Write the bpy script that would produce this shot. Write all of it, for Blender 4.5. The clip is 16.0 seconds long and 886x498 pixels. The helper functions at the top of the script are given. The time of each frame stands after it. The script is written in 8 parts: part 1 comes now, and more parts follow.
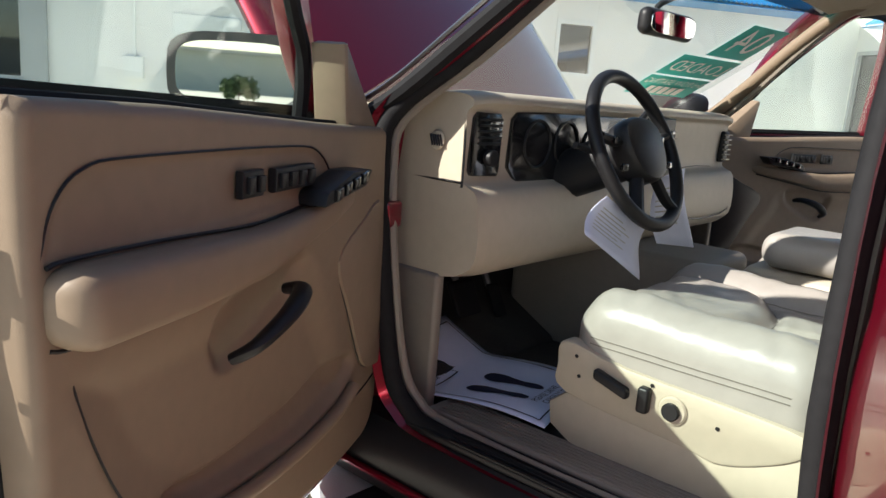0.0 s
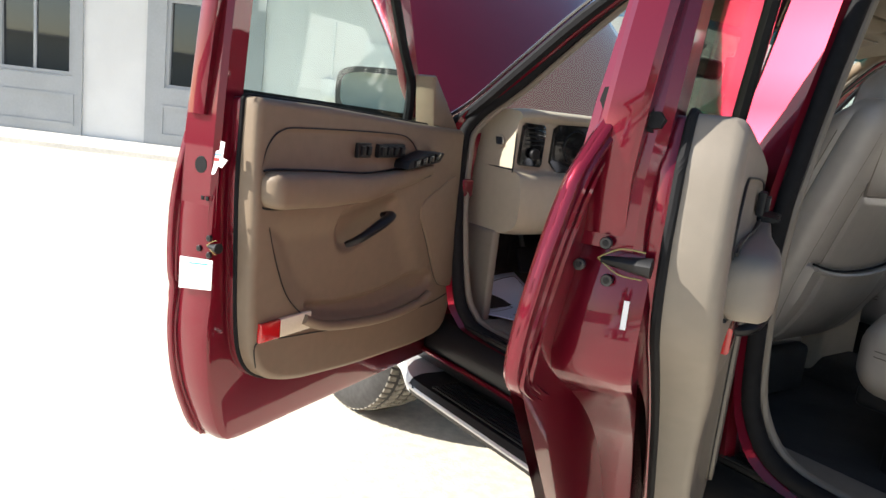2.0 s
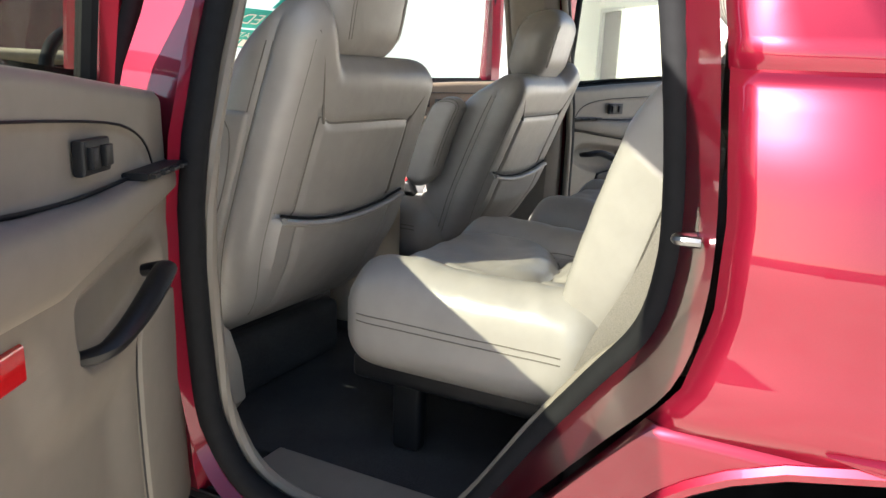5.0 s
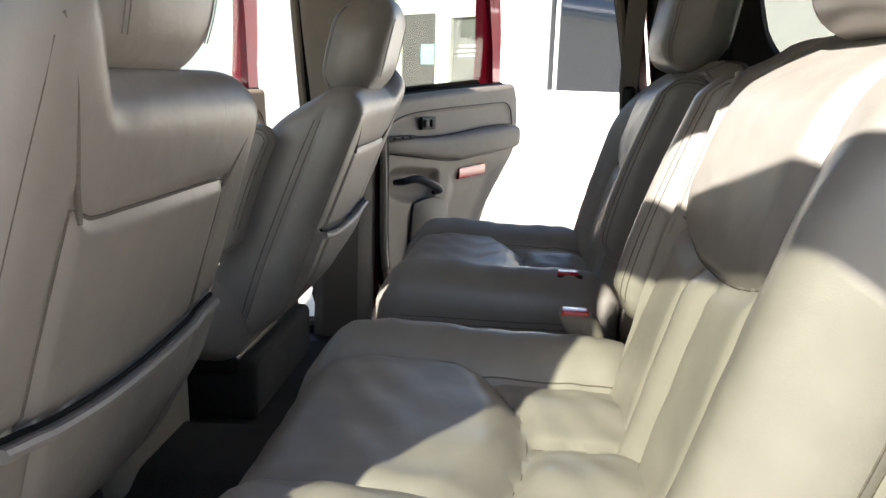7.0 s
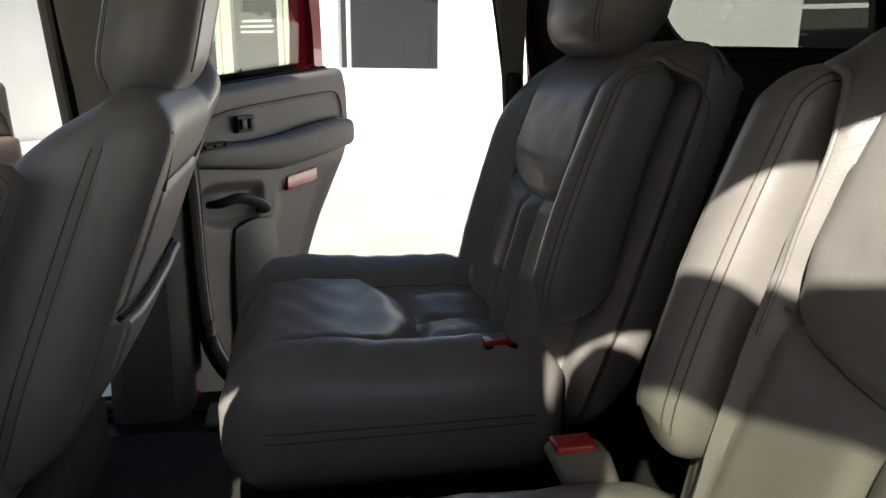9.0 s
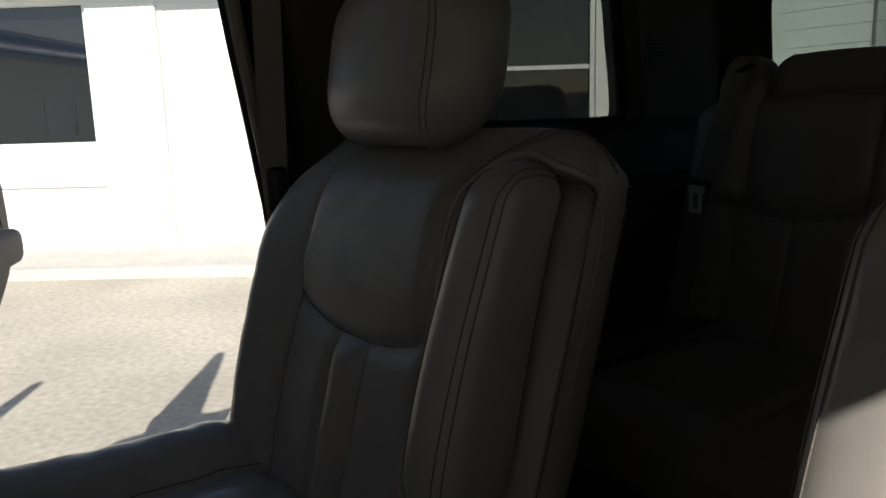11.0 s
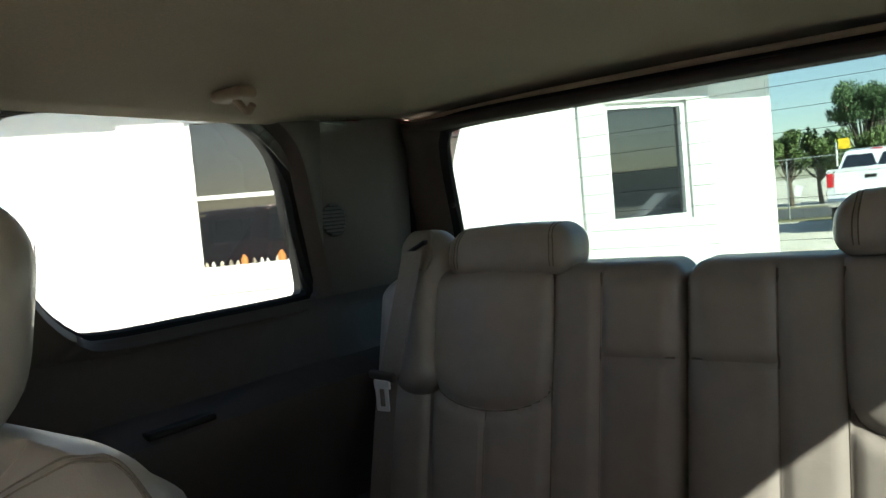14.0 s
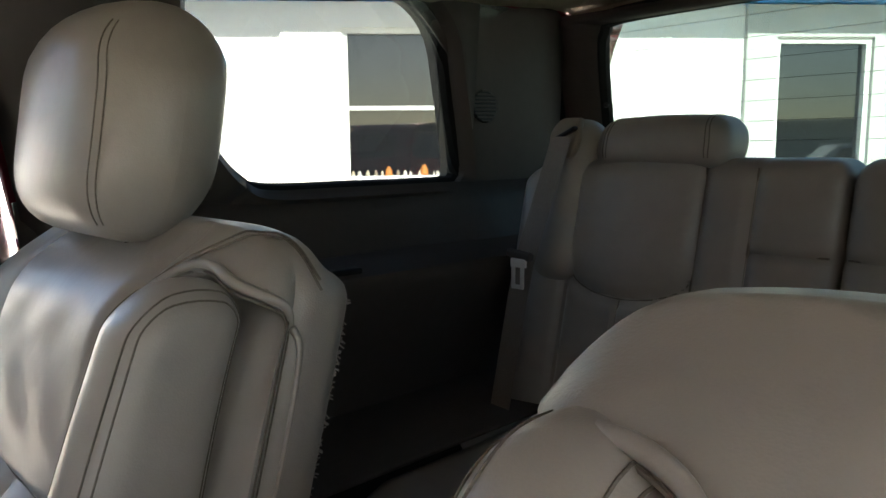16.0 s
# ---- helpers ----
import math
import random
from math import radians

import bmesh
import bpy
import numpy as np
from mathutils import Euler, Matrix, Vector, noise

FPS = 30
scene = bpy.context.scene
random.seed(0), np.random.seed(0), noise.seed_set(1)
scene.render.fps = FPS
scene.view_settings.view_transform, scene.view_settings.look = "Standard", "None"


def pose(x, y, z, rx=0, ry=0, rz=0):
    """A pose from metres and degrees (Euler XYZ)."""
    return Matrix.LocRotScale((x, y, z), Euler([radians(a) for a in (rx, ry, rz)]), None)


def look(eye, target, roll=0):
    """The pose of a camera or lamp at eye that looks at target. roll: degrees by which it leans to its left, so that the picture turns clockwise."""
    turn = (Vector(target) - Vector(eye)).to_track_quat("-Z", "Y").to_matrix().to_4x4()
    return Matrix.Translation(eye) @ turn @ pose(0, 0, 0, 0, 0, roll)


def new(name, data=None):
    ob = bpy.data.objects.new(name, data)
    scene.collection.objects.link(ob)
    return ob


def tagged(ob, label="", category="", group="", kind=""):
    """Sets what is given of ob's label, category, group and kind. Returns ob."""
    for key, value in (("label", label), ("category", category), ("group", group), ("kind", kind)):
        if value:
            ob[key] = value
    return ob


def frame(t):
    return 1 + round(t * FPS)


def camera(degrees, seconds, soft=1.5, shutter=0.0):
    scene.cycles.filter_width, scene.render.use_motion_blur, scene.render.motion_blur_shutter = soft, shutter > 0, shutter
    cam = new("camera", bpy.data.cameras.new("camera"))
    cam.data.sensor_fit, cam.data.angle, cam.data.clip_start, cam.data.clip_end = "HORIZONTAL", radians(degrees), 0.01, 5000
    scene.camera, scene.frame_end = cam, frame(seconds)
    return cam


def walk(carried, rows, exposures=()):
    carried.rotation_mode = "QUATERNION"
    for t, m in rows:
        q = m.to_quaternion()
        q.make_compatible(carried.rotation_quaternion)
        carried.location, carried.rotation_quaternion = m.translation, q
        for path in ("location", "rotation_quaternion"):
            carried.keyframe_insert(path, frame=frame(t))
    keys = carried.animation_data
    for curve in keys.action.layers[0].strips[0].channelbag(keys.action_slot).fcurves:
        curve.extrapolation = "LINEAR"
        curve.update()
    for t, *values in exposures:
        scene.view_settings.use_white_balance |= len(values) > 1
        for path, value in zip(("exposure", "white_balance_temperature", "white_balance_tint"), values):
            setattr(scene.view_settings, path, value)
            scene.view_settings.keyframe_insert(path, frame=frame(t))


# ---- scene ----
cam = camera(62.4, 16.0)
PATH = [
    (0, (-2.022, 1.08, 1.277), (-0.521, 2.337, 0.871), 4.5),
    (0.5, (-2.141, 0.9, 1.271), (-0.681, 2.212, 0.889), 5.1),
    (1, (-2.247, 0.709, 1.259), (-0.906, 2.124, 0.814), 5.7),
    (1.5, (-2.295, 0.497, 1.262), (-1.153, 2.066, 0.781), 8.0),
    (2, (-2.366, 0.272, 1.274), (-1.2, 1.852, 0.893), 6.5),
    (2.5, (-2.388, 0.053, 1.284), (-1.154, 1.572, 0.87), 4.8),
    (3, (-2.26, -0.153, 1.29), (-0.946, 1.303, 0.895), 5.1),
    (3.5, (-2.096, -0.256, 1.294), (-0.687, 1.101, 0.88), 4.7),
    (3.7, (-2.047, -0.221, 1.29), (-0.57, 1.062, 0.875), 3.6),
    (5.8, (-1.51, 0.547, 1.275), (0.351, 1.121, 0.817), 0.2),
    (6, (-1.463, 0.604, 1.281), (0.429, 1.068, 0.829), -1.1),
    (6.5, (-1.35, 0.688, 1.285), (0.585, 0.886, 0.823), -0.1),
    (7, (-1.168, 0.719, 1.3), (0.775, 0.888, 0.853), 1.6),
    (7.5, (-1.03, 0.749, 1.301), (0.914, 0.815, 0.836), 1.0),
    (8, (-0.888, 0.815, 1.316), (1.066, 0.649, 0.922), 0.2),
    (8.2, (-0.846, 0.832, 1.315), (1.094, 0.609, 0.882), 0.7),
    (10.3, (-0.451, 0.889, 1.364), (1.346, 0.101, 0.976), -2.5),
    (10.5, (-0.404, 0.908, 1.37), (1.343, 0.009, 0.996), -2.4),
    (11, (-0.309, 0.888, 1.366), (1.276, -0.278, 1.012), -1.7),
    (11.5, (-0.263, 0.836, 1.378), (1.157, -0.532, 1.046), -1.0),
    (12, (-0.246, 0.772, 1.394), (1.004, -0.757, 1.081), -0.6),
    (12.5, (-0.252, 0.716, 1.425), (0.836, -0.948, 1.211), -1.0),
    (13, (-0.269, 0.658, 1.465), (0.741, -1.058, 1.28), -4.7),
    (13.5, (-0.278, 0.631, 1.484), (0.799, -1.048, 1.341), -6.1),
    (14, (-0.285, 0.593, 1.5), (0.872, -1.035, 1.397), -5.2),
    (14.5, (-0.278, 0.587, 1.495), (0.935, -1.003, 1.455), -5.0),
    (15, (-0.276, 0.59, 1.479), (1.118, -0.835, 1.306), -4.1),
    (15.5, (-0.281, 0.608, 1.446), (1.125, -0.8, 1.249), -4.1),
    (16, (-0.291, 0.628, 1.413), (1.141, -0.742, 1.144), -0.6),
]
walk(cam, [(t, look(eye, target, roll)) for t, eye, target, roll in PATH], exposures=[(0.0, 1.3), (0.5, 1.72), (1.0, 1.75), (1.5, 1.52), (2.0, 1.46), (2.5, 1.46), (3.0, 1.56), (3.5, 1.8), (3.7, 1.85), (5.8, 2.42), (7.0, 2.0), (8.2, 1.6), (10.3, 0.3), (11.5, 0.32), (12.2, 2.35), (13.0, 3.5), (13.6, 3.5), (14.5, 3.15), (15.5, 2.98), (16.0, 3.25)])

# ---- world, sun ----
SUN = Vector((-0.718, 0.415, 0.559)).normalized()          # towards the sun
world = bpy.data.worlds.new("sky")
scene.world = world
world.use_nodes = True
_n, _l = world.node_tree.nodes, world.node_tree.links
sky = _n.new("ShaderNodeTexSky")
sky.sky_type = "NISHITA"
sky.sun_disc = False
sky.sun_elevation = math.asin(SUN.z)
sky.sun_rotation = math.atan2(SUN.x, SUN.y)
sky.altitude = 400
_n["Background"].inputs[1].default_value = 0.075
_l.new(sky.outputs[0], _n["Background"].inputs[0])
sun = new("sun", bpy.data.lights.new("sun", "SUN"))
sun.data.energy, sun.data.angle, sun.data.color = 4.4, radians(0.53), (1.0, 0.95, 0.87)
sun.matrix_world = look(SUN * 40, (0, 0, 0))


# ---- materials ----
def material(name, colour, rough=0.5, metal=0.0, grain=0.0, scale=60.0, bump=0.0, bump_scale=250.0, coat=0.0, spec=0.5, stain=0.0, stain_scale=3.0, alpha_random=0.0):
    m = bpy.data.materials.new(name)
    m.use_nodes = True
    n, l = m.node_tree.nodes, m.node_tree.links
    p = n["Principled BSDF"]
    p.inputs["Roughness"].default_value, p.inputs["Metallic"].default_value = rough, metal
    p.inputs["Coat Weight"].default_value, p.inputs["Coat Roughness"].default_value = coat, 0.03
    p.inputs["Specular IOR Level"].default_value = spec
    p.inputs["Base Color"].default_value = (*colour, 1)
    co = n.new("ShaderNodeTexCoord")
    last = None

    def layer(last, sc, amount, detail):
        t = n.new("ShaderNodeTexNoise")
        t.inputs["Scale"].default_value, t.inputs["Detail"].default_value = sc, detail
        l.new(co.outputs["Object"], t.inputs["Vector"])
        r = n.new("ShaderNodeMapRange")
        r.inputs["From Min"].default_value, r.inputs["From Max"].default_value = 0.3, 0.7
        r.inputs["To Min"].default_value, r.inputs["To Max"].default_value = 1 - amount, 1 + amount
        l.new(t.outputs["Fac"], r.inputs["Value"])
        mix = n.new("ShaderNodeMix")
        mix.data_type, mix.blend_type = "RGBA", "MULTIPLY"
        mix.inputs["Factor"].default_value = 1.0
        if last is None:
            mix.inputs["A"].default_value = (*colour, 1)
        else:
            l.new(last, mix.inputs["A"])
        l.new(r.outputs["Result"], mix.inputs["B"])
        return mix.outputs["Result"]

    if grain:
        last = layer(last, scale, grain, 6)
    if stain:
        last = layer(last, stain_scale, stain, 4)
    if alpha_random:
        o = n.new("ShaderNodeObjectInfo")
        r = n.new("ShaderNodeMapRange")
        r.inputs["To Min"].default_value, r.inputs["To Max"].default_value = 1 - alpha_random, 1 + alpha_random
        l.new(o.outputs["Random"], r.inputs["Value"])
        mix = n.new("ShaderNodeMix")
        mix.data_type, mix.blend_type = "RGBA", "MULTIPLY"
        mix.inputs["Factor"].default_value = 1.0
        if last is None:
            mix.inputs["A"].default_value = (*colour, 1)
        else:
            l.new(last, mix.inputs["A"])
        l.new(r.outputs["Result"], mix.inputs["B"])
        last = mix.outputs["Result"]
    if last is not None:
        l.new(last, p.inputs["Base Color"])
    if bump:
        t = n.new("ShaderNodeTexNoise")
        t.inputs["Scale"].default_value, t.inputs["Detail"].default_value = bump_scale, 3
        l.new(co.outputs["Object"], t.inputs["Vector"])
        b = n.new("ShaderNodeBump")
        b.inputs["Strength"].default_value, b.inputs["Distance"].default_value = bump, 0.002
        l.new(t.outputs["Fac"], b.inputs["Height"])
        l.new(b.outputs["Normal"], p.inputs["Normal"])
    return m


def leather(name, colour):
    """Grained leather: fine cells, soft creases and a satin shine."""
    m = material(name, colour, 0.33, grain=0.05, scale=25, stain=0.06, stain_scale=4)
    n, l = m.node_tree.nodes, m.node_tree.links
    co = next(x for x in n if x.bl_idname == "ShaderNodeTexCoord")
    v = n.new("ShaderNodeTexVoronoi")
    v.inputs["Scale"].default_value = 650
    l.new(co.outputs["Object"], v.inputs["Vector"])
    w = n.new("ShaderNodeTexNoise")
    w.inputs["Scale"].default_value, w.inputs["Detail"].default_value, w.inputs["Distortion"].default_value = 16, 3, 0.7
    l.new(co.outputs["Object"], w.inputs["Vector"])
    b1, b2 = n.new("ShaderNodeBump"), n.new("ShaderNodeBump")
    b1.inputs["Strength"].default_value, b1.inputs["Distance"].default_value = 0.16, 0.0006
    b2.inputs["Strength"].default_value, b2.inputs["Distance"].default_value = 0.35, 0.004
    l.new(v.outputs["Distance"], b1.inputs["Height"])
    l.new(w.outputs["Fac"], b2.inputs["Height"])
    l.new(b2.outputs["Normal"], b1.inputs["Normal"])
    l.new(b1.outputs["Normal"], n["Principled BSDF"].inputs["Normal"])
    return m


def glass(name, tint, rough=0.0):
    """A thin pane: clear or tinted, with a real reflection by Fresnel."""
    m = bpy.data.materials.new(name)
    m.use_nodes = True
    n, l = m.node_tree.nodes, m.node_tree.links
    n.remove(n["Principled BSDF"])
    tr, gl, fr, mx = (n.new(k) for k in ("ShaderNodeBsdfTransparent", "ShaderNodeBsdfGlossy", "ShaderNodeLayerWeight", "ShaderNodeMixShader"))
    tr.inputs[0].default_value = (*tint, 1)
    gl.inputs["Roughness"].default_value = rough
    fr.inputs["Blend"].default_value = 0.5
    pw = n.new("ShaderNodeMath")
    pw.operation = "POWER"
    pw.inputs[1].default_value = 5.0
    l.new(fr.outputs["Facing"], pw.inputs[0])
    mr = n.new("ShaderNodeMapRange")
    mr.inputs["To Min"].default_value, mr.inputs["To Max"].default_value = 0.04, 0.9
    l.new(pw.outputs[0], mr.inputs["Value"])
    l.new(mr.outputs["Result"], mx.inputs[0])
    l.new(tr.outputs[0], mx.inputs[1])
    l.new(gl.outputs[0], mx.inputs[2])
    l.new(mx.outputs[0], n["Material Output"].inputs[0])
    return m


TAN = leather("leather_tan", (0.312, 0.288, 0.262))
TRIM = material("trim_tan", (0.205, 0.152, 0.102), 0.55, grain=0.04, scale=40, bump=0.12, bump_scale=700, stain=0.05, stain_scale=2.5)
TRIMG = material("trim_grey_tan", (0.205, 0.178, 0.145), 0.55, grain=0.04, scale=40, bump=0.12, bump_scale=700, stain=0.05)
DASHM = material("dash_cream", (0.42, 0.365, 0.28), 0.5, grain=0.03, scale=40, bump=0.12, bump_scale=600, stain=0.04)
LINER = material("headliner_cloth", (0.30, 0.25, 0.185), 0.95, grain=0.07, scale=300, bump=0.3, bump_scale=900, stain=0.05, stain_scale=5)
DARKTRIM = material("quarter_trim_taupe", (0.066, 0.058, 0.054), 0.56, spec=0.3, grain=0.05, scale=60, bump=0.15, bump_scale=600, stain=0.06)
RED = material("paint_red", (0.160, 0.0036, 0.0160), 0.33, metal=0.62, grain=0.06, scale=900, coat=1.0, spec=0.2, stain=0.05)
RED.node_tree.nodes["Principled BSDF"].inputs["Coat IOR"].default_value = 1.52
BLACK = material("black_plastic", (0.012, 0.012, 0.013), 0.42, spec=0.3, grain=0.1, scale=80, bump=0.1)
RUBBER = material("black_rubber", (0.012, 0.012, 0.013), 0.75, spec=0.15, grain=0.12, scale=50, bump=0.1)
DEEP = material("wheel_liner", (0.014, 0.013, 0.012), 0.9, spec=0.15, grain=0.3, scale=20, bump=0.4, bump_scale=80)
TYRE = material("tyre_rubber", (0.028, 0.027, 0.026), 0.8, grain=0.25, scale=45, stain=0.25, stain_scale=9, bump=0.2)
CHROME = material("brushed_silver", (0.62, 0.62, 0.63), 0.22, metal=1.0, grain=0.05, scale=200)
SILVER = material("silver_plastic", (0.60, 0.60, 0.61), 0.38, metal=0.5, grain=0.05, scale=200)
BOLT = material("dark_bolt", (0.07, 0.07, 0.072), 0.35, metal=1.0, grain=0.1, scale=120)
DUST = material("dusty_rubber", (0.20, 0.185, 0.155), 0.95, grain=0.3, scale=40, stain=0.3, stain_scale=10, bump=0.3)
STEEL = material("steel", (0.22, 0.22, 0.22), 0.3, metal=1.0, grain=0.1, scale=120)
CARPET = material("carpet_dark", (0.038, 0.035, 0.032), 1.0, grain=0.35, scale=380, bump=0.9, bump_scale=600, stain=0.25, stain_scale=7)
CARPETT = material("carpet_taupe", (0.075, 0.068, 0.058), 1.0, grain=0.25, scale=380, bump=0.8, bump_scale=600, stain=0.2, stain_scale=7)
PAPER = material("paper", (0.66, 0.71, 0.86), 0.7, grain=0.02, scale=30, stain=0.02)
WHITEP = material("white_label", (0.85, 0.85, 0.85), 0.5, grain=0.02, stain=0.02)
INK = material("print_dark", (0.02, 0.02, 0.045), 0.7)
REDLENS = material("red_lens", (0.55, 0.012, 0.015), 0.15, coat=1.0, grain=0.08, scale=500)
CLEARLENS = material("clear_lens", (0.8, 0.72, 0.55), 0.15, coat=1.0, grain=0.06, scale=300)
JAW = material("yellowed_plastic", (0.30, 0.24, 0.08), 0.4, grain=0.1)
SEAM = material("seam_thread", (0.15, 0.133, 0.113), 0.8, grain=0.2, scale=400)
HEADSTITCH = material("pale_stitching", (0.18, 0.162, 0.14), 0.8, grain=0.3, scale=500)
STITCH = material("stitching", (0.135, 0.119, 0.10), 0.8, grain=0.3, scale=500)
BELT = material("belt_webbing", (0.22, 0.195, 0.17), 0.7, grain=0.18, scale=600, bump=0.6, bump_scale=800)
WALL = material("white_stucco", (0.76, 0.75, 0.72), 0.85, grain=0.03, scale=90, bump=0.5, bump_scale=60, stain=0.05, stain_scale=1.2)
GREYW = material("grey_frame_paint", (0.40, 0.41, 0.41), 0.6, grain=0.04, scale=30, stain=0.06, stain_scale=2)
LIGHTF = material("white_frame_paint", (0.74, 0.75, 0.73), 0.5, grain=0.03, scale=30, stain=0.04)
BLUE = material("blue_metal", (0.02, 0.20, 0.48), 0.35, grain=0.06, scale=20, stain=0.12, stain_scale=2, coat=0.3)
GROUND = material("sandy_concrete", (0.60, 0.55, 0.455), 0.95, grain=0.15, scale=22, bump=0.8, bump_scale=70, stain=0.16, stain_scale=0.7)
PAVE = material("pale_pavement", (0.60, 0.58, 0.53), 0.9, grain=0.08, scale=25, bump=0.4, bump_scale=100, stain=0.08, stain_scale=1.5)
ROADM = material("asphalt", (0.075, 0.075, 0.075), 0.95, grain=0.2, scale=40, stain=0.15, stain_scale=0.3)
GRASSM = material("dry_grass", (0.20, 0.18, 0.09), 1.0, grain=0.3, scale=8, stain=0.3, stain_scale=0.4)
PINE = material("pine_green", (0.060, 0.105, 0.040), 0.75, grain=0.35, scale=6, alpha_random=0.2)
LEAF = material("leaf_green", (0.105, 0.155, 0.045), 0.7, grain=0.35, scale=6, alpha_random=0.2)
BARK = material("bark", (0.10, 0.075, 0.055), 0.95, grain=0.3, scale=12, bump=0.6, bump_scale=40)
FENCE = material("galvanised", (0.33, 0.35, 0.34), 0.5, metal=0.6, grain=0.1)
CARW = material("white_car_paint", (0.75, 0.76, 0.78), 0.3, coat=1.0, grain=0.02)
YELLOW = material("yellow_sign", (0.80, 0.55, 0.02), 0.5, grain=0.04)
TEAL = material("teal_vinyl", (0.03, 0.50, 0.46), 0.4, grain=0.04)
SCREENM = material("dark_cluster", (0.008, 0.008, 0.009), 0.18, coat=0.5, grain=0.05)
MIRROR = material("mirror_silver", (0.92, 0.92, 0.92), 0.02, metal=1.0)
CLEAR = glass("clear_glass", (0.86, 0.93, 0.90))
TINT = glass("tinted_glass", (0.64, 0.655, 0.595))
QTINT = glass("quarter_tint_glass", (0.43, 0.445, 0.43))
LTINT = glass("light_tint_glass", (0.38, 0.43, 0.41))
SHADE = glass("shade_band_glass", (0.02, 0.11, 0.13))
DARKPANE = material("building_dark_pane", (0.012, 0.013, 0.015), 0.03, coat=1.0, spec=0.8)


# ---- building blocks ----
def thing(name, at, label, category, group="", kind=""):
    e = new(name)
    e.location = at
    e.empty_display_size = 0.1
    return tagged(e, label, category, group, kind)


def link(name, mesh, mat, parent=None, label="", smooth=True):
    ob = new(name, mesh)
    mesh.materials.clear()
    mesh.materials.append(mat)
    if smooth:
        mesh.shade_smooth()
        mesh.set_sharp_from_angle(angle=radians(38))
    if parent is not None:
        ob.parent = parent
        if parent.type == "EMPTY":
            ob.matrix_parent_inverse = Matrix.Translation(-parent.location)
    if label:
        ob["label"] = label
    return ob


def mesh_of(verts, faces, name="mesh"):
    me = bpy.data.meshes.new(name)
    me.from_pydata([tuple(map(float, v)) for v in verts], [], [tuple(map(int, f)) for f in faces])
    me.update()
    bm = bmesh.new()
    bm.from_mesh(me)
    bmesh.ops.recalc_face_normals(bm, faces=bm.faces)
    bm.to_mesh(me)
    bm.free()
    return me


def part(name, geometry, mat, parent, label="", smooth=True):
    """geometry: (verts, faces) in world places, or several joined."""
    return link(name, mesh_of(*geometry, name=name), mat, parent, label, smooth)


def joined(*parts):
    verts, faces = [], []
    for v, f in parts:
        k = len(verts)
        verts += [tuple(p) for p in v]
        faces += [tuple(i + k for i in q) for q in f]
    return verts, faces


def moved(geo, fn):
    return [fn(*v) for v in geo[0]], geo[1]


def axis_steps(l, r, h):
    core = max(1, int(round((l - 2 * r) / h)))
    k = 4
    edge = [r * i / k for i in range(k)]
    return np.array([-l / 2 + e for e in edge] + list(np.linspace(-l / 2 + r, l / 2 - r, core + 1)) + [l / 2 - e for e in edge[::-1]])


def rbox(size, r=0.02, h=0.05, fn=None, at=(0, 0, 0)):
    """A box with rounded edges, in a lattice of step h, bent by fn on an array of points."""
    size = np.array(size, float)
    r = min(r, size.min() * 0.499)
    ax = [axis_steps(l, r, h) for l in size]
    n = [len(a) for a in ax]
    ids, verts, faces = {}, [], []

    def vid(i, j, k):
        if (i, j, k) not in ids:
            ids[i, j, k] = len(verts)
            verts.append((ax[0][i], ax[1][j], ax[2][k]))
        return ids[i, j, k]

    for a in range(3):
        b, c = (a + 1) % 3, (a + 2) % 3
        for side in (0, n[a] - 1):
            for i in range(n[b] - 1):
                for j in range(n[c] - 1):
                    q = []
                    for di, dj in ((0, 0), (1, 0), (1, 1), (0, 1)):
                        ix = [0, 0, 0]
                        ix[a], ix[b], ix[c] = side, i + di, j + dj
                        q.append(vid(*ix))
                    faces.append(q if side else q[::-1])
    p = np.array(verts)
    inner = np.clip(p, -(size / 2 - r), size / 2 - r)
    d = p - inner
    ln = np.linalg.norm(d, axis=1, keepdims=True)
    p = np.where(ln > 1e-9, inner + d / np.maximum(ln, 1e-9) * r, p)
    if fn is not None:
        p = fn(p)
    return [tuple(v) for v in p + np.array(at)], faces


def box(lo, hi, r=0.004):
    lo, hi = np.array(lo, float), np.array(hi, float)
    r = min(r, (hi - lo).min() * 0.3)
    v, f = [], []
    size = hi - lo
    # chamfered box: 24 corners
    for sx in (0, 1):
        for sy in (0, 1):
            for sz in (0, 1):
                for a in range(3):
                    s = [sx, sy, sz]
                    q = [lo[k] + (s[k] * size[k]) + (0 if k == a else (r if s[k] == 0 else -r)) for k in range(3)]
                    v.append(q)
    me = bmesh.new()
    for q in v:
        me.verts.new(q)
    hull = bmesh.ops.convex_hull(me, input=me.verts)
    me.verts.index_update()
    out = [tuple(w.co) for w in me.verts], [tuple(w.index for w in fc.verts) for fc in me.faces]
    me.free()
    return out


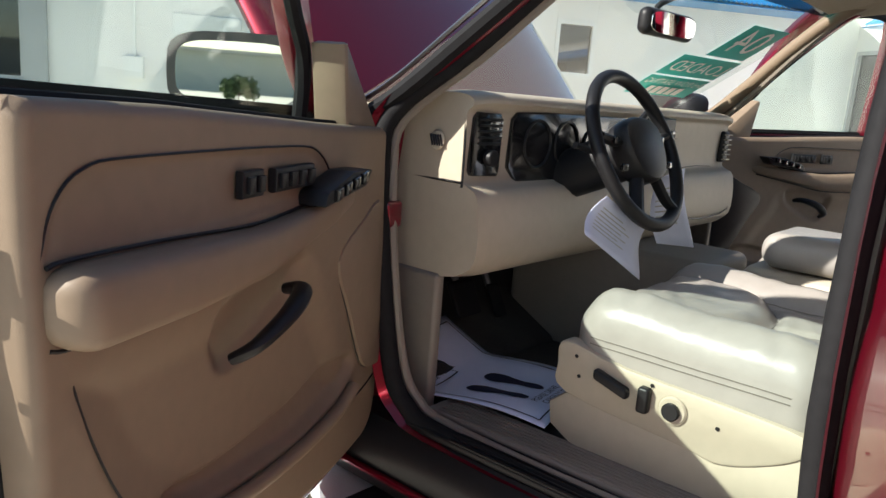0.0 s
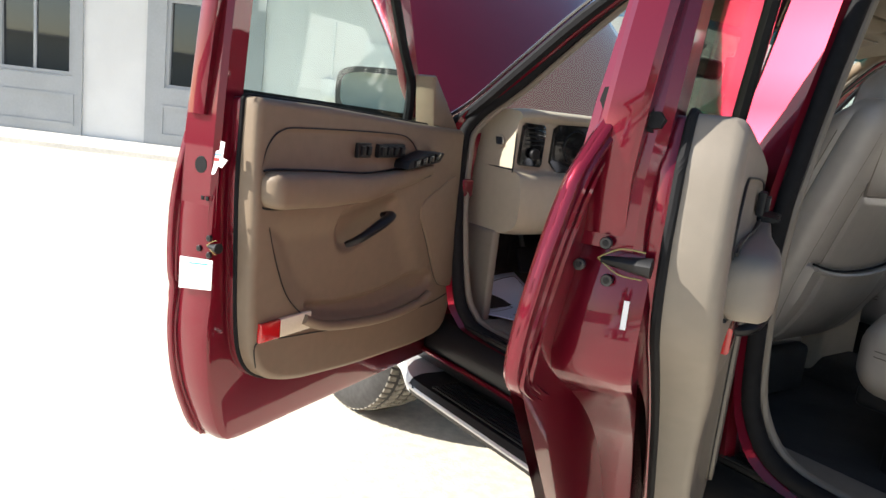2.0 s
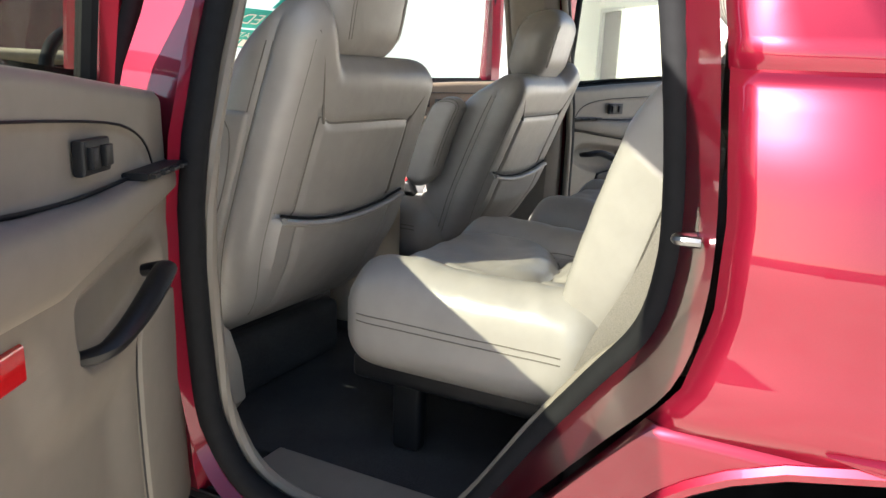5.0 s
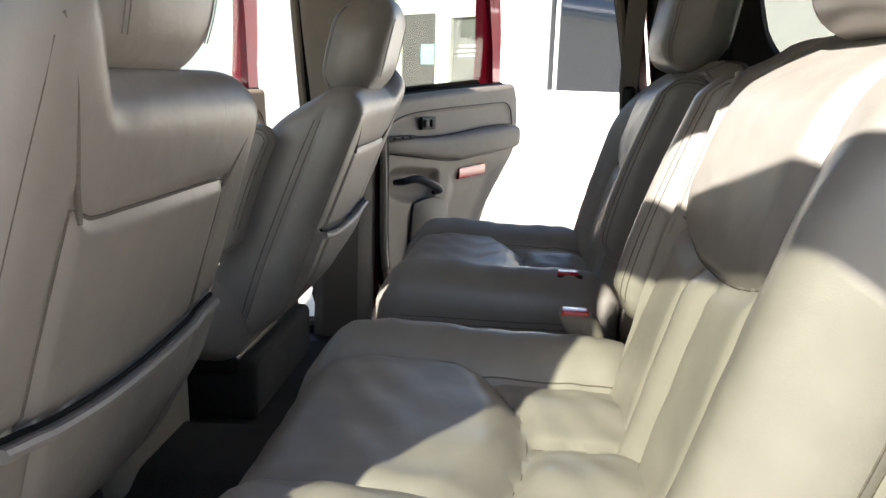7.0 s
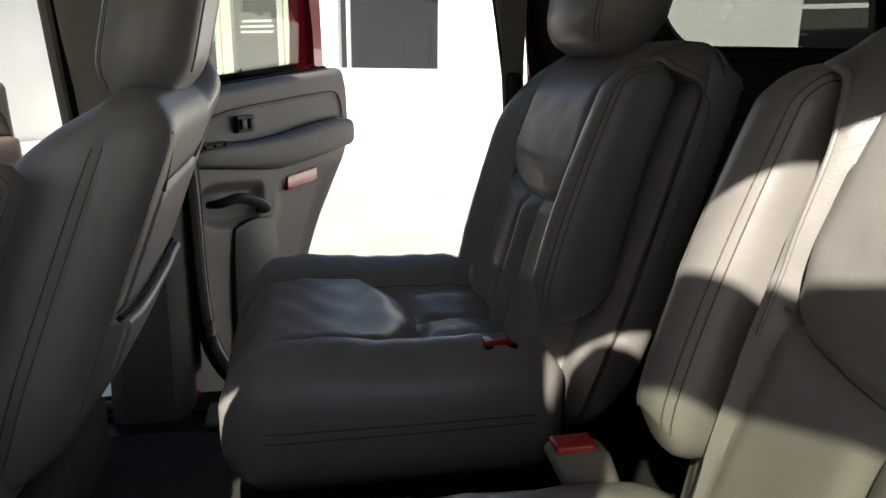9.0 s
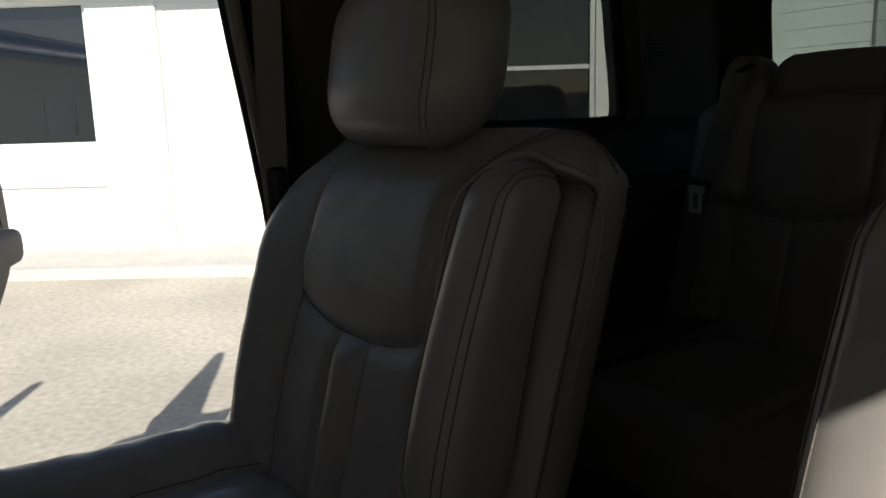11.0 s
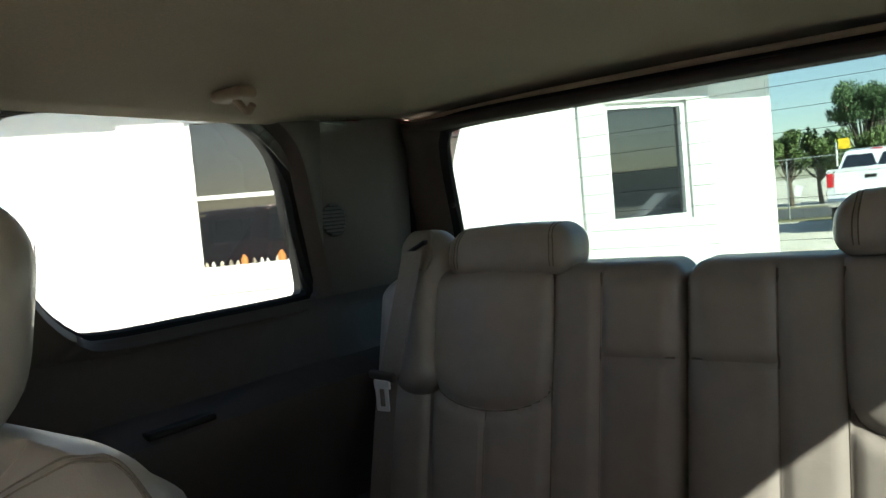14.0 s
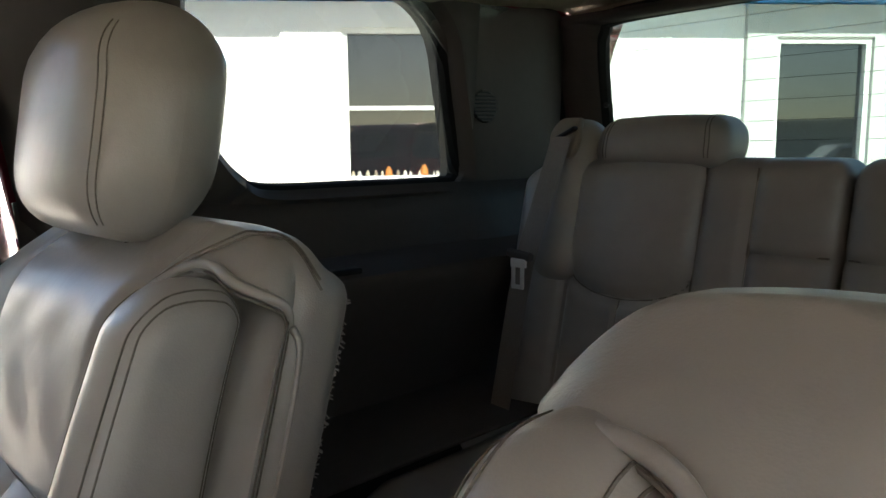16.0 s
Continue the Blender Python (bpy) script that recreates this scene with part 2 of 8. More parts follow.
def prism(outline, w0, w1, fn, r=0.0):
    """The outline (a, b) drawn out from w0 to w1; fn(a, w, b) gives the world place. r rounds both rims."""
    o = np.array(outline, float)
    n = len(o)
    area = 0.5 * np.sum(o[:, 0] * np.roll(o[:, 1], -1) - np.roll(o[:, 0], -1) * o[:, 1])
    nx, pv = np.roll(o, -1, 0) - o, o - np.roll(o, 1, 0)
    nrm = np.stack([-(nx + pv)[:, 1], (nx + pv)[:, 0]], 1)
    nrm /= np.maximum(np.linalg.norm(nrm, axis=1, keepdims=True), 1e-9)
    nrm *= 1 if area > 0 else -1
    rings = [(w0, r), (w0 + (r if w1 > w0 else -r) * 0.3, r * 0.3), (w0 + (r if w1 > w0 else -r), 0.0), (w1 - (r if w1 > w0 else -r), 0.0), (w1 - (r if w1 > w0 else -r) * 0.3, r * 0.3), (w1, r)] if r else [(w0, 0), (w1, 0)]
    verts, faces = [], []
    for w, inset in rings:
        for a, b in o + nrm * inset:
            verts.append(fn(a, w, b))
    for k in range(len(rings) - 1):
        for i in range(n):
            j = (i + 1) % n
            faces.append((k * n + i, k * n + j, (k + 1) * n + j, (k + 1) * n + i))
    faces.append(tuple(range(n))[::-1])
    faces.append(tuple((len(rings) - 1) * n + i for i in range(n)))
    return verts, faces


def smooth_line(pts, per=6, closed=False):
    """A soft curve through the points."""
    p = [np.array(q, float) for q in pts]
    n = len(p)
    out = []
    for i in range(n if closed else n - 1):
        a, b, c, d = (p[(i - 1) % n], p[i], p[(i + 1) % n], p[(i + 2) % n]) if closed else (p[max(i - 1, 0)], p[i], p[i + 1], p[min(i + 2, n - 1)])
        for k in range(per):
            t = k / per
            out.append(0.5 * (2 * b + (c - a) * t + (2 * a - 5 * b + 4 * c - d) * t * t + (3 * b - a - 3 * c + d) * t ** 3))
    if not closed:
        out.append(p[-1])
    return out


def tube(pts, r, sides=8, closed=False, flat=1.0):
    """A round bar along a line of world points."""
    p = np.array([tuple(q) for q in pts], float)
    n = len(p)
    verts, faces = [], []
    up = np.array([0.13, 0.21, 0.97])
    for i in range(n):
        a, b = (p[i - 1], p[(i + 1) % n]) if closed else (p[max(i - 1, 0)], p[min(i + 1, n - 1)])
        d = (b - a) / max(np.linalg.norm(b - a), 1e-9)
        e = np.cross(d, up)
        e /= max(np.linalg.norm(e), 1e-9)
        g = np.cross(e, d)
        rr = r[i] if isinstance(r, (list, tuple)) else r
        for k in range(sides):
            t = 2 * math.pi * k / sides
            verts.append(p[i] + rr * (math.cos(t) * e + flat * math.sin(t) * g))
    for i in range(n if closed else n - 1):
        for k in range(sides):
            faces.append((i * sides + k, i * sides + (k + 1) % sides, ((i + 1) % n) * sides + (k + 1) % sides, ((i + 1) % n) * sides + k))
    if not closed:
        faces.append(tuple(range(sides))[::-1])
        faces.append(tuple((n - 1) * sides + k for k in range(sides)))
    return verts, faces


def loft(rows, closed=False):
    """A skin over rows of world points, all of one length."""
    m = len(rows[0])
    verts = [tuple(map(float, q)) for row in rows for q in row]
    faces = []
    for i in range(len(rows) - 1):
        for j in range(m if closed else m - 1):
            faces.append((i * m + j, i * m + (j + 1) % m, (i + 1) * m + (j + 1) % m, (i + 1) * m + j))
    return verts, faces


def thick(ob, d, offset=-1.0):
    mod = ob.modifiers.new("thickness", "SOLIDIFY")
    mod.thickness, mod.offset = d, offset
    return ob


def cylinder(at, axis, r, l, sides=20, r2=None):
    """A turned bar with softened rims, centred at its start, along the axis."""
    q = Vector(axis).normalized().to_track_quat("Z", "Y")
    r2 = r if r2 is None else r2
    c = min(r, r2) * 0.12
    prof = [(0.0, 0), (r - c, 0), (r, c), (r2, l - c), (r2 - c, l), (0.0, l)]
    verts, faces = [], []
    for rr, z in prof:
        for k in range(sides):
            t = 2 * math.pi * k / sides
            verts.append(Vector(at) + q @ Vector((max(rr, 1e-4) * math.cos(t), max(rr, 1e-4) * math.sin(t), z)))
    for i in range(len(prof) - 1):
        for k in range(sides):
            faces.append((i * sides + k, i * sides + (k + 1) % sides, (i + 1) * sides + (k + 1) % sides, (i + 1) * sides + k))
    return verts, faces


def lettering(name, text, size, m, mat, parent, depth=0.0006, align="CENTER"):
    c = bpy.data.curves.new(name, "FONT")
    c.body, c.size, c.extrude, c.align_x, c.align_y = text, size, depth, align, "CENTER"
    c.resolution_u = 3
    tmp = bpy.data.objects.new(name, c)
    me = bpy.data.meshes.new_from_object(tmp)
    bpy.data.objects.remove(tmp)
    me.transform(m)
    return link(name, me, mat, parent, smooth=False)


def poly_dist(u, z, poly, closed=True):
    """Distance to a polygon, negative inside; to the bare line if it is open."""
    p = np.array([tuple(q)[:2] for q in poly], float)
    a, b = (p, np.roll(p, -1, 0)) if closed else (p[:-1], p[1:])
    best, inside = np.full(u.shape, 9.0), np.zeros(u.shape, bool)
    for (x0, y0), (x1, y1) in zip(a, b):
        dx, dy = x1 - x0, y1 - y0
        t = np.clip(((u - x0) * dx + (z - y0) * dy) / max(dx * dx + dy * dy, 1e-12), 0, 1)
        best = np.minimum(best, np.hypot(u - x0 - t * dx, z - y0 - t * dy))
        if closed and abs(dy) > 1e-12:
            inside ^= ((y0 > z) != (y1 > z)) & (u < dx * (z - y0) / dy + x0)
    return np.where(inside, -best, best) if closed else best


def rounded(poly, r, per=5):
    """A polygon (a, b) with its corners turned; r: a radius, or a rule of (a, b) that gives one."""
    p, out = [np.array(tuple(q)[:2], float) for q in poly], []
    for i, v in enumerate(p):
        a, b = p[i - 1] - v, p[(i + 1) % len(p)] - v
        la, lb = np.linalg.norm(a), np.linalg.norm(b)
        rr = r(*v) if callable(r) else r
        s0, s1 = v + a * min(rr / la, 0.49), v + b * min(rr / lb, 0.49)
        for k in range(per + 1):
            t = k / per
            out.append(tuple((1 - t) ** 2 * s0 + 2 * t * (1 - t) * v + t * t * s1))
    return out


def relief_panel(outline, height, fn, centre, n=320, rings=96, edge=0.018, back=0.05):
    """A moulded panel: rings drawn in from the outline (u, z) to the centre, with w = height(u, z)."""
    o = np.array([tuple(q)[:2] for q in outline], float)
    ring = np.vstack([o, o[:1]])
    run = np.concatenate([[0], np.cumsum(np.linalg.norm(np.diff(ring, axis=0), axis=1))])
    at = np.linspace(0, run[-1], n, endpoint=False)
    o = np.stack([np.interp(at, run, ring[:, 0]), np.interp(at, run, ring[:, 1])], 1)
    c = np.array(centre)
    f = 1 - np.linspace(0, 1, rings) ** 1.15 * 0.985
    U, Z = (c[k] + (o[None, :, k] - c[k]) * f[:, None] for k in (0, 1))
    d = -poly_dist(U, Z, o[::2])
    W = height(U, Z) + edge * (1 - np.sqrt(np.clip(1 - (1 - np.clip(d / edge, 0, 1)) ** 2, 0, 1)))
    rows = [[fn(a, back, b) for a, b in o]] + [[fn(U[i, j], W[i, j], Z[i, j]) for j in range(n)] for i in range(rings)]
    v, q = loft(rows, True)
    q.append(tuple(range(len(v) - n, len(v))))
    return v, q


def ss(x, a, b):
    t = np.clip((x - a) / (b - a), 0, 1)
    return t * t * (3 - 2 * t)


def groove(d, depth, width=0.006):
    return -depth * np.exp(-(d / width) ** 2)

# ---- ground and surroundings ----
PHI = radians(39)
BT = Vector((math.sin(PHI), math.cos(PHI), 0))     # along the side wing
BN = Vector((math.cos(PHI), -math.sin(PHI), 0))    # into the side wing


def bp(s, n, z):
    """A place from the building's own lines: s along the side wing, n towards it."""
    v = BT * s + BN * n
    return (v.x, v.y, z)


rings = [0.0, 4, 9, 20, 60, 200, 900, 3500]
gv, gf = [(0.0, 0.0, 0.0)], []
for i, rr in enumerate(rings[1:]):
    for k in range(32):
        gv.append((rr * math.cos(k * math.pi / 16), rr * math.sin(k * math.pi / 16), 0.0))
for k in range(32):
    gf.append((0, 1 + k, 1 + (k + 1) % 32))
for i in range(len(rings) - 2):
    for k in range(32):
        a, b = 1 + 32 * i + k, 1 + 32 * i + (k + 1) % 32
        gf.append((a, b, b + 32, a + 32))
ground = part("ground", (gv, gf), GROUND, None, smooth=False)
tagged(ground, "pale sandy concrete lot with fine grit", "ground", kind="structure")

DA, DB = 6.8, 10.95


def bbox(s0, s1, n0, n1, z0, z1, r=0.006):
    return moved(box((s0, n0, z0), (s1, n1, z1), r), bp)


pav = part("pavement", joined(bbox(-5.9, 9.6, 5.6, DA + 0.1, -0.05, 0.1, 0.02), bbox(9.5, 11.0, -16, DA + 0.1, -0.05, 0.098, 0.02)), PAVE, None)
tagged(pav, "pale raised concrete walk along the building", "pavement", kind="structure")


def ring_box(pt, A, Z, a, z, d0, d1):
    """A flat frame from the outer span A x Z round the opening a x z, in depth d0 to d1."""
    v = [pt(x, d, y) for d in (d0, d1) for (p, q) in ((A, Z), (a, z)) for x, y in ((p[0], q[0]), (p[1], q[0]), (p[1], q[1]), (p[0], q[1]))]
    f = []
    for k in range(4):
        j = (k + 1) % 4
        f += [(k, j, 4 + j, 4 + k), (8 + k, 8 + j, 12 + j, 12 + k), (k, j, 8 + j, 8 + k), (4 + k, 4 + j, 12 + j, 12 + k)]
    return v, f


pa = lambda a, d, z: bp(a, DA + d, z)
pb = lambda a, d, z: bp(DB + d, a, z)


def wall_run(frame_fn, spans, z1, thickness, openings):
    """Wall boxes between openings (a0, a1, z0, z1) along one line; frame_fn(a0, a1, d0, d1, z0, z1)."""
    a0, a1 = spans
    cuts, cur = [], a0
    for o0, o1, oz0, oz1 in sorted(openings):
        cuts.append(frame_fn(cur, o0, 0, thickness, 0, z1))
        cuts.append(frame_fn(o0, o1, 0, thickness, 0, oz0))
        cuts.append(frame_fn(o0, o1, 0, thickness, oz1, z1))
        cur = o1
    cuts.append(frame_fn(cur, a1, 0, thickness, 0, z1))
    return cuts


office = thing("office_building", bp(2, DA, 0), "white stucco single-storey building with blue corrugated metal awning", "building")
WH = 3.35
open_a = [(-4.8, -3.75, 1.17, 2.52), (-0.73, 0.66, 1.11, 2.6), (4.4, 5.93, 1.17, 2.65), (6.75, 7.73, 0.1, 2.31), (10.2, 10.9, 0.97, 2.55)]
fa = lambda a0, a1, d0, d1, z0, z1: bbox(a0, a1, DA + d0, DA + d1, z0, z1, 0.004)
for g in wall_run(fa, (-5.93, 10.97), WH, 0.3, open_a):
    part("side_wall", g, WALL, office, smooth=False)
fb = lambda a0, a1, d0, d1, z0, z1: moved(box((a0, DB + d0, z0), (a1, DB + d1, z1), 0.004), lambda n, s, z: bp(s, n, z))
open_b = [(-10.4, -9.1, 1.08, 2.5), (-7.5, -6.15, 1.05, 2.5), (1.5, 2.15, 1.75, 2.6)]
for g in wall_run(fb, (-18, DA + 0.32), WH, 0.3, open_b):
    part("front_wall", g, WALL, office, smooth=False)
part("end_wall", bbox(-6.0, -5.93, DA + 0.0, DA + 9, 0, WH), WALL, office, smooth=False)
part("roof", joined(bbox(-6.2, 11.2, DA + 0.3, DA + 9, WH, WH + 0.2), moved(box((-18, DB + 0.05, WH - 0.01), (DA + 0.3, DB + 8, WH + 0.19)), lambda n, s, z: bp(s, n, z))), GREYW, office)


def corrugated(p0, p1, out, z_low, z_high, pitch=0.085, amp=0.018):
    """A sloping corrugated sheet from the wall line p0-p1 down to an edge that stands out by `out`."""
    a, b = Vector(p0), Vector(p1)
    d = (b - a)
    ln = d.length
    d.normalize()
    o = Vector(out)
    n = int(ln / (pitch / 6))
    rows = []
    for f, z in ((0.0, z_high), (0.5, (z_low + z_high) / 2), (1.0, z_low)):
        rows.append([tuple(a + d * (ln * i / n) + o * f + Vector((0, 0, z + amp * math.sin(2 * math.pi * ln * i / n / pitch)))) for i in range(n + 1)])
    return loft(rows)


outb = -0.75 * BT
thick(part("awning", corrugated(bp(-6.4, DA + 0.25, 0), bp(10.2, DA + 0.25, 0), -0.78 * BN, 2.88, 3.35), BLUE, office, "bright blue corrugated metal awning"), 0.006)
thick(part("awning", corrugated(bp(DB + 0.25, -18, 0), bp(DB + 0.25, 6.2, 0), outb * 1.33, 3.02, 3.62), BLUE, office, "bright blue corrugated metal awning"), 0.006)
thick(part("awning_end", corrugated(bp(-5.8, DA - 0.75, 0), bp(-5.8, DA + 8, 0), -0.5 * BT, 2.90, 3.35), BLUE, office), 0.006)
part("soffit", joined(bbox(-6.4, 10.3, DA - 0.5, DA + 0.0, 2.85, 2.87), moved(box((-18, DB - 0.7, 2.975), (6.1, DB, 2.995)), lambda n, s, z: bp(s, n, z))), BLUE, office)


def bwindow(f, a0, a1, z0, z1, bars=(), mullions=(), frame=LIGHTF, glass_mat=DARKPANE, fw=0.06, depth=0.1):
    w = part("window", ring_box(pa if f is fa else pb, (a0, a1), (z0, z1), (a0 + fw, a1 - fw), (z0 + fw, z1 - fw), -0.015, depth), frame, office, "painted window frame")
    part("pane", f(a0 + fw, a1 - fw, 0.05, 0.07, z0 + fw, z1 - fw), glass_mat, w, "dark reflective glass", smooth=False)
    for z in bars:
        part("rail", f(a0 + fw, a1 - fw, 0.02, 0.05, z - 0.022, z + 0.022), frame, w)
    for a in mullions:
        part("mullion", f(a - 0.025, a + 0.025, 0.018, 0.052, z0 + fw, z1 - fw), frame, w)
    return w


bwindow(fa, -4.8, -3.75, 1.17, 2.52)
bwindow(fa, -0.73, 0.66, 1.11, 2.6, bars=(1.83,), fw=0.05)
bwindow(fa, 4.4, 5.93, 1.17, 2.65, mullions=(5.75,), fw=0.05)
bwindow(fa, 10.2, 10.9, 0.97, 2.55, frame=GREYW)
bwindow(fb, -10.4, -9.1, 1.08, 2.5, mullions=(-9.78,), frame=GREYW)
bwindow(fb, -7.5, -6.15, 1.05, 2.5, mullions=(-6.82,), frame=GREYW)
bwindow(fb, 1.5, 2.15, 1.75, 2.6, frame=LIGHTF)
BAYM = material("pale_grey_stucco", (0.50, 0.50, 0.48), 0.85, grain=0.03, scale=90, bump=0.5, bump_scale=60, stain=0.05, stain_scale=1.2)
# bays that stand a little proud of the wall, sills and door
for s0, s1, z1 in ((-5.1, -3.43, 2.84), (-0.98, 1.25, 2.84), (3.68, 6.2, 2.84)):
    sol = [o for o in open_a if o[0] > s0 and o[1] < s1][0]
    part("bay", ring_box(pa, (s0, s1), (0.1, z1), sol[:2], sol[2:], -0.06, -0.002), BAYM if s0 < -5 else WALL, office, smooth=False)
part("sill_rail", fa(4.36, 5.96, -0.085, -0.062, 0.755, 0.79), LIGHTF, office)
part("sill_rail", fa(-0.73, 0.68, -0.085, -0.062, 0.90, 0.935), LIGHTF, office)
part("lower_panel", joined(fa(-4.9, -3.82, -0.075, -0.061, 0.8, 0.86), fa(-4.9, -4.84, -0.075, -0.061, 0.25, 0.8), fa(-3.88, -3.82, -0.075, -0.061, 0.25, 0.8)), LIGHTF, office)
door = part("glazed_door", ring_box(pa, (6.75, 7.73), (0.1, 2.31), (6.84, 7.64), (0.4, 2.22), -0.03, 0.1), LIGHTF, office, "white framed glazed door with a notice")
part("pane", fa(6.84, 7.64, 0.03, 0.05, 0.4, 2.22), material("grey_blind_pane", (0.17, 0.175, 0.18), 0.15, coat=0.6, grain=0.03), door, "grey pane")
for k, wd in enumerate((0.52, 0.58, 0.56)):
    part("notice_line", fa(7.24 - wd / 2, 7.24 + wd / 2, 0.024, 0.029, 1.80 - 0.07 * k, 1.832 - 0.07 * k), WHITEP, door, smooth=False)
part("handle", fa(7.55, 7.58, -0.01, 0.03, 0.95, 1.2), STEEL, door)
part("sidelight_frame", ring_box(pa, (7.85, 8.8), (0.1, 2.4), (7.95, 8.7), (0.3, 2.3), -0.03, -0.001), LIGHTF, office)
part("sidelight_pane", fa(7.95, 8.7, -0.012, -0.004, 0.3, 2.3), DARKPANE, office, "dark glass", smooth=False)
part("posted_card", fa(7.98, 8.28, -0.02, -0.014, 1.55, 1.85), material("card_teal", (0.25, 0.5, 0.6), 0.5, grain=0.3, scale=18), office, "small pale teal notice", smooth=False)
# grey bays with lower panels on the front wing
for n0, n1, m0, m1 in ((-10.75, -8.92, -10.4, -9.1), (-7.82, -5.85, -7.5, -6.15)):
    part("bay", ring_box(pb, (n0, n1), (0.1, 2.9), (m0, m1), (1.06, 2.5), -0.05, -0.002), GREYW, office, "grey painted bay", smooth=False)
    part("lower_panel", ring_box(pb, (m0 - 0.05, m1 + 0.05), (0.24, 0.77), (m0, m1), (0.29, 0.72), -0.066, -0.051), GREYW, office)
ebox = part("meter_box", fb(-4.85, -4.58, -0.1, -0.002, 1.2, 1.5), LIGHTF, office, "white electrical box")
part("conduit", fb(-4.73, -4.69, -0.04, -0.003, 1.5, 2.4), LIGHTF, ebox)
part("door_slab", joined(fb(-4.2, -3.25, -0.03, -0.003, 0.1, 2.15), fb(-3.35, -3.3, -0.09, -0.031, 1.0, 1.05)), LIGHTF, office, "white steel door")
# trinkets on the window ledge
ornament_rnd = random.Random(5)
tones = [material("ornament_paint", c, 0.45, grain=0.15, scale=60) for c in ((0.42, 0.36, 0.27), (0.50, 0.47, 0.42), (0.45, 0.17, 0.04), (0.20, 0.16, 0.12))]
for k in range(17):
    at_s = 0.58 - 0.072 * k + ornament_rnd.uniform(-0.02, 0.02)
    h = ornament_rnd.uniform(0.03, 0.055) + (0.05 if k in (5, 10) else 0)
    mm = tones[2] if k in (5, 10) else tones[ornament_rnd.choice((0, 1, 1, 3))]
    c0 = Vector(bp(at_s, DA + 0.025, 1.16))
    g = thing("ledge_ornament", c0, "small painted ornament on the window ledge", "ornament", "ornaments on the ledge")
    part("body", cylinder(c0, (0, 0, 1), h * 0.42, h * 0.72, 12, h * 0.38), mm, g)
    part("head", cylinder(c0 + Vector((0, 0, h * 0.7)), (0, 0, 1), h * 0.24, h * 0.3, 12, h * 0.22), mm, g)


# ---- distance behind the lot ----
def tree(at, h, zc, rz, r, seed, leaves=1400, leaf=0.16, pine=False):
    """A tapered trunk with limbs and a crown of many small tufts in uneven clumps round the height zc."""
    rnd = random.Random(seed)
    t = thing("tree", at, "rounded dark green pine beyond the street" if pine else "bushy light green roadside tree in full leaf", "tree", "roadside trees")
    base = Vector(at)
    limbs = [tube([base + Vector((0.02 * h * math.sin(z * 5 + seed), 0.02 * h * math.cos(z * 4), z * h)) for z in (0, 0.15, 0.3, 0.5, 0.75)], [0.032 * h, 0.028 * h, 0.022 * h, 0.014 * h, 0.004 * h], 7)]
    blobs = []
    for k in range(34 if pine else 20):
        d = Vector((rnd.gauss(0, 1), rnd.gauss(0, 1), rnd.gauss(0, 1))).normalized() * rnd.uniform(0.35, 0.88)
        c = base + Vector((d.x * r, d.y * r, zc + d.z * rz))
        blobs.append((c, r * rnd.uniform(0.20, 0.34)))
        limbs.append(tube([base + Vector((0, 0, 0.3 * h)), base.lerp(c, 0.5) + Vector((0, 0, 0.12 * h)), c], [0.013 * h, 0.008 * h, 0.002 * h], 5))
    part("trunk", joined(*limbs), BARK, t)
    v, f = [], []
    for k in range(leaves):
        c, br = rnd.choice(blobs)
        d = Vector((rnd.gauss(0, 1), rnd.gauss(0, 1), rnd.gauss(0, 0.9))).normalized()
        p = c + d * br * rnd.uniform(0.4, 1.1)
        q = Euler((rnd.uniform(-0.7, 0.7), rnd.uniform(-0.7, 0.7), rnd.uniform(0, 6))).to_matrix() if pine else Euler((rnd.uniform(0, 6), rnd.uniform(0, 6), rnd.uniform(0, 6))).to_matrix()
        s = leaf * rnd.uniform(0.5, 1.3)
        k0 = len(v)
        if pine:
            v += [p + q @ Vector((-s * 0.3, 0, 0)), p + q @ Vector((s * 0.3, 0.05 * s, 0)), p + q @ Vector((s * 0.12, 0, s * 1.5)), p + q @ Vector((-s * 0.2, 0.1 * s, s * 1.3))]
        else:
            v += [p + q @ Vector((-s, -s * 0.4, 0)), p + q @ Vector((s, -s * 0.5, 0.1 * s)), p + q @ Vector((s * 0.7, s * 0.5, 0)), p + q @ Vector((-s * 0.6, s * 0.6, 0.2 * s))]
        f.append((k0, k0 + 1, k0 + 2, k0 + 3))
    part("crown", (v, f), PINE if pine else LEAF, t, smooth=False)
    return t


tree((3.75, -45, 0), 6.6, 5.05, 1.45, 1.85, 20, 15000, 0.105, True)
tree((1.25, -46.5, 0), 5.1, 4.35, 0.75, 0.85, 21, 4500, 0.09, True)
for k, (x, y, zc, rz, r) in enumerate(((7.3, -43.5, 3.0, 1.25, 1.3), (6.0, -45, 2.9, 1.35, 1.5), (4.6, -44, 2.75, 1.15, 1.5), (3.2, -43.5, 2.9, 1.25, 1.5), (2.0, -44.5, 3.05, 1.3, 1.4), (0.6, -44, 2.9, 1.25, 1.5), (-0.8, -45, 3.15, 1.5, 1.5), (-2.4, -44, 2.9, 1.3, 1.7), (-4.2, -46, 3.3, 1.5, 1.9), (-6.5, -45, 3.1, 1.5, 2.0), (8.9, -44, 2.9, 1.3, 1.5), (10.6, -43, 2.8, 1.3, 1.7), (13, -43, 3.0, 1.4, 1.9), (-9.5, -46, 3.4, 1.7, 2.3), (-13, -44, 3.8, 1.9, 2.6))):
    tree((x, y, 0), zc + rz, zc, rz, r, 30 + k, 3200, 0.095)
tree((-30, -20, 0), 7, 4.4, 2.4, 3.0, 61, 1500, 0.28)
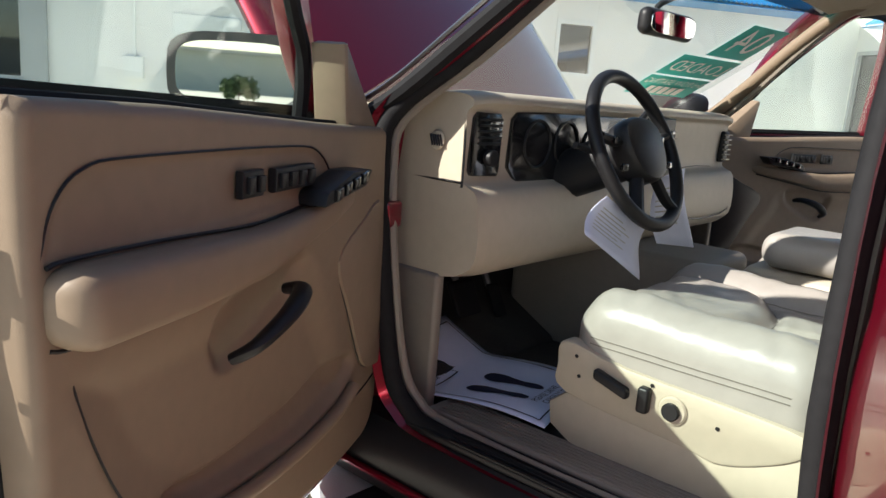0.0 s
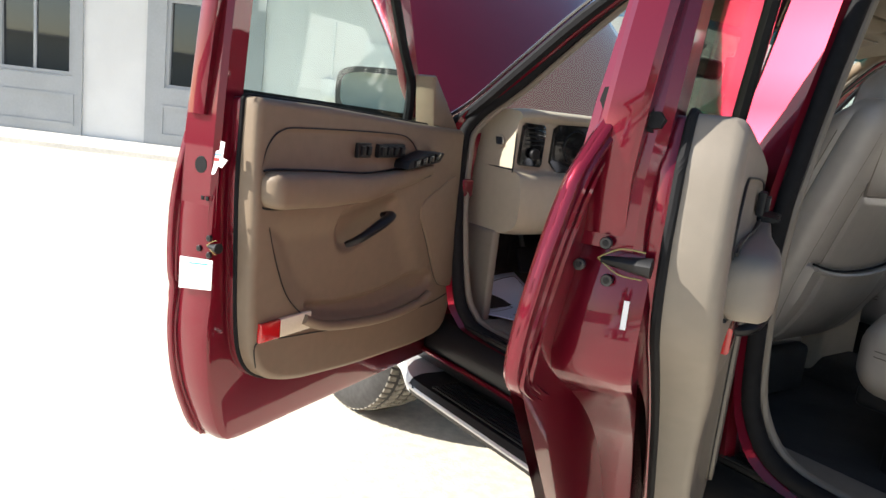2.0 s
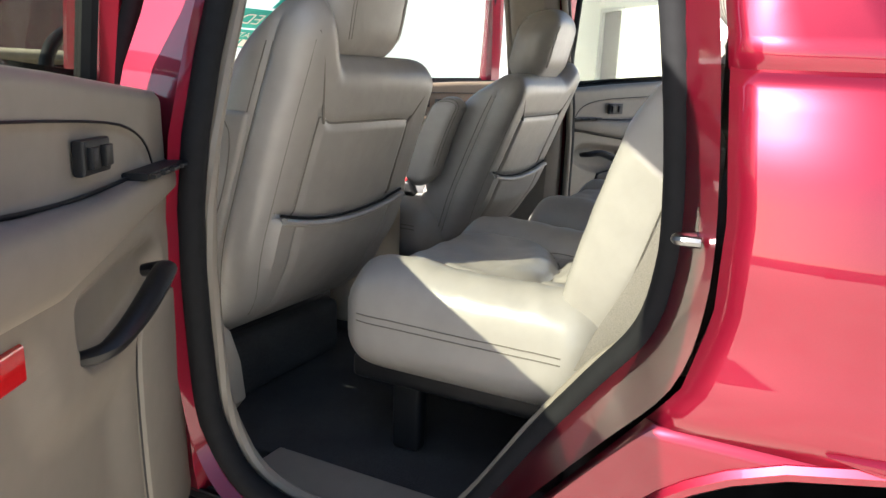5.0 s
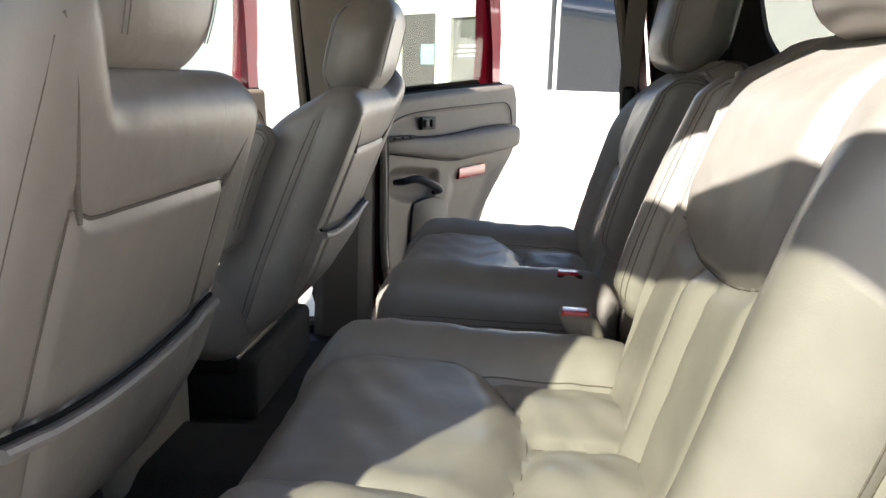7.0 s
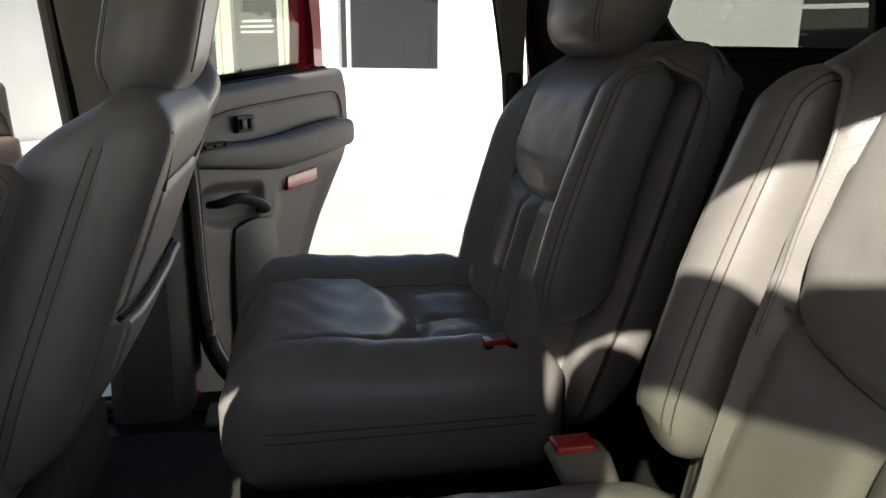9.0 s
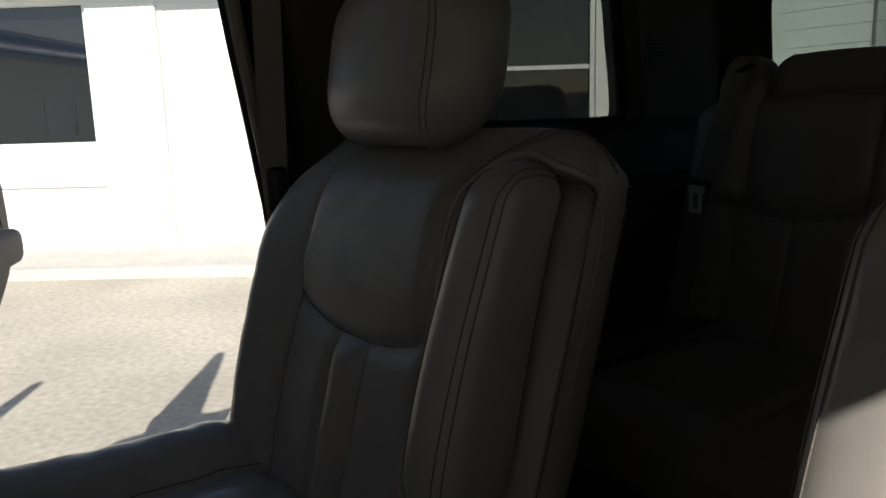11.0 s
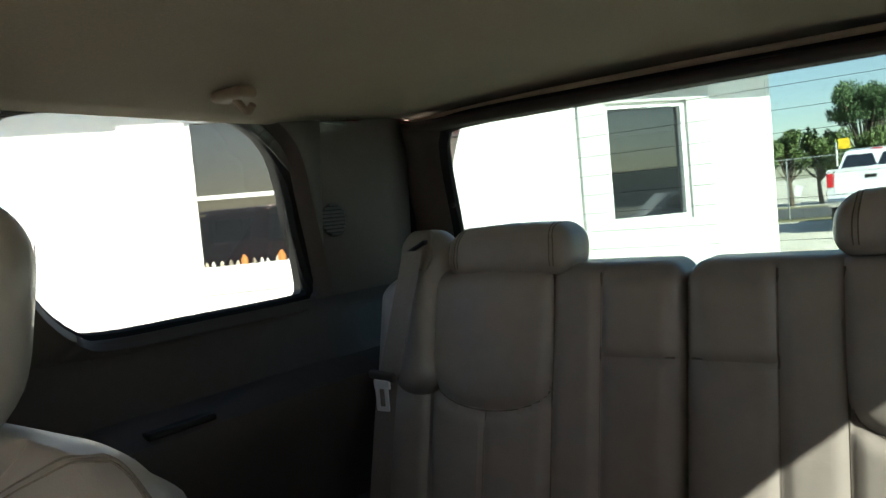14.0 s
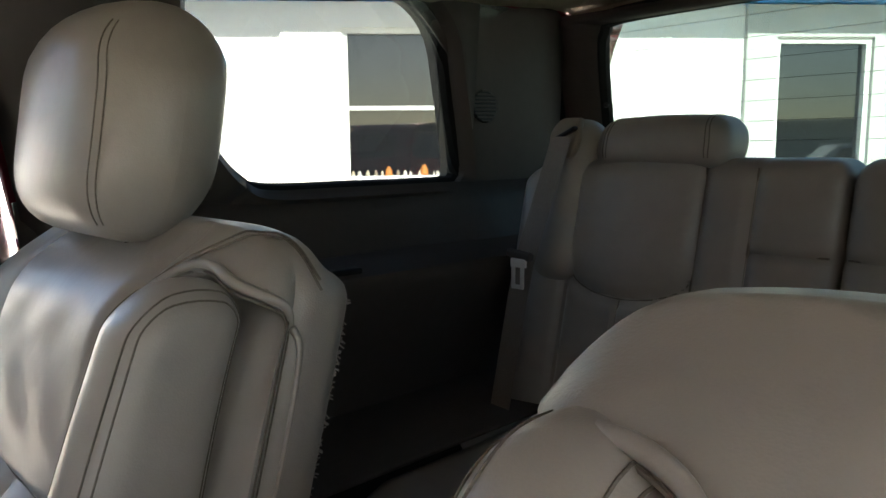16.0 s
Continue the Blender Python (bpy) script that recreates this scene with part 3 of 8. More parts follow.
tree((-46, 6.9, 0), 1.4, 0.8, 0.55, 1.5, 62, 1600, 0.12)
road = part("road", (([(-300, -40, 0.012), (300, -40, 0.012), (300, -30, 0.012), (-300, -30, 0.012)]), [(0, 1, 2, 3)]), ROADM, None, smooth=False)
tagged(road, "grey asphalt street beyond the fence", "road", kind="structure")
verge = part("verge", (([(-300, -42.5, 0.008), (300, -42.5, 0.008), (300, -27.5, 0.008), (-300, -27.5, 0.008)]), [(0, 1, 2, 3)]), GRASSM, None, smooth=False)
tagged(verge, "dry grass verge along the street", "verge", kind="structure")
fence = thing("chain_link_fence", (2, -28.5, 0), "galvanised chain-link fence along the lot", "fence")
for k in range(14):
    part("post", cylinder((-16 + 2.6 * k, -28.5, 0), (0, 0, 1), 0.03, 2.25, 8), FENCE, fence)
part("top_rail", tube([(-16, -28.5, 2.22), (18, -28.5, 2.22)], 0.022, 6), FENCE, fence)
mv = []
for k in range(-160, 180, 2):
    x = k * 0.1
    mv.append(tube([(x, -28.5, 0.05), (x + 1.9, -28.5, 2.2)], 0.004, 3))
    mv.append(tube([(x + 1.9, -28.5, 0.05), (x, -28.5, 2.2)], 0.004, 3))
part("mesh", joined(*mv), FENCE, fence, smooth=False)["kind"] = "stuff"
sign = thing("yellow_sign", (3.22, -29, 0), "small yellow road sign on a white post", "sign")
part("post", cylinder((3.22, -29, 0), (0, 0, 1), 0.035, 2.66, 8), LIGHTF, sign)
part("plate", box((2.78, -28.97, 2.42), (3.16, -28.95, 2.78), 0.004), YELLOW, sign, smooth=False)
card = thing("fence_notice", (4.45, -28.45, 0.95), "small tilted white notice tied to the fence", "sign")
part("plate", moved(box((-0.12, -0.006, -0.19), (0.12, 0.006, 0.19)), lambda a, w, b: (4.45 + a * 0.95 - b * 0.3, -28.46 + w, 1.07 + b * 0.95 + a * 0.3)), WHITEP, card, smooth=False)
pole = thing("light_pole", (0.716, -29, 0), "slender pale street pole", "pole")
part("shaft", cylinder((0.716, -29, 0), (0, 0, 1), 0.045, 4.6, 8, 0.025), LIGHTF, pole)


def far_car(at, heading, l, h, label):
    t = thing("parked_car", at, label, "car")
    c, s = math.cos(heading), math.sin(heading)
    fn = lambda a, w, b: (at[0] + a * c - w * s, at[1] + a * s + w * c, at[2] + b)
    side = [(-l / 2, 0.35), (l / 2, 0.35), (l / 2, 0.75), (0.25 * l, 0.85), (0.1 * l, h), (-0.3 * l, h), (-0.42 * l, 0.9), (-l / 2, 0.85)]
    part("body", prism(side, -0.9, 0.9, fn, 0.06), CARW, t)
    zt = h - 0.1
    part("side_window", prism([(0.15 * l, 0.9), (0.08 * l, zt), (-0.12 * l, zt), (-0.14 * l, 0.9)], -0.905, 0.905, fn), DARKPANE, t)
    part("rear_window", prism([(-0.70, 0.95), (0.70, 0.95), (0.62, zt), (-0.62, zt)], 0.0, 0.03, lambda a, w, b: fn(-0.36 * l - w, a, b)), DARKPANE, t)
    for a in (-0.32, 0.32):
        for w in (-0.93, 0.72):
            wheel = part("wheel", cylinder(fn(a * l, w, 0.36), (-s, c, 0), 0.36, 0.21, 20), TYRE, t)
            part("rim", cylinder(fn(a * l, w - 0.008, 0.36), (-s, c, 0), 0.2, 0.226, 14), STEEL, wheel)
    for w in (-0.8, 0.66):
        part("tail_light", prism([(w, 0.75), (w + 0.14, 0.75), (w + 0.14, 1.05), (w, 1.05)], 0, 0.03, lambda a, ww, b: fn(-l / 2 - ww + 0.01, a, b)), REDLENS, t)
    part("bumper", prism([(-0.88, 0.42), (0.88, 0.42), (0.88, 0.62), (-0.88, 0.62)], 0, 0.1, lambda a, ww, b: fn(-l / 2 - ww, a, b), 0.02), STEEL, t)
    return t


def pickup(at, k):
    """A white pickup parked with its tail towards the lot; a: forward, w: to its side."""
    t = thing("pickup_truck", at, "white pickup truck parked facing the fence", "truck")
    fn = lambda a, w, b: (at[0] + w * k, at[1] - a * k, b * k)
    block = lambda lo, hi, rr: moved(box(lo, hi, rr), lambda w, a, b: fn(-a, w, b))
    rear, cab0, cab1, nose = -2.7, -0.75, 0.95, 2.7
    part("bed", prism([(rear, 0.80), (rear + 0.35, 0.70), (cab0, 0.62), (cab0, 1.56), (rear, 1.56)], -0.98, 0.98, fn, 0.05), CARW, t, "white pickup bed")
    part("front_body", prism([(cab0, 0.60), (nose, 0.60), (nose, 1.20), (cab1 + 0.3, 1.36), (cab0, 1.42)], -0.96, 0.96, fn, 0.05), CARW, t)
    rows = []
    for z, hw, a0, a1 in ((1.38, 0.94, cab0 + 0.02, cab1 + 0.32), (1.60, 0.92, cab0 + 0.03, cab1 + 0.10), (1.95, 0.78, cab0 + 0.12, cab1 - 0.20), (2.04, 0.73, cab0 + 0.18, cab1 - 0.32), (2.085, 0.60, cab0 + 0.32, cab1 - 0.50), (2.09, 0.02, cab0 + 0.6, cab1 - 0.8)):
        ring = [(a0, -hw), (a0 - 0.03, 0.0), (a0, hw), (a1, hw), (a1 + 0.08, 0.0), (a1, -hw), (a0, -hw)]
        rows.append([fn(a, w, z) for a, w in ring])
    part("cab", loft(rows), CARW, t, "white rounded cab")
    part("rear_window", loft([[fn(cab0 + 0.00 + 0.27 * (z - 1.60), w * (0.84 - 0.40 * (z - 1.60)), z) for w in np.linspace(-1, 1, 9)] for z in (1.60, 1.75, 1.93)]), DARKPANE, t, "dark rear window")
    part("brake_light", block((-0.14, -cab0 - 0.18, 2.03), (0.14, -cab0 - 0.12, 2.065), 0.006), REDLENS, t)
    gate = part("tailgate", block((-0.80, -rear, 0.95), (0.80, -rear + 0.02, 1.54), 0.008), CARW, t)
    part("handle", block((-0.12, -rear + 0.02, 1.30), (0.12, -rear + 0.04, 1.38), 0.006), BLACK, gate)
    for w in (-1, 1):
        part("tail_light", block((w * 0.895 - 0.075, -rear - 0.05, 1.12), (w * 0.895 + 0.075, -rear + 0.03, 1.46), 0.01), REDLENS, t)
        part("side_mirror", block((w * 1.12 - 0.10, -cab1 - 0.02, 1.42), (w * 1.12 + 0.10, -cab1 + 0.05, 1.66), 0.02), BLACK, t)
        for a in (-1.65, 1.70):
            wh = part("wheel", cylinder(fn(a, w * 0.86 - 0.13, 0.39), (1, 0, 0), 0.39 * k, 0.26 * k, 24), TYRE, t)
            part("rim", cylinder(fn(a, w * 0.86 - 0.135, 0.39), (1, 0, 0), 0.22 * k, 0.27 * k, 16), STEEL, wh)
    part("bumper", prism([(-0.95, 0.62), (0.95, 0.62), (0.95, 0.84), (-0.95, 0.84)], 0, 0.14, lambda a, w, b: fn(rear - w, a, b), 0.02), CHROME, t, "chrome rear bumper")
    part("underbody", block((-0.7, -2.4, 0.42), (0.7, 2.5, 0.64), 0.02), BLACK, t)


pickup((1.56, -24.2, 0), 1.06)
far_car((9.2, -35, 0), radians(4), 4.4, 1.45, "white saloon on the far street")
far_car((-12.5, -6.5, 0), radians(70), 4.6, 1.45, "white saloon parked across the lot")
# low block across the lot, seen in mirrors and panes
shed = thing("low_building", (-80, 4, 0), "long pale single-storey building across the lot", "building")
part("wall", box((-86, -40, 0), (-80, 50, 3.9), 0.01), material("pale_block", (0.60, 0.59, 0.49), 0.9, grain=0.06, scale=10, stain=0.08), shed, smooth=False)
part("roof", box((-86.4, -40.4, 3.9), (-79.4, 50.4, 4.3), 0.02), material("pale_roof", (0.50, 0.49, 0.42), 0.9, grain=0.2, scale=10), shed, smooth=False)

# ---- the vehicle: shell ----
suv = thing("suv", (0, 1.0, 0), "dark red four-door sport utility vehicle, hood up and doors open", "car")


def body_x(z):
    """Half width of the outer skin at a height."""
    return float(np.interp(z, (0.38, 0.5, 0.62, 0.8, 0.97, 1.02, 1.1, 1.2, 1.28, 1.31, 1.45, 1.66, 1.765, 1.84), (0.885, 0.935, 0.957, 0.972, 0.985, 0.977, 0.974, 0.960, 0.935, 0.915, 0.862, 0.792, 0.745, 0.68)))


def up(z):
    """The greenhouse widens upwards from here."""
    return z if z < 1.45 else 1.45 + (z - 1.45) * 1.25


OPEN_R = [(1.09, 1.62), (1.085, 1.17), (1.08, 0.80), (1.05, 0.66), (0.98, 0.59), (0.85, 0.572), (0.73, 0.578), (0.66, 0.61), (0.613, 0.66), (0.526, 0.773), (0.436, 0.883), (0.37, 0.965), (0.348, 1.05), (0.348, 1.15), (0.368, 1.3), (0.41, 1.48), (0.46, 1.60), (0.53, 1.655), (0.62, 1.67), (0.95, 1.675), (1.05, 1.66)]
OPEN_F = [(1.285, 1.62), (1.285, 1.3), (1.28, 0.95), (1.27, 0.70), (1.235, 0.61), (1.15, 0.572), (1.6, 0.565), (2.0, 0.57), (2.09, 0.60), (2.14, 0.68), (2.17, 0.92), (2.2, 1.12), (2.195, 1.235), (2.04, 1.375), (1.86, 1.53), (1.72, 1.62), (1.58, 1.665), (1.36, 1.67)]
OPEN_F[5] = (1.2, 0.585)
OPEN_R, OPEN_F = [(y, up(z)) for y, z in OPEN_R], [(y, up(z)) for y, z in OPEN_F]


def open_y(z):
    """Rear edge of the rear door opening at a height."""
    pts = OPEN_R[6:18]
    return float(np.interp(z, [p[1] for p in pts], [p[0] for p in pts]))


def seal_line(s, opening):
    """The rubber seal, set in behind the painted jamb."""
    if opening is OPEN_R:
        out = []
        for y, z in opening:
            k = float(ss(np.array(0.80 - y), 0.0, 0.3))
            out.append((s * ((1 - k) * (body_x(z) - 0.058) + k * min(0.805, body_x(z) - 0.065)), 0.75 + (y - 0.75) * (1 - 0.12 * k), 1.15 + (z - 1.15) * 0.985))
        return out
    return [(s * (body_x(z) - 0.058), y, z) for y, z in opening]


def arch_y(z):
    t = max(0.0, (z - 0.45) / 0.49)
    return 0.462 * (1 - min(t, 1.0) ** 3.2) ** (1 / 2.6)


def win_y(z):
    """Front edge of the quarter window."""
    return float(np.interp(z, (1.29, 1.305, 1.33, 1.365, 1.475, 1.637, 1.712), (0.10, 0.145, 0.172, 0.194, 0.238, 0.29, 0.33)))


def shell_side(s):
    """One quarter with its pillars, arch and skin, for side s."""
    q = lambda y, z, inn=0.0: (s * (body_x(z) - inn), y, z)
    rows = []
    for z in np.linspace(0.46, 0.925, 20):
        y0 = open_y(z) - 0.022 if z > 0.6 else 0.70
        y1 = arch_y(z)
        rows.append([q(y0 + (y1 - y0) * t, z, 0.014 if t == 0 else 0) for t in (0, 0.08, 0.35, 0.65, 0.92, 1)])
    quarter = thick(part("quarter_panel", joined(loft(rows), quarter_mid(s, q), quarter_rear(s, q)), RED, suv, "glossy dark red quarter panel"), 0.012, -1 if s < 0 else -1)
    # rolled lip of the wheel arch
    lip = [q(arch_y(z) - 0.004, z, 0.004) for z in np.linspace(0.46, 0.932, 22)] + [q(y, 0.939, 0.004) for y in np.linspace(0.2, -0.2, 8)] + [q(-arch_y(z) + 0.004, z, 0.004) for z in np.linspace(0.932, 0.46, 22)]
    part("arch_lip", tube(lip, 0.011, 8), RED, quarter)
    # inner wheel housing
    rows = []
    for x in np.linspace(0.95, 0.52, 6):
        rows.append([(s * x, y, z) for y, z in [(arch_y(z) + 0.0, z) for z in np.linspace(0.25, 0.925, 12)] + [(y, 0.939) for y in np.linspace(0.18, -0.18, 6)] + [(-arch_y(z), z) for z in np.linspace(0.925, 0.25, 12)]])
    rows.append([(s * 0.52, 0.0, 0.5)] * len(rows[0]))
    housing = part("wheel_housing", loft(rows), DEEP, suv, "black wheel housing liner")
    part("clip", cylinder((s * 0.86, 0.02, 0.93), (0, 0, -1), 0.012, 0.014, 10), BLACK, housing)
    part("mud_flap", joined(box((s * 0.80 - 0.06, 0.40, 0.52), (s * 0.80 + 0.06, 0.412, 0.80), 0.004)), RUBBER, housing)
    # C pillar skin and strip above the window
    rows = []
    for z in np.linspace(1.292, 1.72, 14):
        y0, y1 = open_y(z) - 0.02, win_y(z)
        rows.append([q(y0 + (y1 - y0) * t, z, 0.016 if t == 0 else (0.006 if t == 1 else 0)) for t in (0, 0.12, 0.4, 0.7, 0.94, 1)])
    thick(part("rear_pillar", loft(rows), RED, suv), 0.012)
    rows = [[q(y, z) for y in np.linspace(0.46, -1.0, 12)] for z in (1.712, 1.762, 1.806, 1.838)]
    thick(part("roof_side", loft(rows), RED, suv), 0.012)
    rows = [[q(-0.62 - 0.05 * (1.7 - z) + t * (-0.38), z) for t in (0, 0.2, 0.6, 1)] for z in np.linspace(1.292, 1.72, 10)]
    thick(part("end_pillar", loft(rows), RED, suv), 0.012)
    # quarter window: pane, black surround and thin bright strip
    qo = [(0.145, 1.306), (-0.2, 1.300), (-0.58, 1.306), (-0.635, 1.35), (-0.62, 1.58), (-0.57, 1.655), (0.0, 1.664), (0.28, 1.66), (0.292, 1.62), (0.238, 1.47), (0.194, 1.37)]
    qs = smooth_line([(y, up(z)) for y, z in qo], 8, True)
    gx = lambda z: 0.918 - (z - 1.31) * 0.365
    pane = part("quarter_glass", prism(qs, 0.008, 0.013, lambda y, w, z: (s * (gx(z) - w), y, z)), QTINT, suv, "dark tinted quarter window")
    pane.visible_shadow = True
    part("surround", tube([(s * (gx(z) - 0.002), y, z) for y, z in qs], 0.011, 8, True), RUBBER, pane)
    ring = np.array(qs)
    side = np.roll(ring, -1, 0) - np.roll(ring, 1, 0)
    side /= np.linalg.norm(side, axis=1, keepdims=True)
    turn = 1 if np.sum(ring[:, 0] * np.roll(ring[:, 1], -1) - np.roll(ring[:, 0], -1) * ring[:, 1]) > 0 else -1
    part("bright_strip", tube([(s * (gx(z + -turn * a * 0.013) + 0.004), y + turn * b * 0.013, z - turn * a * 0.013) for (y, z), (a, b) in zip(ring, side)], 0.0035, 6, True), CHROME, pane)
    # middle pillar: painted outside, tan inside
    rows, inn = [], []
    for z in np.linspace(0.55, 1.75, 16):
        x = body_x(z) - 0.035
        rows.append([(s * x, 1.10, z), (s * x, 1.232, z), (s * (x - 0.02), 1.246, z), (s * (x - 0.06), 1.262, z), (s * (x - 0.06), 1.10, z), (s * (x - 0.02), 1.088, z)])
        inn.append([(s * (x - 0.055), 1.098, z), (s * (x - 0.055), 1.274, z), (s * (x - 0.085), 1.266, z), (s * (x - 0.11), 1.235, z), (s * (x - 0.11), 1.135, z), (s * (x - 0.085), 1.105, z)])
    part("middle_pillar", loft(rows, True), RED, suv)
    part("middle_pillar_trim", loft(inn, True), TRIMG, suv)
    # rocker, sill plate, seals
    prof = [(0.93, 0.40), (0.950, 0.44), (0.955, 0.50), (0.945, 0.535), (0.925, 0.55), (0.915, 0.562), (0.80, 0.572), (0.74, 0.572), (0.74, 0.42)]
    part("rocker", loft([[(s * x, y, z) for x, z in prof] for y in np.linspace(0.70, 2.3, 17)], True), BLACK, suv, "black lower sill")
    part("painted_sill_edge", tube([(s * 0.957, y, 0.452) for y in np.linspace(0.62, 2.3, 12)], 0.009, 8), RED, suv)
    sill = part("sill_plate", joined(rbox((0.085, 1.36, 0.018), 0.006, 0.2, at=(s * 0.872, 1.42, 0.571)), ), BLACK, suv, "ribbed black sill plate")
    for k in range(7):
        part("rib", box((s * 0.872 - 0.04 + 0.013 * k - 0.003, 1.0, 0.578), (s * 0.872 - 0.04 + 0.013 * k + 0.003, 1.95, 0.584), 0.002), BLACK, sill)
    kick = part("kick_plate", joined(rbox((0.10, 0.80, 0.02), 0.008, 0.2, at=(s * 0.79, 1.68, 0.582)), rbox((0.10, 0.42, 0.02), 0.008, 0.2, at=(s * 0.79, 0.86, 0.582))), TRIMG, suv, "ribbed tan sill trim")
    for k in range(8):
        part("rib", box((s * 0.79 - 0.045 + 0.012 * k, 1.3, 0.59), (s * 0.79 - 0.04 + 0.012 * k, 2.05, 0.595), 0.002), TRIMG, kick)
    for opening in (OPEN_R, OPEN_F):
        seal = seal_line(s, opening)
        ln = smooth_line(seal, 4, True)
        part("weatherstrip", tube(ln, 0.021, 10, True), RUBBER, suv, "black rubber door seal")
        my = sum(p[1] for p in seal) / len(seal)
        ln2 = smooth_line([(x - s * 0.028, y + (0.010 if y < my else -0.010), z + (0.012 if z < 0.9 else -0.01)) for x, y, z in seal], 4, True)
        part("opening_trim", tube(ln2, 0.011, 8, True), TRIMG, suv, "tan edge trim of the opening")
    # inner body flange round the openings, in paint
    for opening in (OPEN_R, OPEN_F):
        a = smooth_line([(y, z, 0) for y, z in opening], 4, True)
        cy, cz = np.mean([p[0] for p in a]), np.mean([p[1] for p in a])
        o1 = smooth_line(seal_line(s, opening), 4, True)
        o1 = [tuple(p) for p in o1]
        o2 = [(s * (body_x(p[1]) - 0.02), cy + (p[0] - cy) * 1.035, cz + (p[1] - cz) * 1.02) for p in a]
        part("door_flange", loft([o1 + [o1[0]], o2 + [o2[0]]]), RED, suv)


def quarter_mid(s, q):
    rows = []
    for z in np.linspace(0.925, 1.296, 18):
        y0 = open_y(z) - 0.022
        rows.append([q(y0 + (-1.1 - y0) * t, z, 0.014 if t == 0 else (0.06 if t == 1 else 0)) for t in (0, 0.02, 0.1, 0.25, 0.4, 0.6, 0.8, 0.97, 1)])
    return loft(rows)


def quarter_rear(s, q):
    return loft([[q(-arch_y(z) + (-1.1 + arch_y(z)) * t, z) for t in (0, 0.3, 0.7, 1)] for z in np.linspace(0.46, 0.925, 14)])


for s in (-1, 1):
    shell_side(s)

# roof skin, headliner, floor, bulkheads
rows = [[(x, y, 1.875 + 0.045 * (1 - (x / 0.68) ** 2) - 0.02 * ((y - 0.3) / 1.4) ** 2 - (0.04 if abs(x) > 0.66 else 0)) for x in np.linspace(-0.68, 0.68, 17)] for y in np.linspace(1.62, -1.0, 14)]
thick(part("roof_panel", loft(rows), RED, suv), 0.012)


def liner_z(x, y):
    flat = 0.25 + 0.75 * min(1.0, max(0.0, (y + 0.75) / 0.4))       # straighter across towards the rear window
    edge = 0.03 * max(0.0, abs(x) - 0.45) / 0.3
    return 1.752 - (0.02 * (x / 0.6) ** 2 + edge) * flat - 0.05 * max(0.0, y - 1.2) / 0.5 - 0.018 * max(0.0, -0.45 - y) / 0.35


rows = [[(x, y, liner_z(x, y)) for x in np.linspace(-0.76, 0.76, 33)] for y in np.linspace(1.76, -0.80, 30)]
liner = thick(part("headliner", loft(rows), LINER, suv, "tan cloth headliner"), 0.01, 1)
for x, y in ((0.605, -0.15), (-0.605, -0.15)):
    hook = part("coat_hook", rbox((0.075, 0.035, 0.018), 0.008, 0.02, at=(x, y, liner_z(x, y) - 0.012)), TRIM, liner, "pale plastic coat hook")
    part("prong", tube(smooth_line([(x, y, liner_z(x, y) - 0.015), (x - 0.02, y - 0.005, liner_z(x, y) - 0.04), (x - 0.035, y - 0.005, liner_z(x, y) - 0.032)], 4), 0.006, 8), TRIM, hook)
def rear_arc(z, y, drop=0.013, half=0.80):
    return smooth_line([(x, y, z - drop * (x / 0.70) ** 2) for x in np.linspace(-half, half, 9)], 4)


part("rear_header", tube(rear_arc(1.733, -0.80), 0.015, 10), LINER, suv)
# Cream strip: the light caught by the headliner's rear edge, put into colour.
part("header_strip", tube(rear_arc(1.7115, -0.806, 0.006, 0.66), 0.0042, 6), DASHM, suv, "pale plastic edge over the rear window")
part("header_seal", tube(rear_arc(1.7015, -0.818, 0.006, 0.72), 0.0075, 6), RUBBER, suv)
part("floor_pan", joined(box((-0.86, -1.0, 0.50), (0.86, 2.55, 0.556), 0.01)), BLACK, suv)
part("floor_carpet", rbox((1.50, 2.5, 0.02), 0.008, 0.08, lambda p: p + np.stack([0 * p[:, 0], 0 * p[:, 0], 0.004 * np.sin(p[:, 0] * 23) * np.sin(p[:, 1] * 17)], 1), at=(0, 1.28, 0.565)), CARPET, suv, "worn dark grey carpet")
part("rear_floor", rbox((1.02, 1.0, 0.10), 0.03, 0.1, at=(0, -0.46, 0.60)), CARPET, suv)
part("seat_riser", rbox((1.2, 0.16, 0.09), 0.03, 0.05, at=(0, 0.60, 0.61)), CARPETT, suv, "carpeted step under the second row")
part("tunnel", rbox((0.24, 2.2, 0.09), 0.04, 0.06, at=(0, 1.4, 0.60)), CARPET, suv)
part("firewall", rbox((1.5, 0.06, 0.66), 0.02, 0.1, at=(0, 2.52, 0.86)), BLACK, suv)
part("toe_board", rbox((1.44, 0.36, 0.02), 0.008, 0.1, lambda p: np.stack([p[:, 0], p[:, 1], p[:, 2] + (p[:, 1] + 0.18) * 0.55], 1), at=(0, 2.36, 0.58)), CARPET, suv)

# tailgate
tg = part("tailgate", joined(box((-0.86, -1.06, 0.5), (0.86, -0.97, 1.27), 0.03)), RED, suv)
frame_in = [(-0.70, 1.30), (0.70, 1.30), (0.73, 1.36), (0.712, 1.48), (0.69, 1.62), (0.67, 1.675), (0.62, 1.698), (0.3, 1.702), (-0.3, 1.702), (-0.62, 1.698), (-0.67, 1.675), (-0.69, 1.62), (-0.712, 1.48), (-0.73, 1.36)]
tg_y = lambda z: -0.97 + (z - 1.27) * 0.40
fi = smooth_line(frame_in, 5, True)
fo = [(p[0] * 1.17, min(1.5 + (p[1] - 1.5) * 1.22, 1.709)) for p in fi]
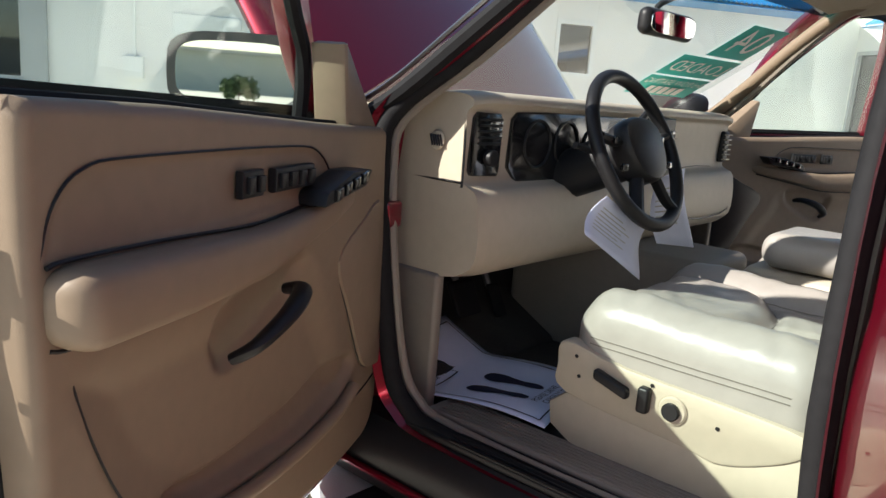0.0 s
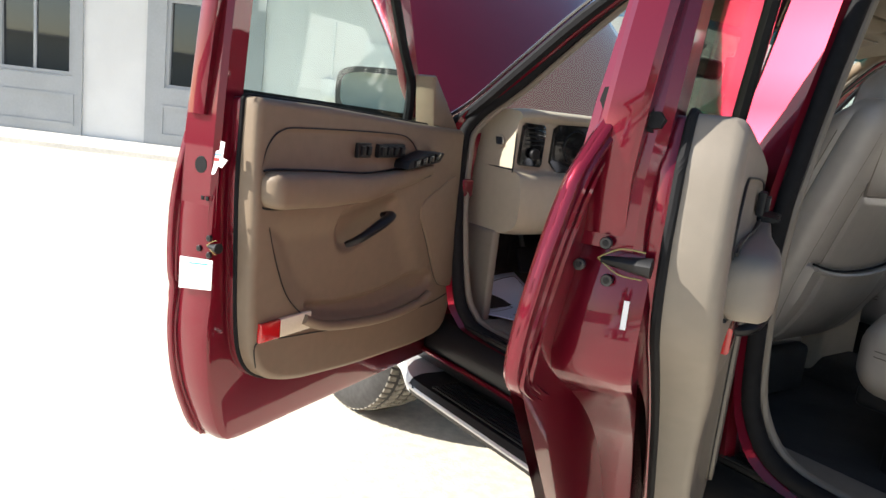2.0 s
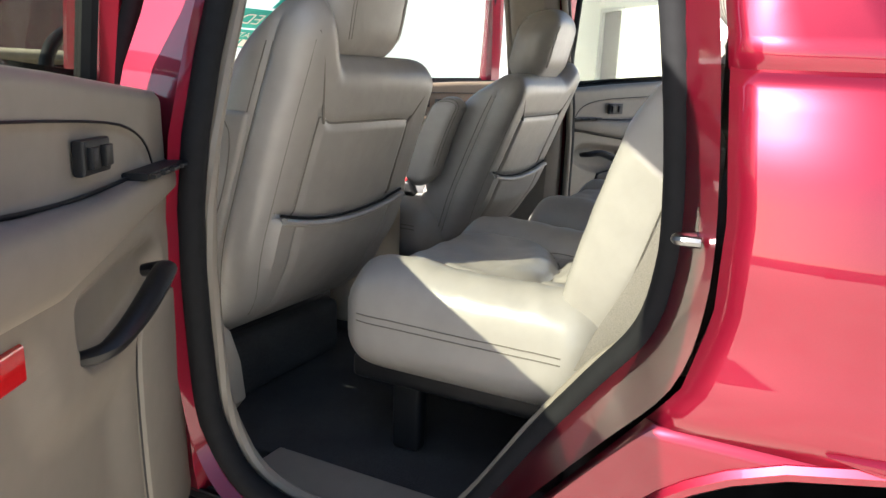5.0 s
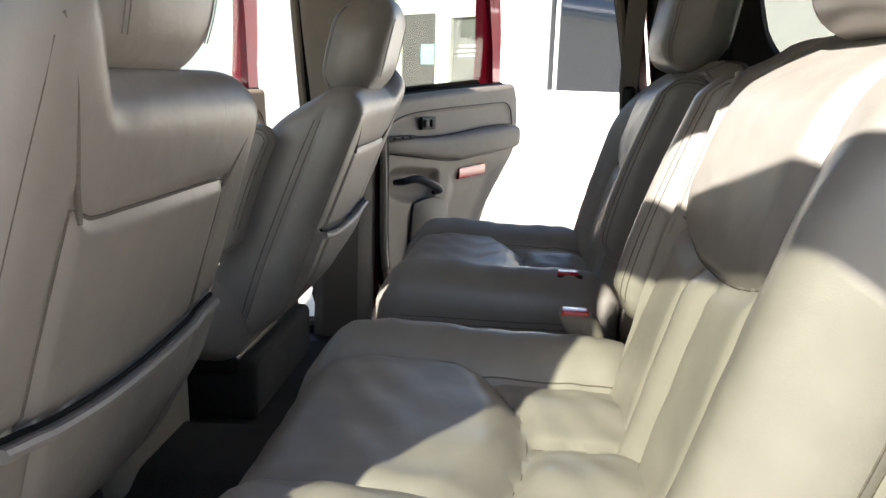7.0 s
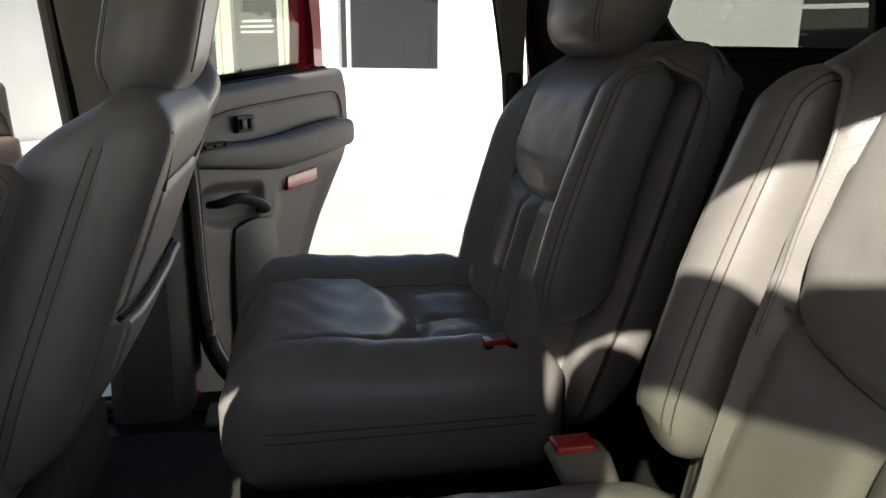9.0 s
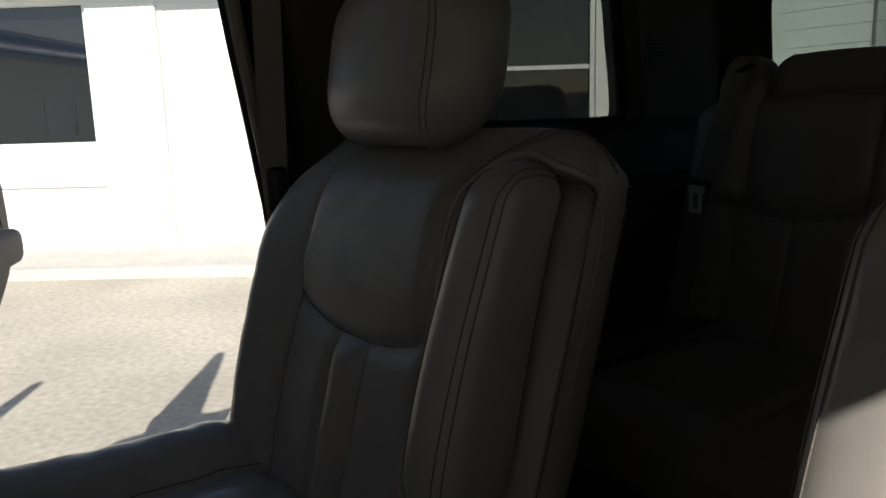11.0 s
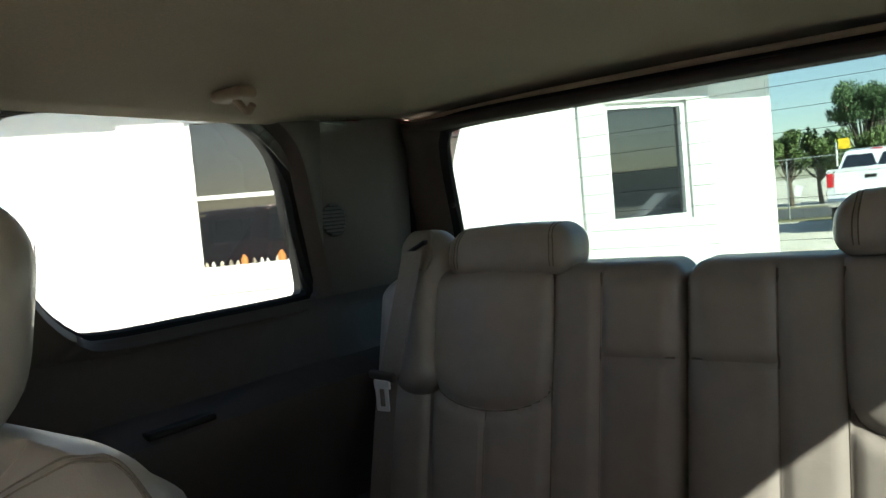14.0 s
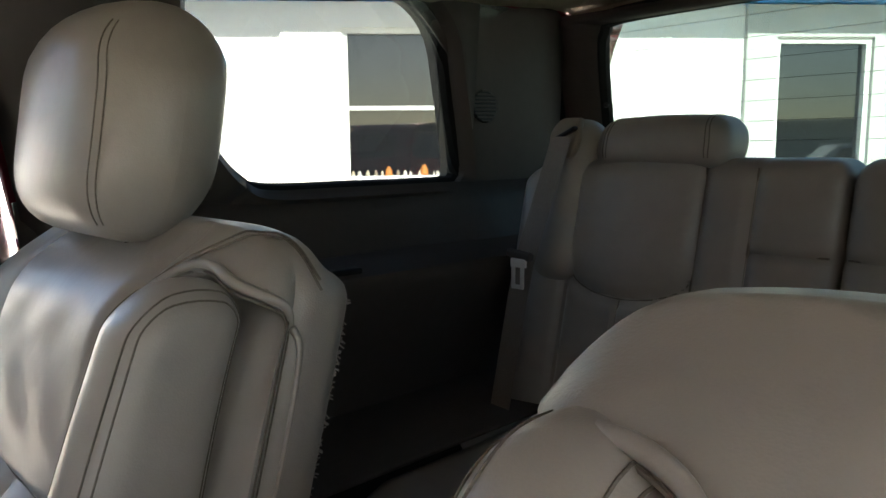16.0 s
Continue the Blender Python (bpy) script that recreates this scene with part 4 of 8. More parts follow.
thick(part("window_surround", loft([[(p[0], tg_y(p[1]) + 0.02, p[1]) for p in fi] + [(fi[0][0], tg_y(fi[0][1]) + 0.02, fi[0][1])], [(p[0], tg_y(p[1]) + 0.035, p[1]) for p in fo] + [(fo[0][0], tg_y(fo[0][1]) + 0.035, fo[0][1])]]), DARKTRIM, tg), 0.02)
part("seal", tube([(p[0], tg_y(p[1]) + 0.015, p[1]) for p in fi], 0.019, 8, True), RUBBER, tg)
# No open gap here: a black tube carries its shade.
part("gate_gap", tube(smooth_line([(0.785, -0.80, 1.28), (0.787, -0.795, 1.474), (0.80, -0.79, 1.60), (0.79, -0.79, 1.66), (0.735, -0.795, 1.695)], 6), 0.011, 8), RUBBER, tg, "dark gap beside the tailgate")
rear_pane = part("rear_glass", prism(fi, 0, 0.004, lambda a, w, z: (a, tg_y(z) - 0.006 - w, z)), LTINT, suv, "lightly tinted rear window")
for k in range(9):
    z = 1.345 + 0.040 * k
    part("defogger_line", tube([(-0.66, tg_y(z), z), (0.66, tg_y(z), z)], 0.00042, 4), BLACK, rear_pane, smooth=False)
part("bump_stop", rbox((0.02, 0.02, 0.03), 0.008, 0.01, at=(0.70, -0.85, 1.52)), BLACK, tg)


# ---- inside quarter trims and end pillars ----
HOLE = [(0.025, 1.365), (0.075, 1.42), (0.105, 1.50), (0.122, 1.60), (0.112, 1.665), (0.07, 1.693), (-0.06, 1.702), (-0.22, 1.70), (-0.325, 1.690), (-0.402, 1.632), (-0.438, 1.52), (-0.470, 1.39), (-0.461, 1.352), (-0.423, 1.344), (-0.2, 1.344), (-0.03, 1.346)]


def side_trim(s):
    x_in = lambda z: 0.80 - 0.10 * max(0.0, z - 1.35)
    h = smooth_line([(-0.16 + (y + 0.16) * (1.06 if y > -0.16 else 1.04), 1.525 + (z - 1.525) * (1.035 if z < 1.525 else 1.09)) for y, z in HOLE], 4, True)
    cy, cz = -0.16, 1.53
    outer = []
    for p in h:
        dy, dz = p[0] - cy, p[1] - cz
        k = min((0.36 if dy > 0 else 0.325) / max(abs(dy), 1e-6), 0.215 / max(abs(dz), 1e-6))
        outer.append((cy + dy * max(k, 1.05), cz + dz * max(k, 1.05)))
    m = [(s * (x_in(p[1]) - 0.012), cy + (p[0] - cy) * 1.03, cz + (p[1] - cz) * 1.04) for p in h]
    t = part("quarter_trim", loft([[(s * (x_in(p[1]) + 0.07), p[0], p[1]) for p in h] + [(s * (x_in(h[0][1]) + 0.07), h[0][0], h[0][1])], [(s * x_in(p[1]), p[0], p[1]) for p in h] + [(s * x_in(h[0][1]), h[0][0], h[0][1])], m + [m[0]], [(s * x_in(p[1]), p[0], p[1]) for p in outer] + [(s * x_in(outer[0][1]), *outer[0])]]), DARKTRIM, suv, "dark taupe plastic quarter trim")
    thick(t, 0.008)
    part("window_gasket", tube([(s * (x_in(p[1]) + 0.03), p[0], p[1]) for p in h], 0.020, 8, True), RUBBER, t)
    # lower side panel with ledge and cup recess
    rows = []
    for z, x in ((0.946, 0.50), (0.949, 0.73), (1.0, 0.73), (1.10, 0.70), (1.175, 0.665), (1.20, 0.67), (1.215, 0.70), (1.225, 0.745), (1.25, 0.765), (1.30, 0.785), (1.345, 0.80)):
        rows.append([(s * (x + (0.05 if y > 0.2 else 0) - (0.02 if y < -0.45 else 0)), y, z) for y in np.linspace(0.36, -0.86, 20)])
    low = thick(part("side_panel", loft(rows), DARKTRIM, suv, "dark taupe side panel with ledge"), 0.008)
    part("cup_recess", rbox((0.06, 0.12, 0.012), 0.005, 0.028, at=(s * 0.702, -0.05, 1.214)), BLACK, low, "dark oval cup recess")
    part("ledge_seam", tube([(s * 0.758, y, 1.245) for y in np.linspace(0.2, -0.5, 8)], 0.003, 5), BLACK, low)
    for y0, y1 in ((-0.90, -0.47),):
        part("inner_panel", box((min(s * 0.73, s * 0.75), y0, 0.60), (max(s * 0.73, s * 0.75), y1, 0.96), 0.004), DARKTRIM, low)
    # C pillar trim
    rows = []
    for z in np.linspace(0.93, 1.74, 16):
        y0 = open_y(min(z, 1.70)) - 0.03
        x = min(body_x(z) - 0.10, 0.82)
        y1 = 0.165 if z > 1.34 else 0.17
        rows.append([(s * (x + 0.03), y0 + 0.005, z), (s * x, y0 - 0.02, z), (s * (x - 0.02), (y0 + y1) / 2, z), (s * (x_in(z) if z > 1.3 else 0.79), y1, z)])
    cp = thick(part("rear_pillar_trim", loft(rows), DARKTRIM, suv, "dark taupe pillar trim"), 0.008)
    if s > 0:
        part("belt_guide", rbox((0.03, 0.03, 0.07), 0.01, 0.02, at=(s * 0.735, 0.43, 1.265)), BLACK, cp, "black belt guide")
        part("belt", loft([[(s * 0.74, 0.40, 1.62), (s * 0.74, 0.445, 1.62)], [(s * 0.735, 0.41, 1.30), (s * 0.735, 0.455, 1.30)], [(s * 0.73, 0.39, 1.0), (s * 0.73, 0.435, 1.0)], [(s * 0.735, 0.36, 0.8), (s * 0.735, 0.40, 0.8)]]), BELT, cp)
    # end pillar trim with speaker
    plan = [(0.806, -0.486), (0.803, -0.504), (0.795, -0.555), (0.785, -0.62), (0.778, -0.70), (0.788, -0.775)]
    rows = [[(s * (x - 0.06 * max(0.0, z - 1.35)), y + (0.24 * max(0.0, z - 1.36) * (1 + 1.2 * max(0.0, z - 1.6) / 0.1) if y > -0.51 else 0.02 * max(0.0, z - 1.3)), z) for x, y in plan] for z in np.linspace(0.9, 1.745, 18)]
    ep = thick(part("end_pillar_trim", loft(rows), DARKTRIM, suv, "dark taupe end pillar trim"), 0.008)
    c, nrm = Vector((s * 0.783, -0.521, 1.503)), Vector((-s * 0.99, 0.12, 0.05)).normalized()
    grille = part("speaker_grille", cylinder(c, nrm, 0.036, 0.008, 28), BLACK, ep, "round slotted speaker grille")
    e1 = nrm.cross(Vector((0, 0, 1))).normalized()
    for k in range(-4, 5):
        w = math.sqrt(max(0.0, 0.033 ** 2 - (k * 0.0078) ** 2))
        p = c + nrm * 0.009 + Vector((0, 0, k * 0.0078))
        part("slat", tube([p - e1 * w, p + e1 * w], 0.0022, 5), DARKTRIM, grille)
    strip = [Vector((s * (0.8035 - 0.06 * (z - 1.35)), -0.508 + 0.20 * (z - 1.36), z)) for z in np.linspace(1.37, 1.62, 7)]
    part("pillar_slot", tube(strip, [0.003, 0.007, 0.009, 0.010, 0.009, 0.007, 0.003], 8), BLACK, ep)


for s in (-1, 1):
    side_trim(s)

# ---- windscreen, front pillars, hood, fenders, wheels ----
ws = []
for k, t in enumerate(np.linspace(0, 1, 9)):
    y, z, hw = 2.52 - 0.80 * t, 1.20 + 0.49 * t, 0.84 - 0.15 * t
    ws.append([(x * hw, y - 0.10 * x * x + 0.06, z) for x in np.linspace(-1, 1, 13)])
screen = part("windscreen", loft(ws[:8]), CLEAR, suv, "clear windscreen")
part("shade_band", loft(ws[7:]), SHADE, suv, "blue-green shade band of the windscreen")
screen.visible_shadow = False
for s in (-1, 1):
    line = smooth_line([(s * 0.905, 2.40, 1.16), (s * 0.885, 2.21, 1.255), (s * 0.845, 2.04, 1.395), (s * 0.79, 1.86, 1.555), (s * 0.75, 1.70, 1.665), (s * 0.735, 1.45, 1.74), (s * 0.73, 1.1, 1.765), (s * 0.73, 0.6, 1.765), (s * 0.725, 0.42, 1.76)], 5)
    part("roof_rail", tube(line, 0.023, 10), RED, suv, "painted roof side rail")
    part("drip_seal", tube([Vector(p) + Vector((s * 0.016, -0.012, 0.006)) for p in line[:34]], 0.019, 8), RUBBER, suv)
    part("bright_edge", tube([Vector(p) + Vector((s * 0.012, 0.012, 0.034)) for p in line[:22]], 0.006, 6), STEEL, suv)
    part("front_pillar_trim", tube([Vector(p) + Vector((-s * 0.045, 0.012, -0.004)) for p in line[:26]], 0.024, 10), TRIM, suv, "tan front pillar trim")
    part("rail_trim", tube([Vector(p) + Vector((-s * 0.03, 0, -0.022)) for p in line[22:]], 0.028, 8), LINER, suv)
hood_rows = []
for t in np.linspace(0, 1, 16):
    l = 1.18 * t
    ang = radians(44 + 9 * t)
    y, z = 2.60 + l * math.cos(radians(46)) , 1.225 + l * math.sin(radians(46)) + 0.05 * math.sin(math.pi * t)
    hw = 0.78 + 0.02 * t - 0.05 * max(0.0, t - 0.85) / 0.15
    hood_rows.append([(x * hw, y + 0.035 * abs(x) ** 4 + 0.03 * x * x, z - 0.03 * abs(x) ** 4 - 0.035 * x * x) for x in np.linspace(-1, 1, 21)])
hood = thick(part("hood", loft(hood_rows), RED, suv, "raised dark red hood"), 0.03, -1)
part("cowl", rbox((1.5, 0.16, 0.03), 0.012, 0.1, lambda p: np.stack([p[:, 0], p[:, 1] - 0.12 * (p[:, 0] / 0.75) ** 2, p[:, 2]], 1), at=(0, 2.66, 1.175)), BLACK, suv)
for s in (-1, 1):
    part("wiper", tube(smooth_line([(s * 0.15, 2.66, 1.21), (s * 0.4, 2.60, 1.225), (s * 0.68, 2.56, 1.22)], 5), 0.008, 6), BLACK, suv)
    rows = []
    for z in np.linspace(0.45, 1.12, 14):
        rows.append([(s * (body_x(z) - 0.02), y, z) for y in ([2.235 + (2.80 - (0.45 if z < 0.86 else 0.0) - 2.235) * t for t in (0, 0.33, 0.66, 1)])])
    fender = part("fender", joined(loft(rows), loft([[(s * (body_x(z) - 0.02), y, z) for y in np.linspace(2.235, 3.55, 10)] for z in np.linspace(0.86, 1.12, 7)]), loft([[(s * (body_x(1.12) - 0.02 - 0.03 * k), y, 1.12 + 0.02 * k) for y in np.linspace(2.235, 3.55, 8)] for k in range(5)])), RED, suv)
    thick(fender, 0.012)
    part("door_post", loft([[(s * (body_x(z) - 0.03), 2.245, z), (s * (body_x(z) - 0.14), 2.225, z)] for z in np.linspace(0.5, 1.2, 8)]), RED, suv, "painted hinge post")
    for z in (0.72, 1.02):
        part("hinge", rbox((0.05, 0.07, 0.06), 0.01, 0.03, at=(s * 0.895, 2.20, z)), RED, suv)
    part("front_housing", joined(box((min(s * 0.5, s * 0.9), 2.36, 0.3), (max(s * 0.5, s * 0.9), 2.40, 0.95), 0.01), box((min(s * 0.5, s * 0.9), 2.4, 0.9), (max(s * 0.5, s * 0.9), 3.3, 0.93), 0.01)), DEEP, suv)
part("engine_bay", rbox((1.3, 0.95, 0.3), 0.05, 0.2, at=(0, 3.1, 0.92)), BLACK, suv)
part("grille_panel", rbox((1.7, 0.12, 0.55), 0.04, 0.2, at=(0, 3.6, 0.85)), RED, suv)


def wheel(at, s):
    """A road wheel with blocks of tread."""
    c = Vector(at)
    prof = [(0.215, 0.115), (0.24, 0.128), (0.30, 0.137), (0.345, 0.132), (0.372, 0.115), (0.379, 0.08), (0.381, 0.0), (0.379, -0.08), (0.372, -0.115), (0.345, -0.132), (0.30, -0.137), (0.24, -0.128), (0.215, -0.115)]
    n = 64
    rows = [[c + Vector((s * w, r * math.cos(2 * math.pi * k / n), r * math.sin(2 * math.pi * k / n))) for r, w in prof] for k in range(n + 1)]
    tyre = part("wheel", loft(rows), TYRE, suv, "dusty all-terrain tyre on a steel rim")
    blocks = []
    for k in range(70):
        for j, (w, wd, off) in enumerate(((-0.096, 0.038, 0), (-0.05, 0.036, 0.4), (0.0, 0.036, 0.1), (0.05, 0.036, 0.6), (0.096, 0.038, 0.3))):
            a = 2 * math.pi * (k + off) / 70
            cs, sn = math.cos(a), math.sin(a)
            lo, hi = 0.372 - (0.012 if abs(w) > 0.09 else 0), 0.3865 - (0.008 if abs(w) > 0.09 else 0)
            da = 0.0125
            b = box((w - wd / 2, -da, lo), (w + wd / 2, da, hi), 0.003)
            skew = 0.25 if j % 2 else -0.25
            blocks.append(moved(b, lambda x, y, z: tuple(c + Vector((s * x, z * cs - (y + skew * (x - w)) * sn, z * sn + (y + skew * (x - w)) * cs)))))
    part("tread", joined(*blocks), DUST, tyre, smooth=False)["kind"] = "stuff"
    rim = [(0.05, 0.10), (0.10, 0.085), (0.17, 0.075), (0.20, 0.10), (0.222, 0.118), (0.222, 0.10), (0.19, 0.02)]
    part("rim", loft([[c + Vector((s * w, r * math.cos(2 * math.pi * k / 40), r * math.sin(2 * math.pi * k / 40))) for r, w in rim] for k in range(41)]), CHROME, tyre, "silver steel rim")
    part("hub_cap", cylinder(c + Vector((s * 0.08, 0, 0)), (s, 0, 0), 0.055, 0.03, 20), CHROME, tyre)


for s in (-1, 1):
    wheel((s * 0.825, -0.01, 0.39), s)
    wheel((s * 0.825, 2.80, 0.39), s)

# running boards
for s in (-1, 1):
    x = lambda y: 0.985 - 0.10 * ss(np.array(y), 2.12, 2.42) - 0.12 * ss(-np.array(y), -0.62, -0.42)
    prof = [(-0.115, -0.01), (-0.09, 0.012), (0.02, 0.016), (0.055, 0.008), (0.07, -0.014), (0.06, -0.042), (0.02, -0.058), (-0.115, -0.058)]
    ys = np.linspace(0.46, 2.38, 40)
    board = part("running_board", loft([[(s * (float(x(y)) + dx), y, 0.372 + dz) for dx, dz in prof] for y in ys], True), BLACK, suv, "black running board with silver end caps")
    for y0, y1 in ((2.16, 2.39), (0.45, 0.56)):
        yy = np.linspace(y0, y1, 10)
        part("end_cap", loft([[(s * (float(x(y)) + dx * 1.04), y, 0.372 + dz * 1.06 + 0.002) for dx, dz in prof] for y in yy], True), SILVER, board, "silver end cap")
    part("outer_rim", tube([(s * (float(x(y)) + 0.062), y, 0.354) for y in np.linspace(0.50, 2.20, 40)], 0.010, 8), SILVER, board, "silver outer rim")
    part("tread_pad", joined(*[box((s * 0.965 - 0.07 + 0.016 * k, 0.72, 0.387), (s * 0.965 - 0.061 + 0.016 * k, 2.05, 0.394), 0.002) for k in range(8)]), RUBBER, board, "ribbed rubber tread")
    for y in (0.95, 1.7):
        part("step_bracket", box((s * 0.88 - 0.05, y - 0.03, 0.33), (s * 0.88 + 0.05, y + 0.03, 0.41), 0.006), BLACK, board)
    part("bright_strip", rbox((0.014, 0.24, 0.006), 0.002, 0.05, at=(s * 1.02, 0.86, 0.386)), CHROME, board)

# ---- doors ----
def door(name, label, s, p0, degrees, spec):
    """A side door swung out by so many degrees: u runs from hinge to latch, w outwards from the inner trim, z up."""
    th = radians(degrees)
    d, o = Vector((s * math.sin(th), -math.cos(th), 0)), Vector((s * math.cos(th), math.sin(th), 0))
    base = Vector((p0[0], p0[1], 0))

    def fn(u, w, z):
        p = base + d * float(u) + o * float(w)
        return (p.x, p.y, float(z))

    def fw(u, w, z):
        """The skin leans inwards above and below the waist."""
        k = float(np.mean(np.interp(z + np.linspace(-0.09, 0.09, 9), (0.38, 0.6, 0.97, 1.24, 1.7), (0.055, 0.018, 0.0, 0.03, 0.19))))
        return fn(u, w - (k + spec.get("taper", 0.0) * (1 - u / 0.95)) * (w > 0.1), z)

    sh = spec["shell"]
    soft = lambda u, z: 0.010 if z > 1.19 else 0.060
    skin = rounded(sh, soft, 4)
    inner = [(u - (spec["shrink"] if u > 0.5 else 0.0), z - (0.01 if z > 1.2 else 0.0)) for u, z in skin]
    root = part("door", joined(prism(skin, 0.184, 0.199, fw, 0.004), relief_panel(skin, lambda u, z: 0.0 * u, lambda u, w, z: fw(u, 0.205 - w, z), spec["centre"], n=200, rings=40, edge=0.006, back=0.012)), RED, suv, label)
    part("door_box", prism(inner, 0.070, 0.190, fw, 0.016), RED, root)
    # narrow flange behind the trim, folded rim of the skin
    out = rounded(spec["trim"], soft, 6)
    cu, cz = 0.45, 0.9
    part("flange", prism([(cu + (u - cu) * 1.004, cz + (z - cz) * (1.02 if z < 1.2 else 0.99)) for u, z in out], spec["depth"] + 0.001, 0.085, fn, 0.008), RED, root)
    for k, w in ((0.985, 0.182), (0.960, 0.181)):
        part("fold", tube(smooth_line([fw(u - (1 - k) * 0.9, w, z) for u, z in spec["edge"]], 4), 0.004, 6), RED, root)
    fr_at = lambda u, w, z: fn(u, w - 0.096 * max(0.0, z - 1.22) - 0.6 * spec.get("taper", 0.0) * (1 - u / 0.95), z)
    cupo = smooth_line(spec["cup"], 4, True)
    inso = smooth_line(spec["insert"], 4, True)
    dish = smooth_line(spec["dish"], 4, True)

    def height(u, z):
        dc, di, dd = poly_dist(u, z, cupo), poly_dist(u, z, inso), poly_dist(u, z, dish)
        w = (0.016 if spec["depth"] < 0.05 else 0.026) * ss(-dc, -0.004, 0.030) + 0.004 * ss(-di, 0, 0.012) + spec["sink"] * ss(-dd, 0, 0.075)
        w -= 0.008 * np.exp(-((z - 1.0) / 0.12) ** 2)
        if "pocket" in spec:
            dp = poly_dist(u, z, smooth_line(spec["pocket"], 4, True))
            w += 0.018 * ss(-dp, -0.002, 0.018)
        return w

    trim = part("door_trim", relief_panel(out, height, fn, spec["centre"], back=spec["depth"], edge=min(0.018, spec["depth"] * 0.7)), spec["mat"], root, "moulded tan door trim")
    rim = out
    part("edge_seal", tube([fn(a, spec["depth"] + 0.002, b) for a, b in rim], 0.006, 8, True), RUBBER, root)
    # upper insert
    ins = smooth_line(spec["insert"], 4, True)
    part("insert_seam", tube([fn(a, -0.002, b) for a, b in ins], 0.0018, 6, True), BLACK, root)
    # armrest, thicker towards the latch
    rows = []
    b0, u_end = spec["arm"][2], spec["arm"][0][0]
    ends = [(u_end - (u_end - b0[0]) * g, (b0[1] + b0[2]) / 2 - k * (b0[2] - b0[1]) / 2, (b0[1] + b0[2]) / 2 + k * (b0[2] - b0[1]) / 2, b0[3] * k) for g, k in ((0.0, 0.10), (0.06, 0.55), (0.18, 0.76), (0.40, 0.92), (0.70, 0.985))]
    for u, z0, z1, dep in ends + spec["arm"][2:]:
        ring = []
        for k in range(16):
            t = 2 * math.pi * k / 16
            cy, cz = math.cos(t), math.sin(t)
            sq = lambda v: math.copysign(abs(v) ** 0.55, v)
            ring.append(fn(u, -dep * 0.5 + sq(cy) * dep * 0.58 + 0.01, (z0 + z1) / 2 + sq(cz) * (z1 - z0) / 2))
        rows.append(ring)
    v, f = loft(rows, True)
    f.append(tuple(range(16)))
    f.append(tuple(range(len(v) - 16, len(v))))
    arm = part("armrest", (v, f), spec["mat"], root, "padded armrest")
    part("armrest_seam", tube(smooth_line([fn(u, -0.007, z0 - 0.003) for u, z0, z1, dep in spec["arm"][1:-1]], 4), 0.0026, 6), BLACK, root)
    part("armrest_seam", tube(smooth_line([fn(u, -0.007, z1 + 0.003) for u, z0, z1, dep in spec["arm"][1:-2]], 4), 0.0026, 6), BLACK, root)
    if "pod" in spec:
        pod = part("window_switch_pod", prism(rounded(spec["pod"], 0.008, 3), -0.052, 0.0, fn, 0.004), BLACK, root, "sloping black window switch pod")
        for k in range(4):
            u = 0.445 - 0.036 * k
            part("rocker_switch", prism([(u, 1.100 + 0.0062 * k), (u - 0.022, 1.104 + 0.0062 * k), (u - 0.022, 1.122 + 0.0062 * k), (u, 1.118 + 0.0062 * k)], -0.060, -0.050, fn, 0.002), SCREENM, pod)
    # broad painted upright of the window frame on the latch side
    part("frame_post", loft([[fr_at(u, w0 + 0.012, z), fr_at(u - 0.010, w0, z), fr_at(u - wd, w0, z), fr_at(u - wd, w1, z), fr_at(u - 0.010, w1, z), fr_at(u, w1 - 0.012, z)] for z, u, wd, w0, w1 in spec["post"]], True), RED, root)
    # pull handle in its cup
    part("pull_handle", tube(smooth_line([fn(a, w, b) for a, w, b in spec["pull"]], 6), [0.012 + 0.005 * math.sin(math.pi * k / 30) for k in range(6 * (len(spec["pull"]) - 1) + 1)], 12, False, 0.75), BLACK, root, "black pull handle")
    for k, sw in enumerate(spec["switches"]):
        u0, u1, z0, z1, w = sw
        sp = part("switch_plate", prism([(u0, z0), (u1, z0), (u1, z1), (u0, z1)], -0.014 - w, 0.0, fn, 0.004), BLACK, root, "black switch plate")
        nb = max(1, int(round((u1 - u0) / 0.035)))
        for j in range(nb):
            ua = u0 + (u1 - u0) * (j + 0.22) / nb
            ub = u0 + (u1 - u0) * (j + 0.78) / nb
            part("rocker_switch", prism([(ua, z0 + 0.2 * (z1 - z0)), (ub, z0 + 0.2 * (z1 - z0)), (ub, z1 - 0.2 * (z1 - z0)), (ua, z1 - 0.2 * (z1 - z0))], -0.021 - w, -0.013 - w, fn, 0.002), BLACK, sp)
    if "pocket" in spec:
        lip = smooth_line([fn(a, -0.012, b) for a, b in spec["lip"]], 6)
        part("pocket_lip", tube(lip, 0.013, 10), spec["mat"], root)
        part("lower_seam", tube(smooth_line([fn(a, -0.001, b) for a, b in spec["lowseam"]], 6), 0.0018, 6), BLACK, root)
        rowsb = []
        for a, b in spec["bulge"]:
            rowsb.append(fn(a, -0.004, b))
        part("lower_seam", tube(smooth_line(rowsb, 6), 0.0016, 6), BLACK, root)
    sp = smooth_line([(u * 1.12 + 0.20, z - 0.02) if s > 0 and spec is REAR else (u, z) for u, z in spec["speaker"]], 4, True)
    part("speaker_panel", prism(sp, -0.012, 0.01, fn, 0.004), spec["mat"] if s < 0 else BLACK, root, "speaker cover")
    part("speaker_seam", tube([fn(a, -0.004, b) for a, b in sp], 0.0016, 6, True), BLACK, root)
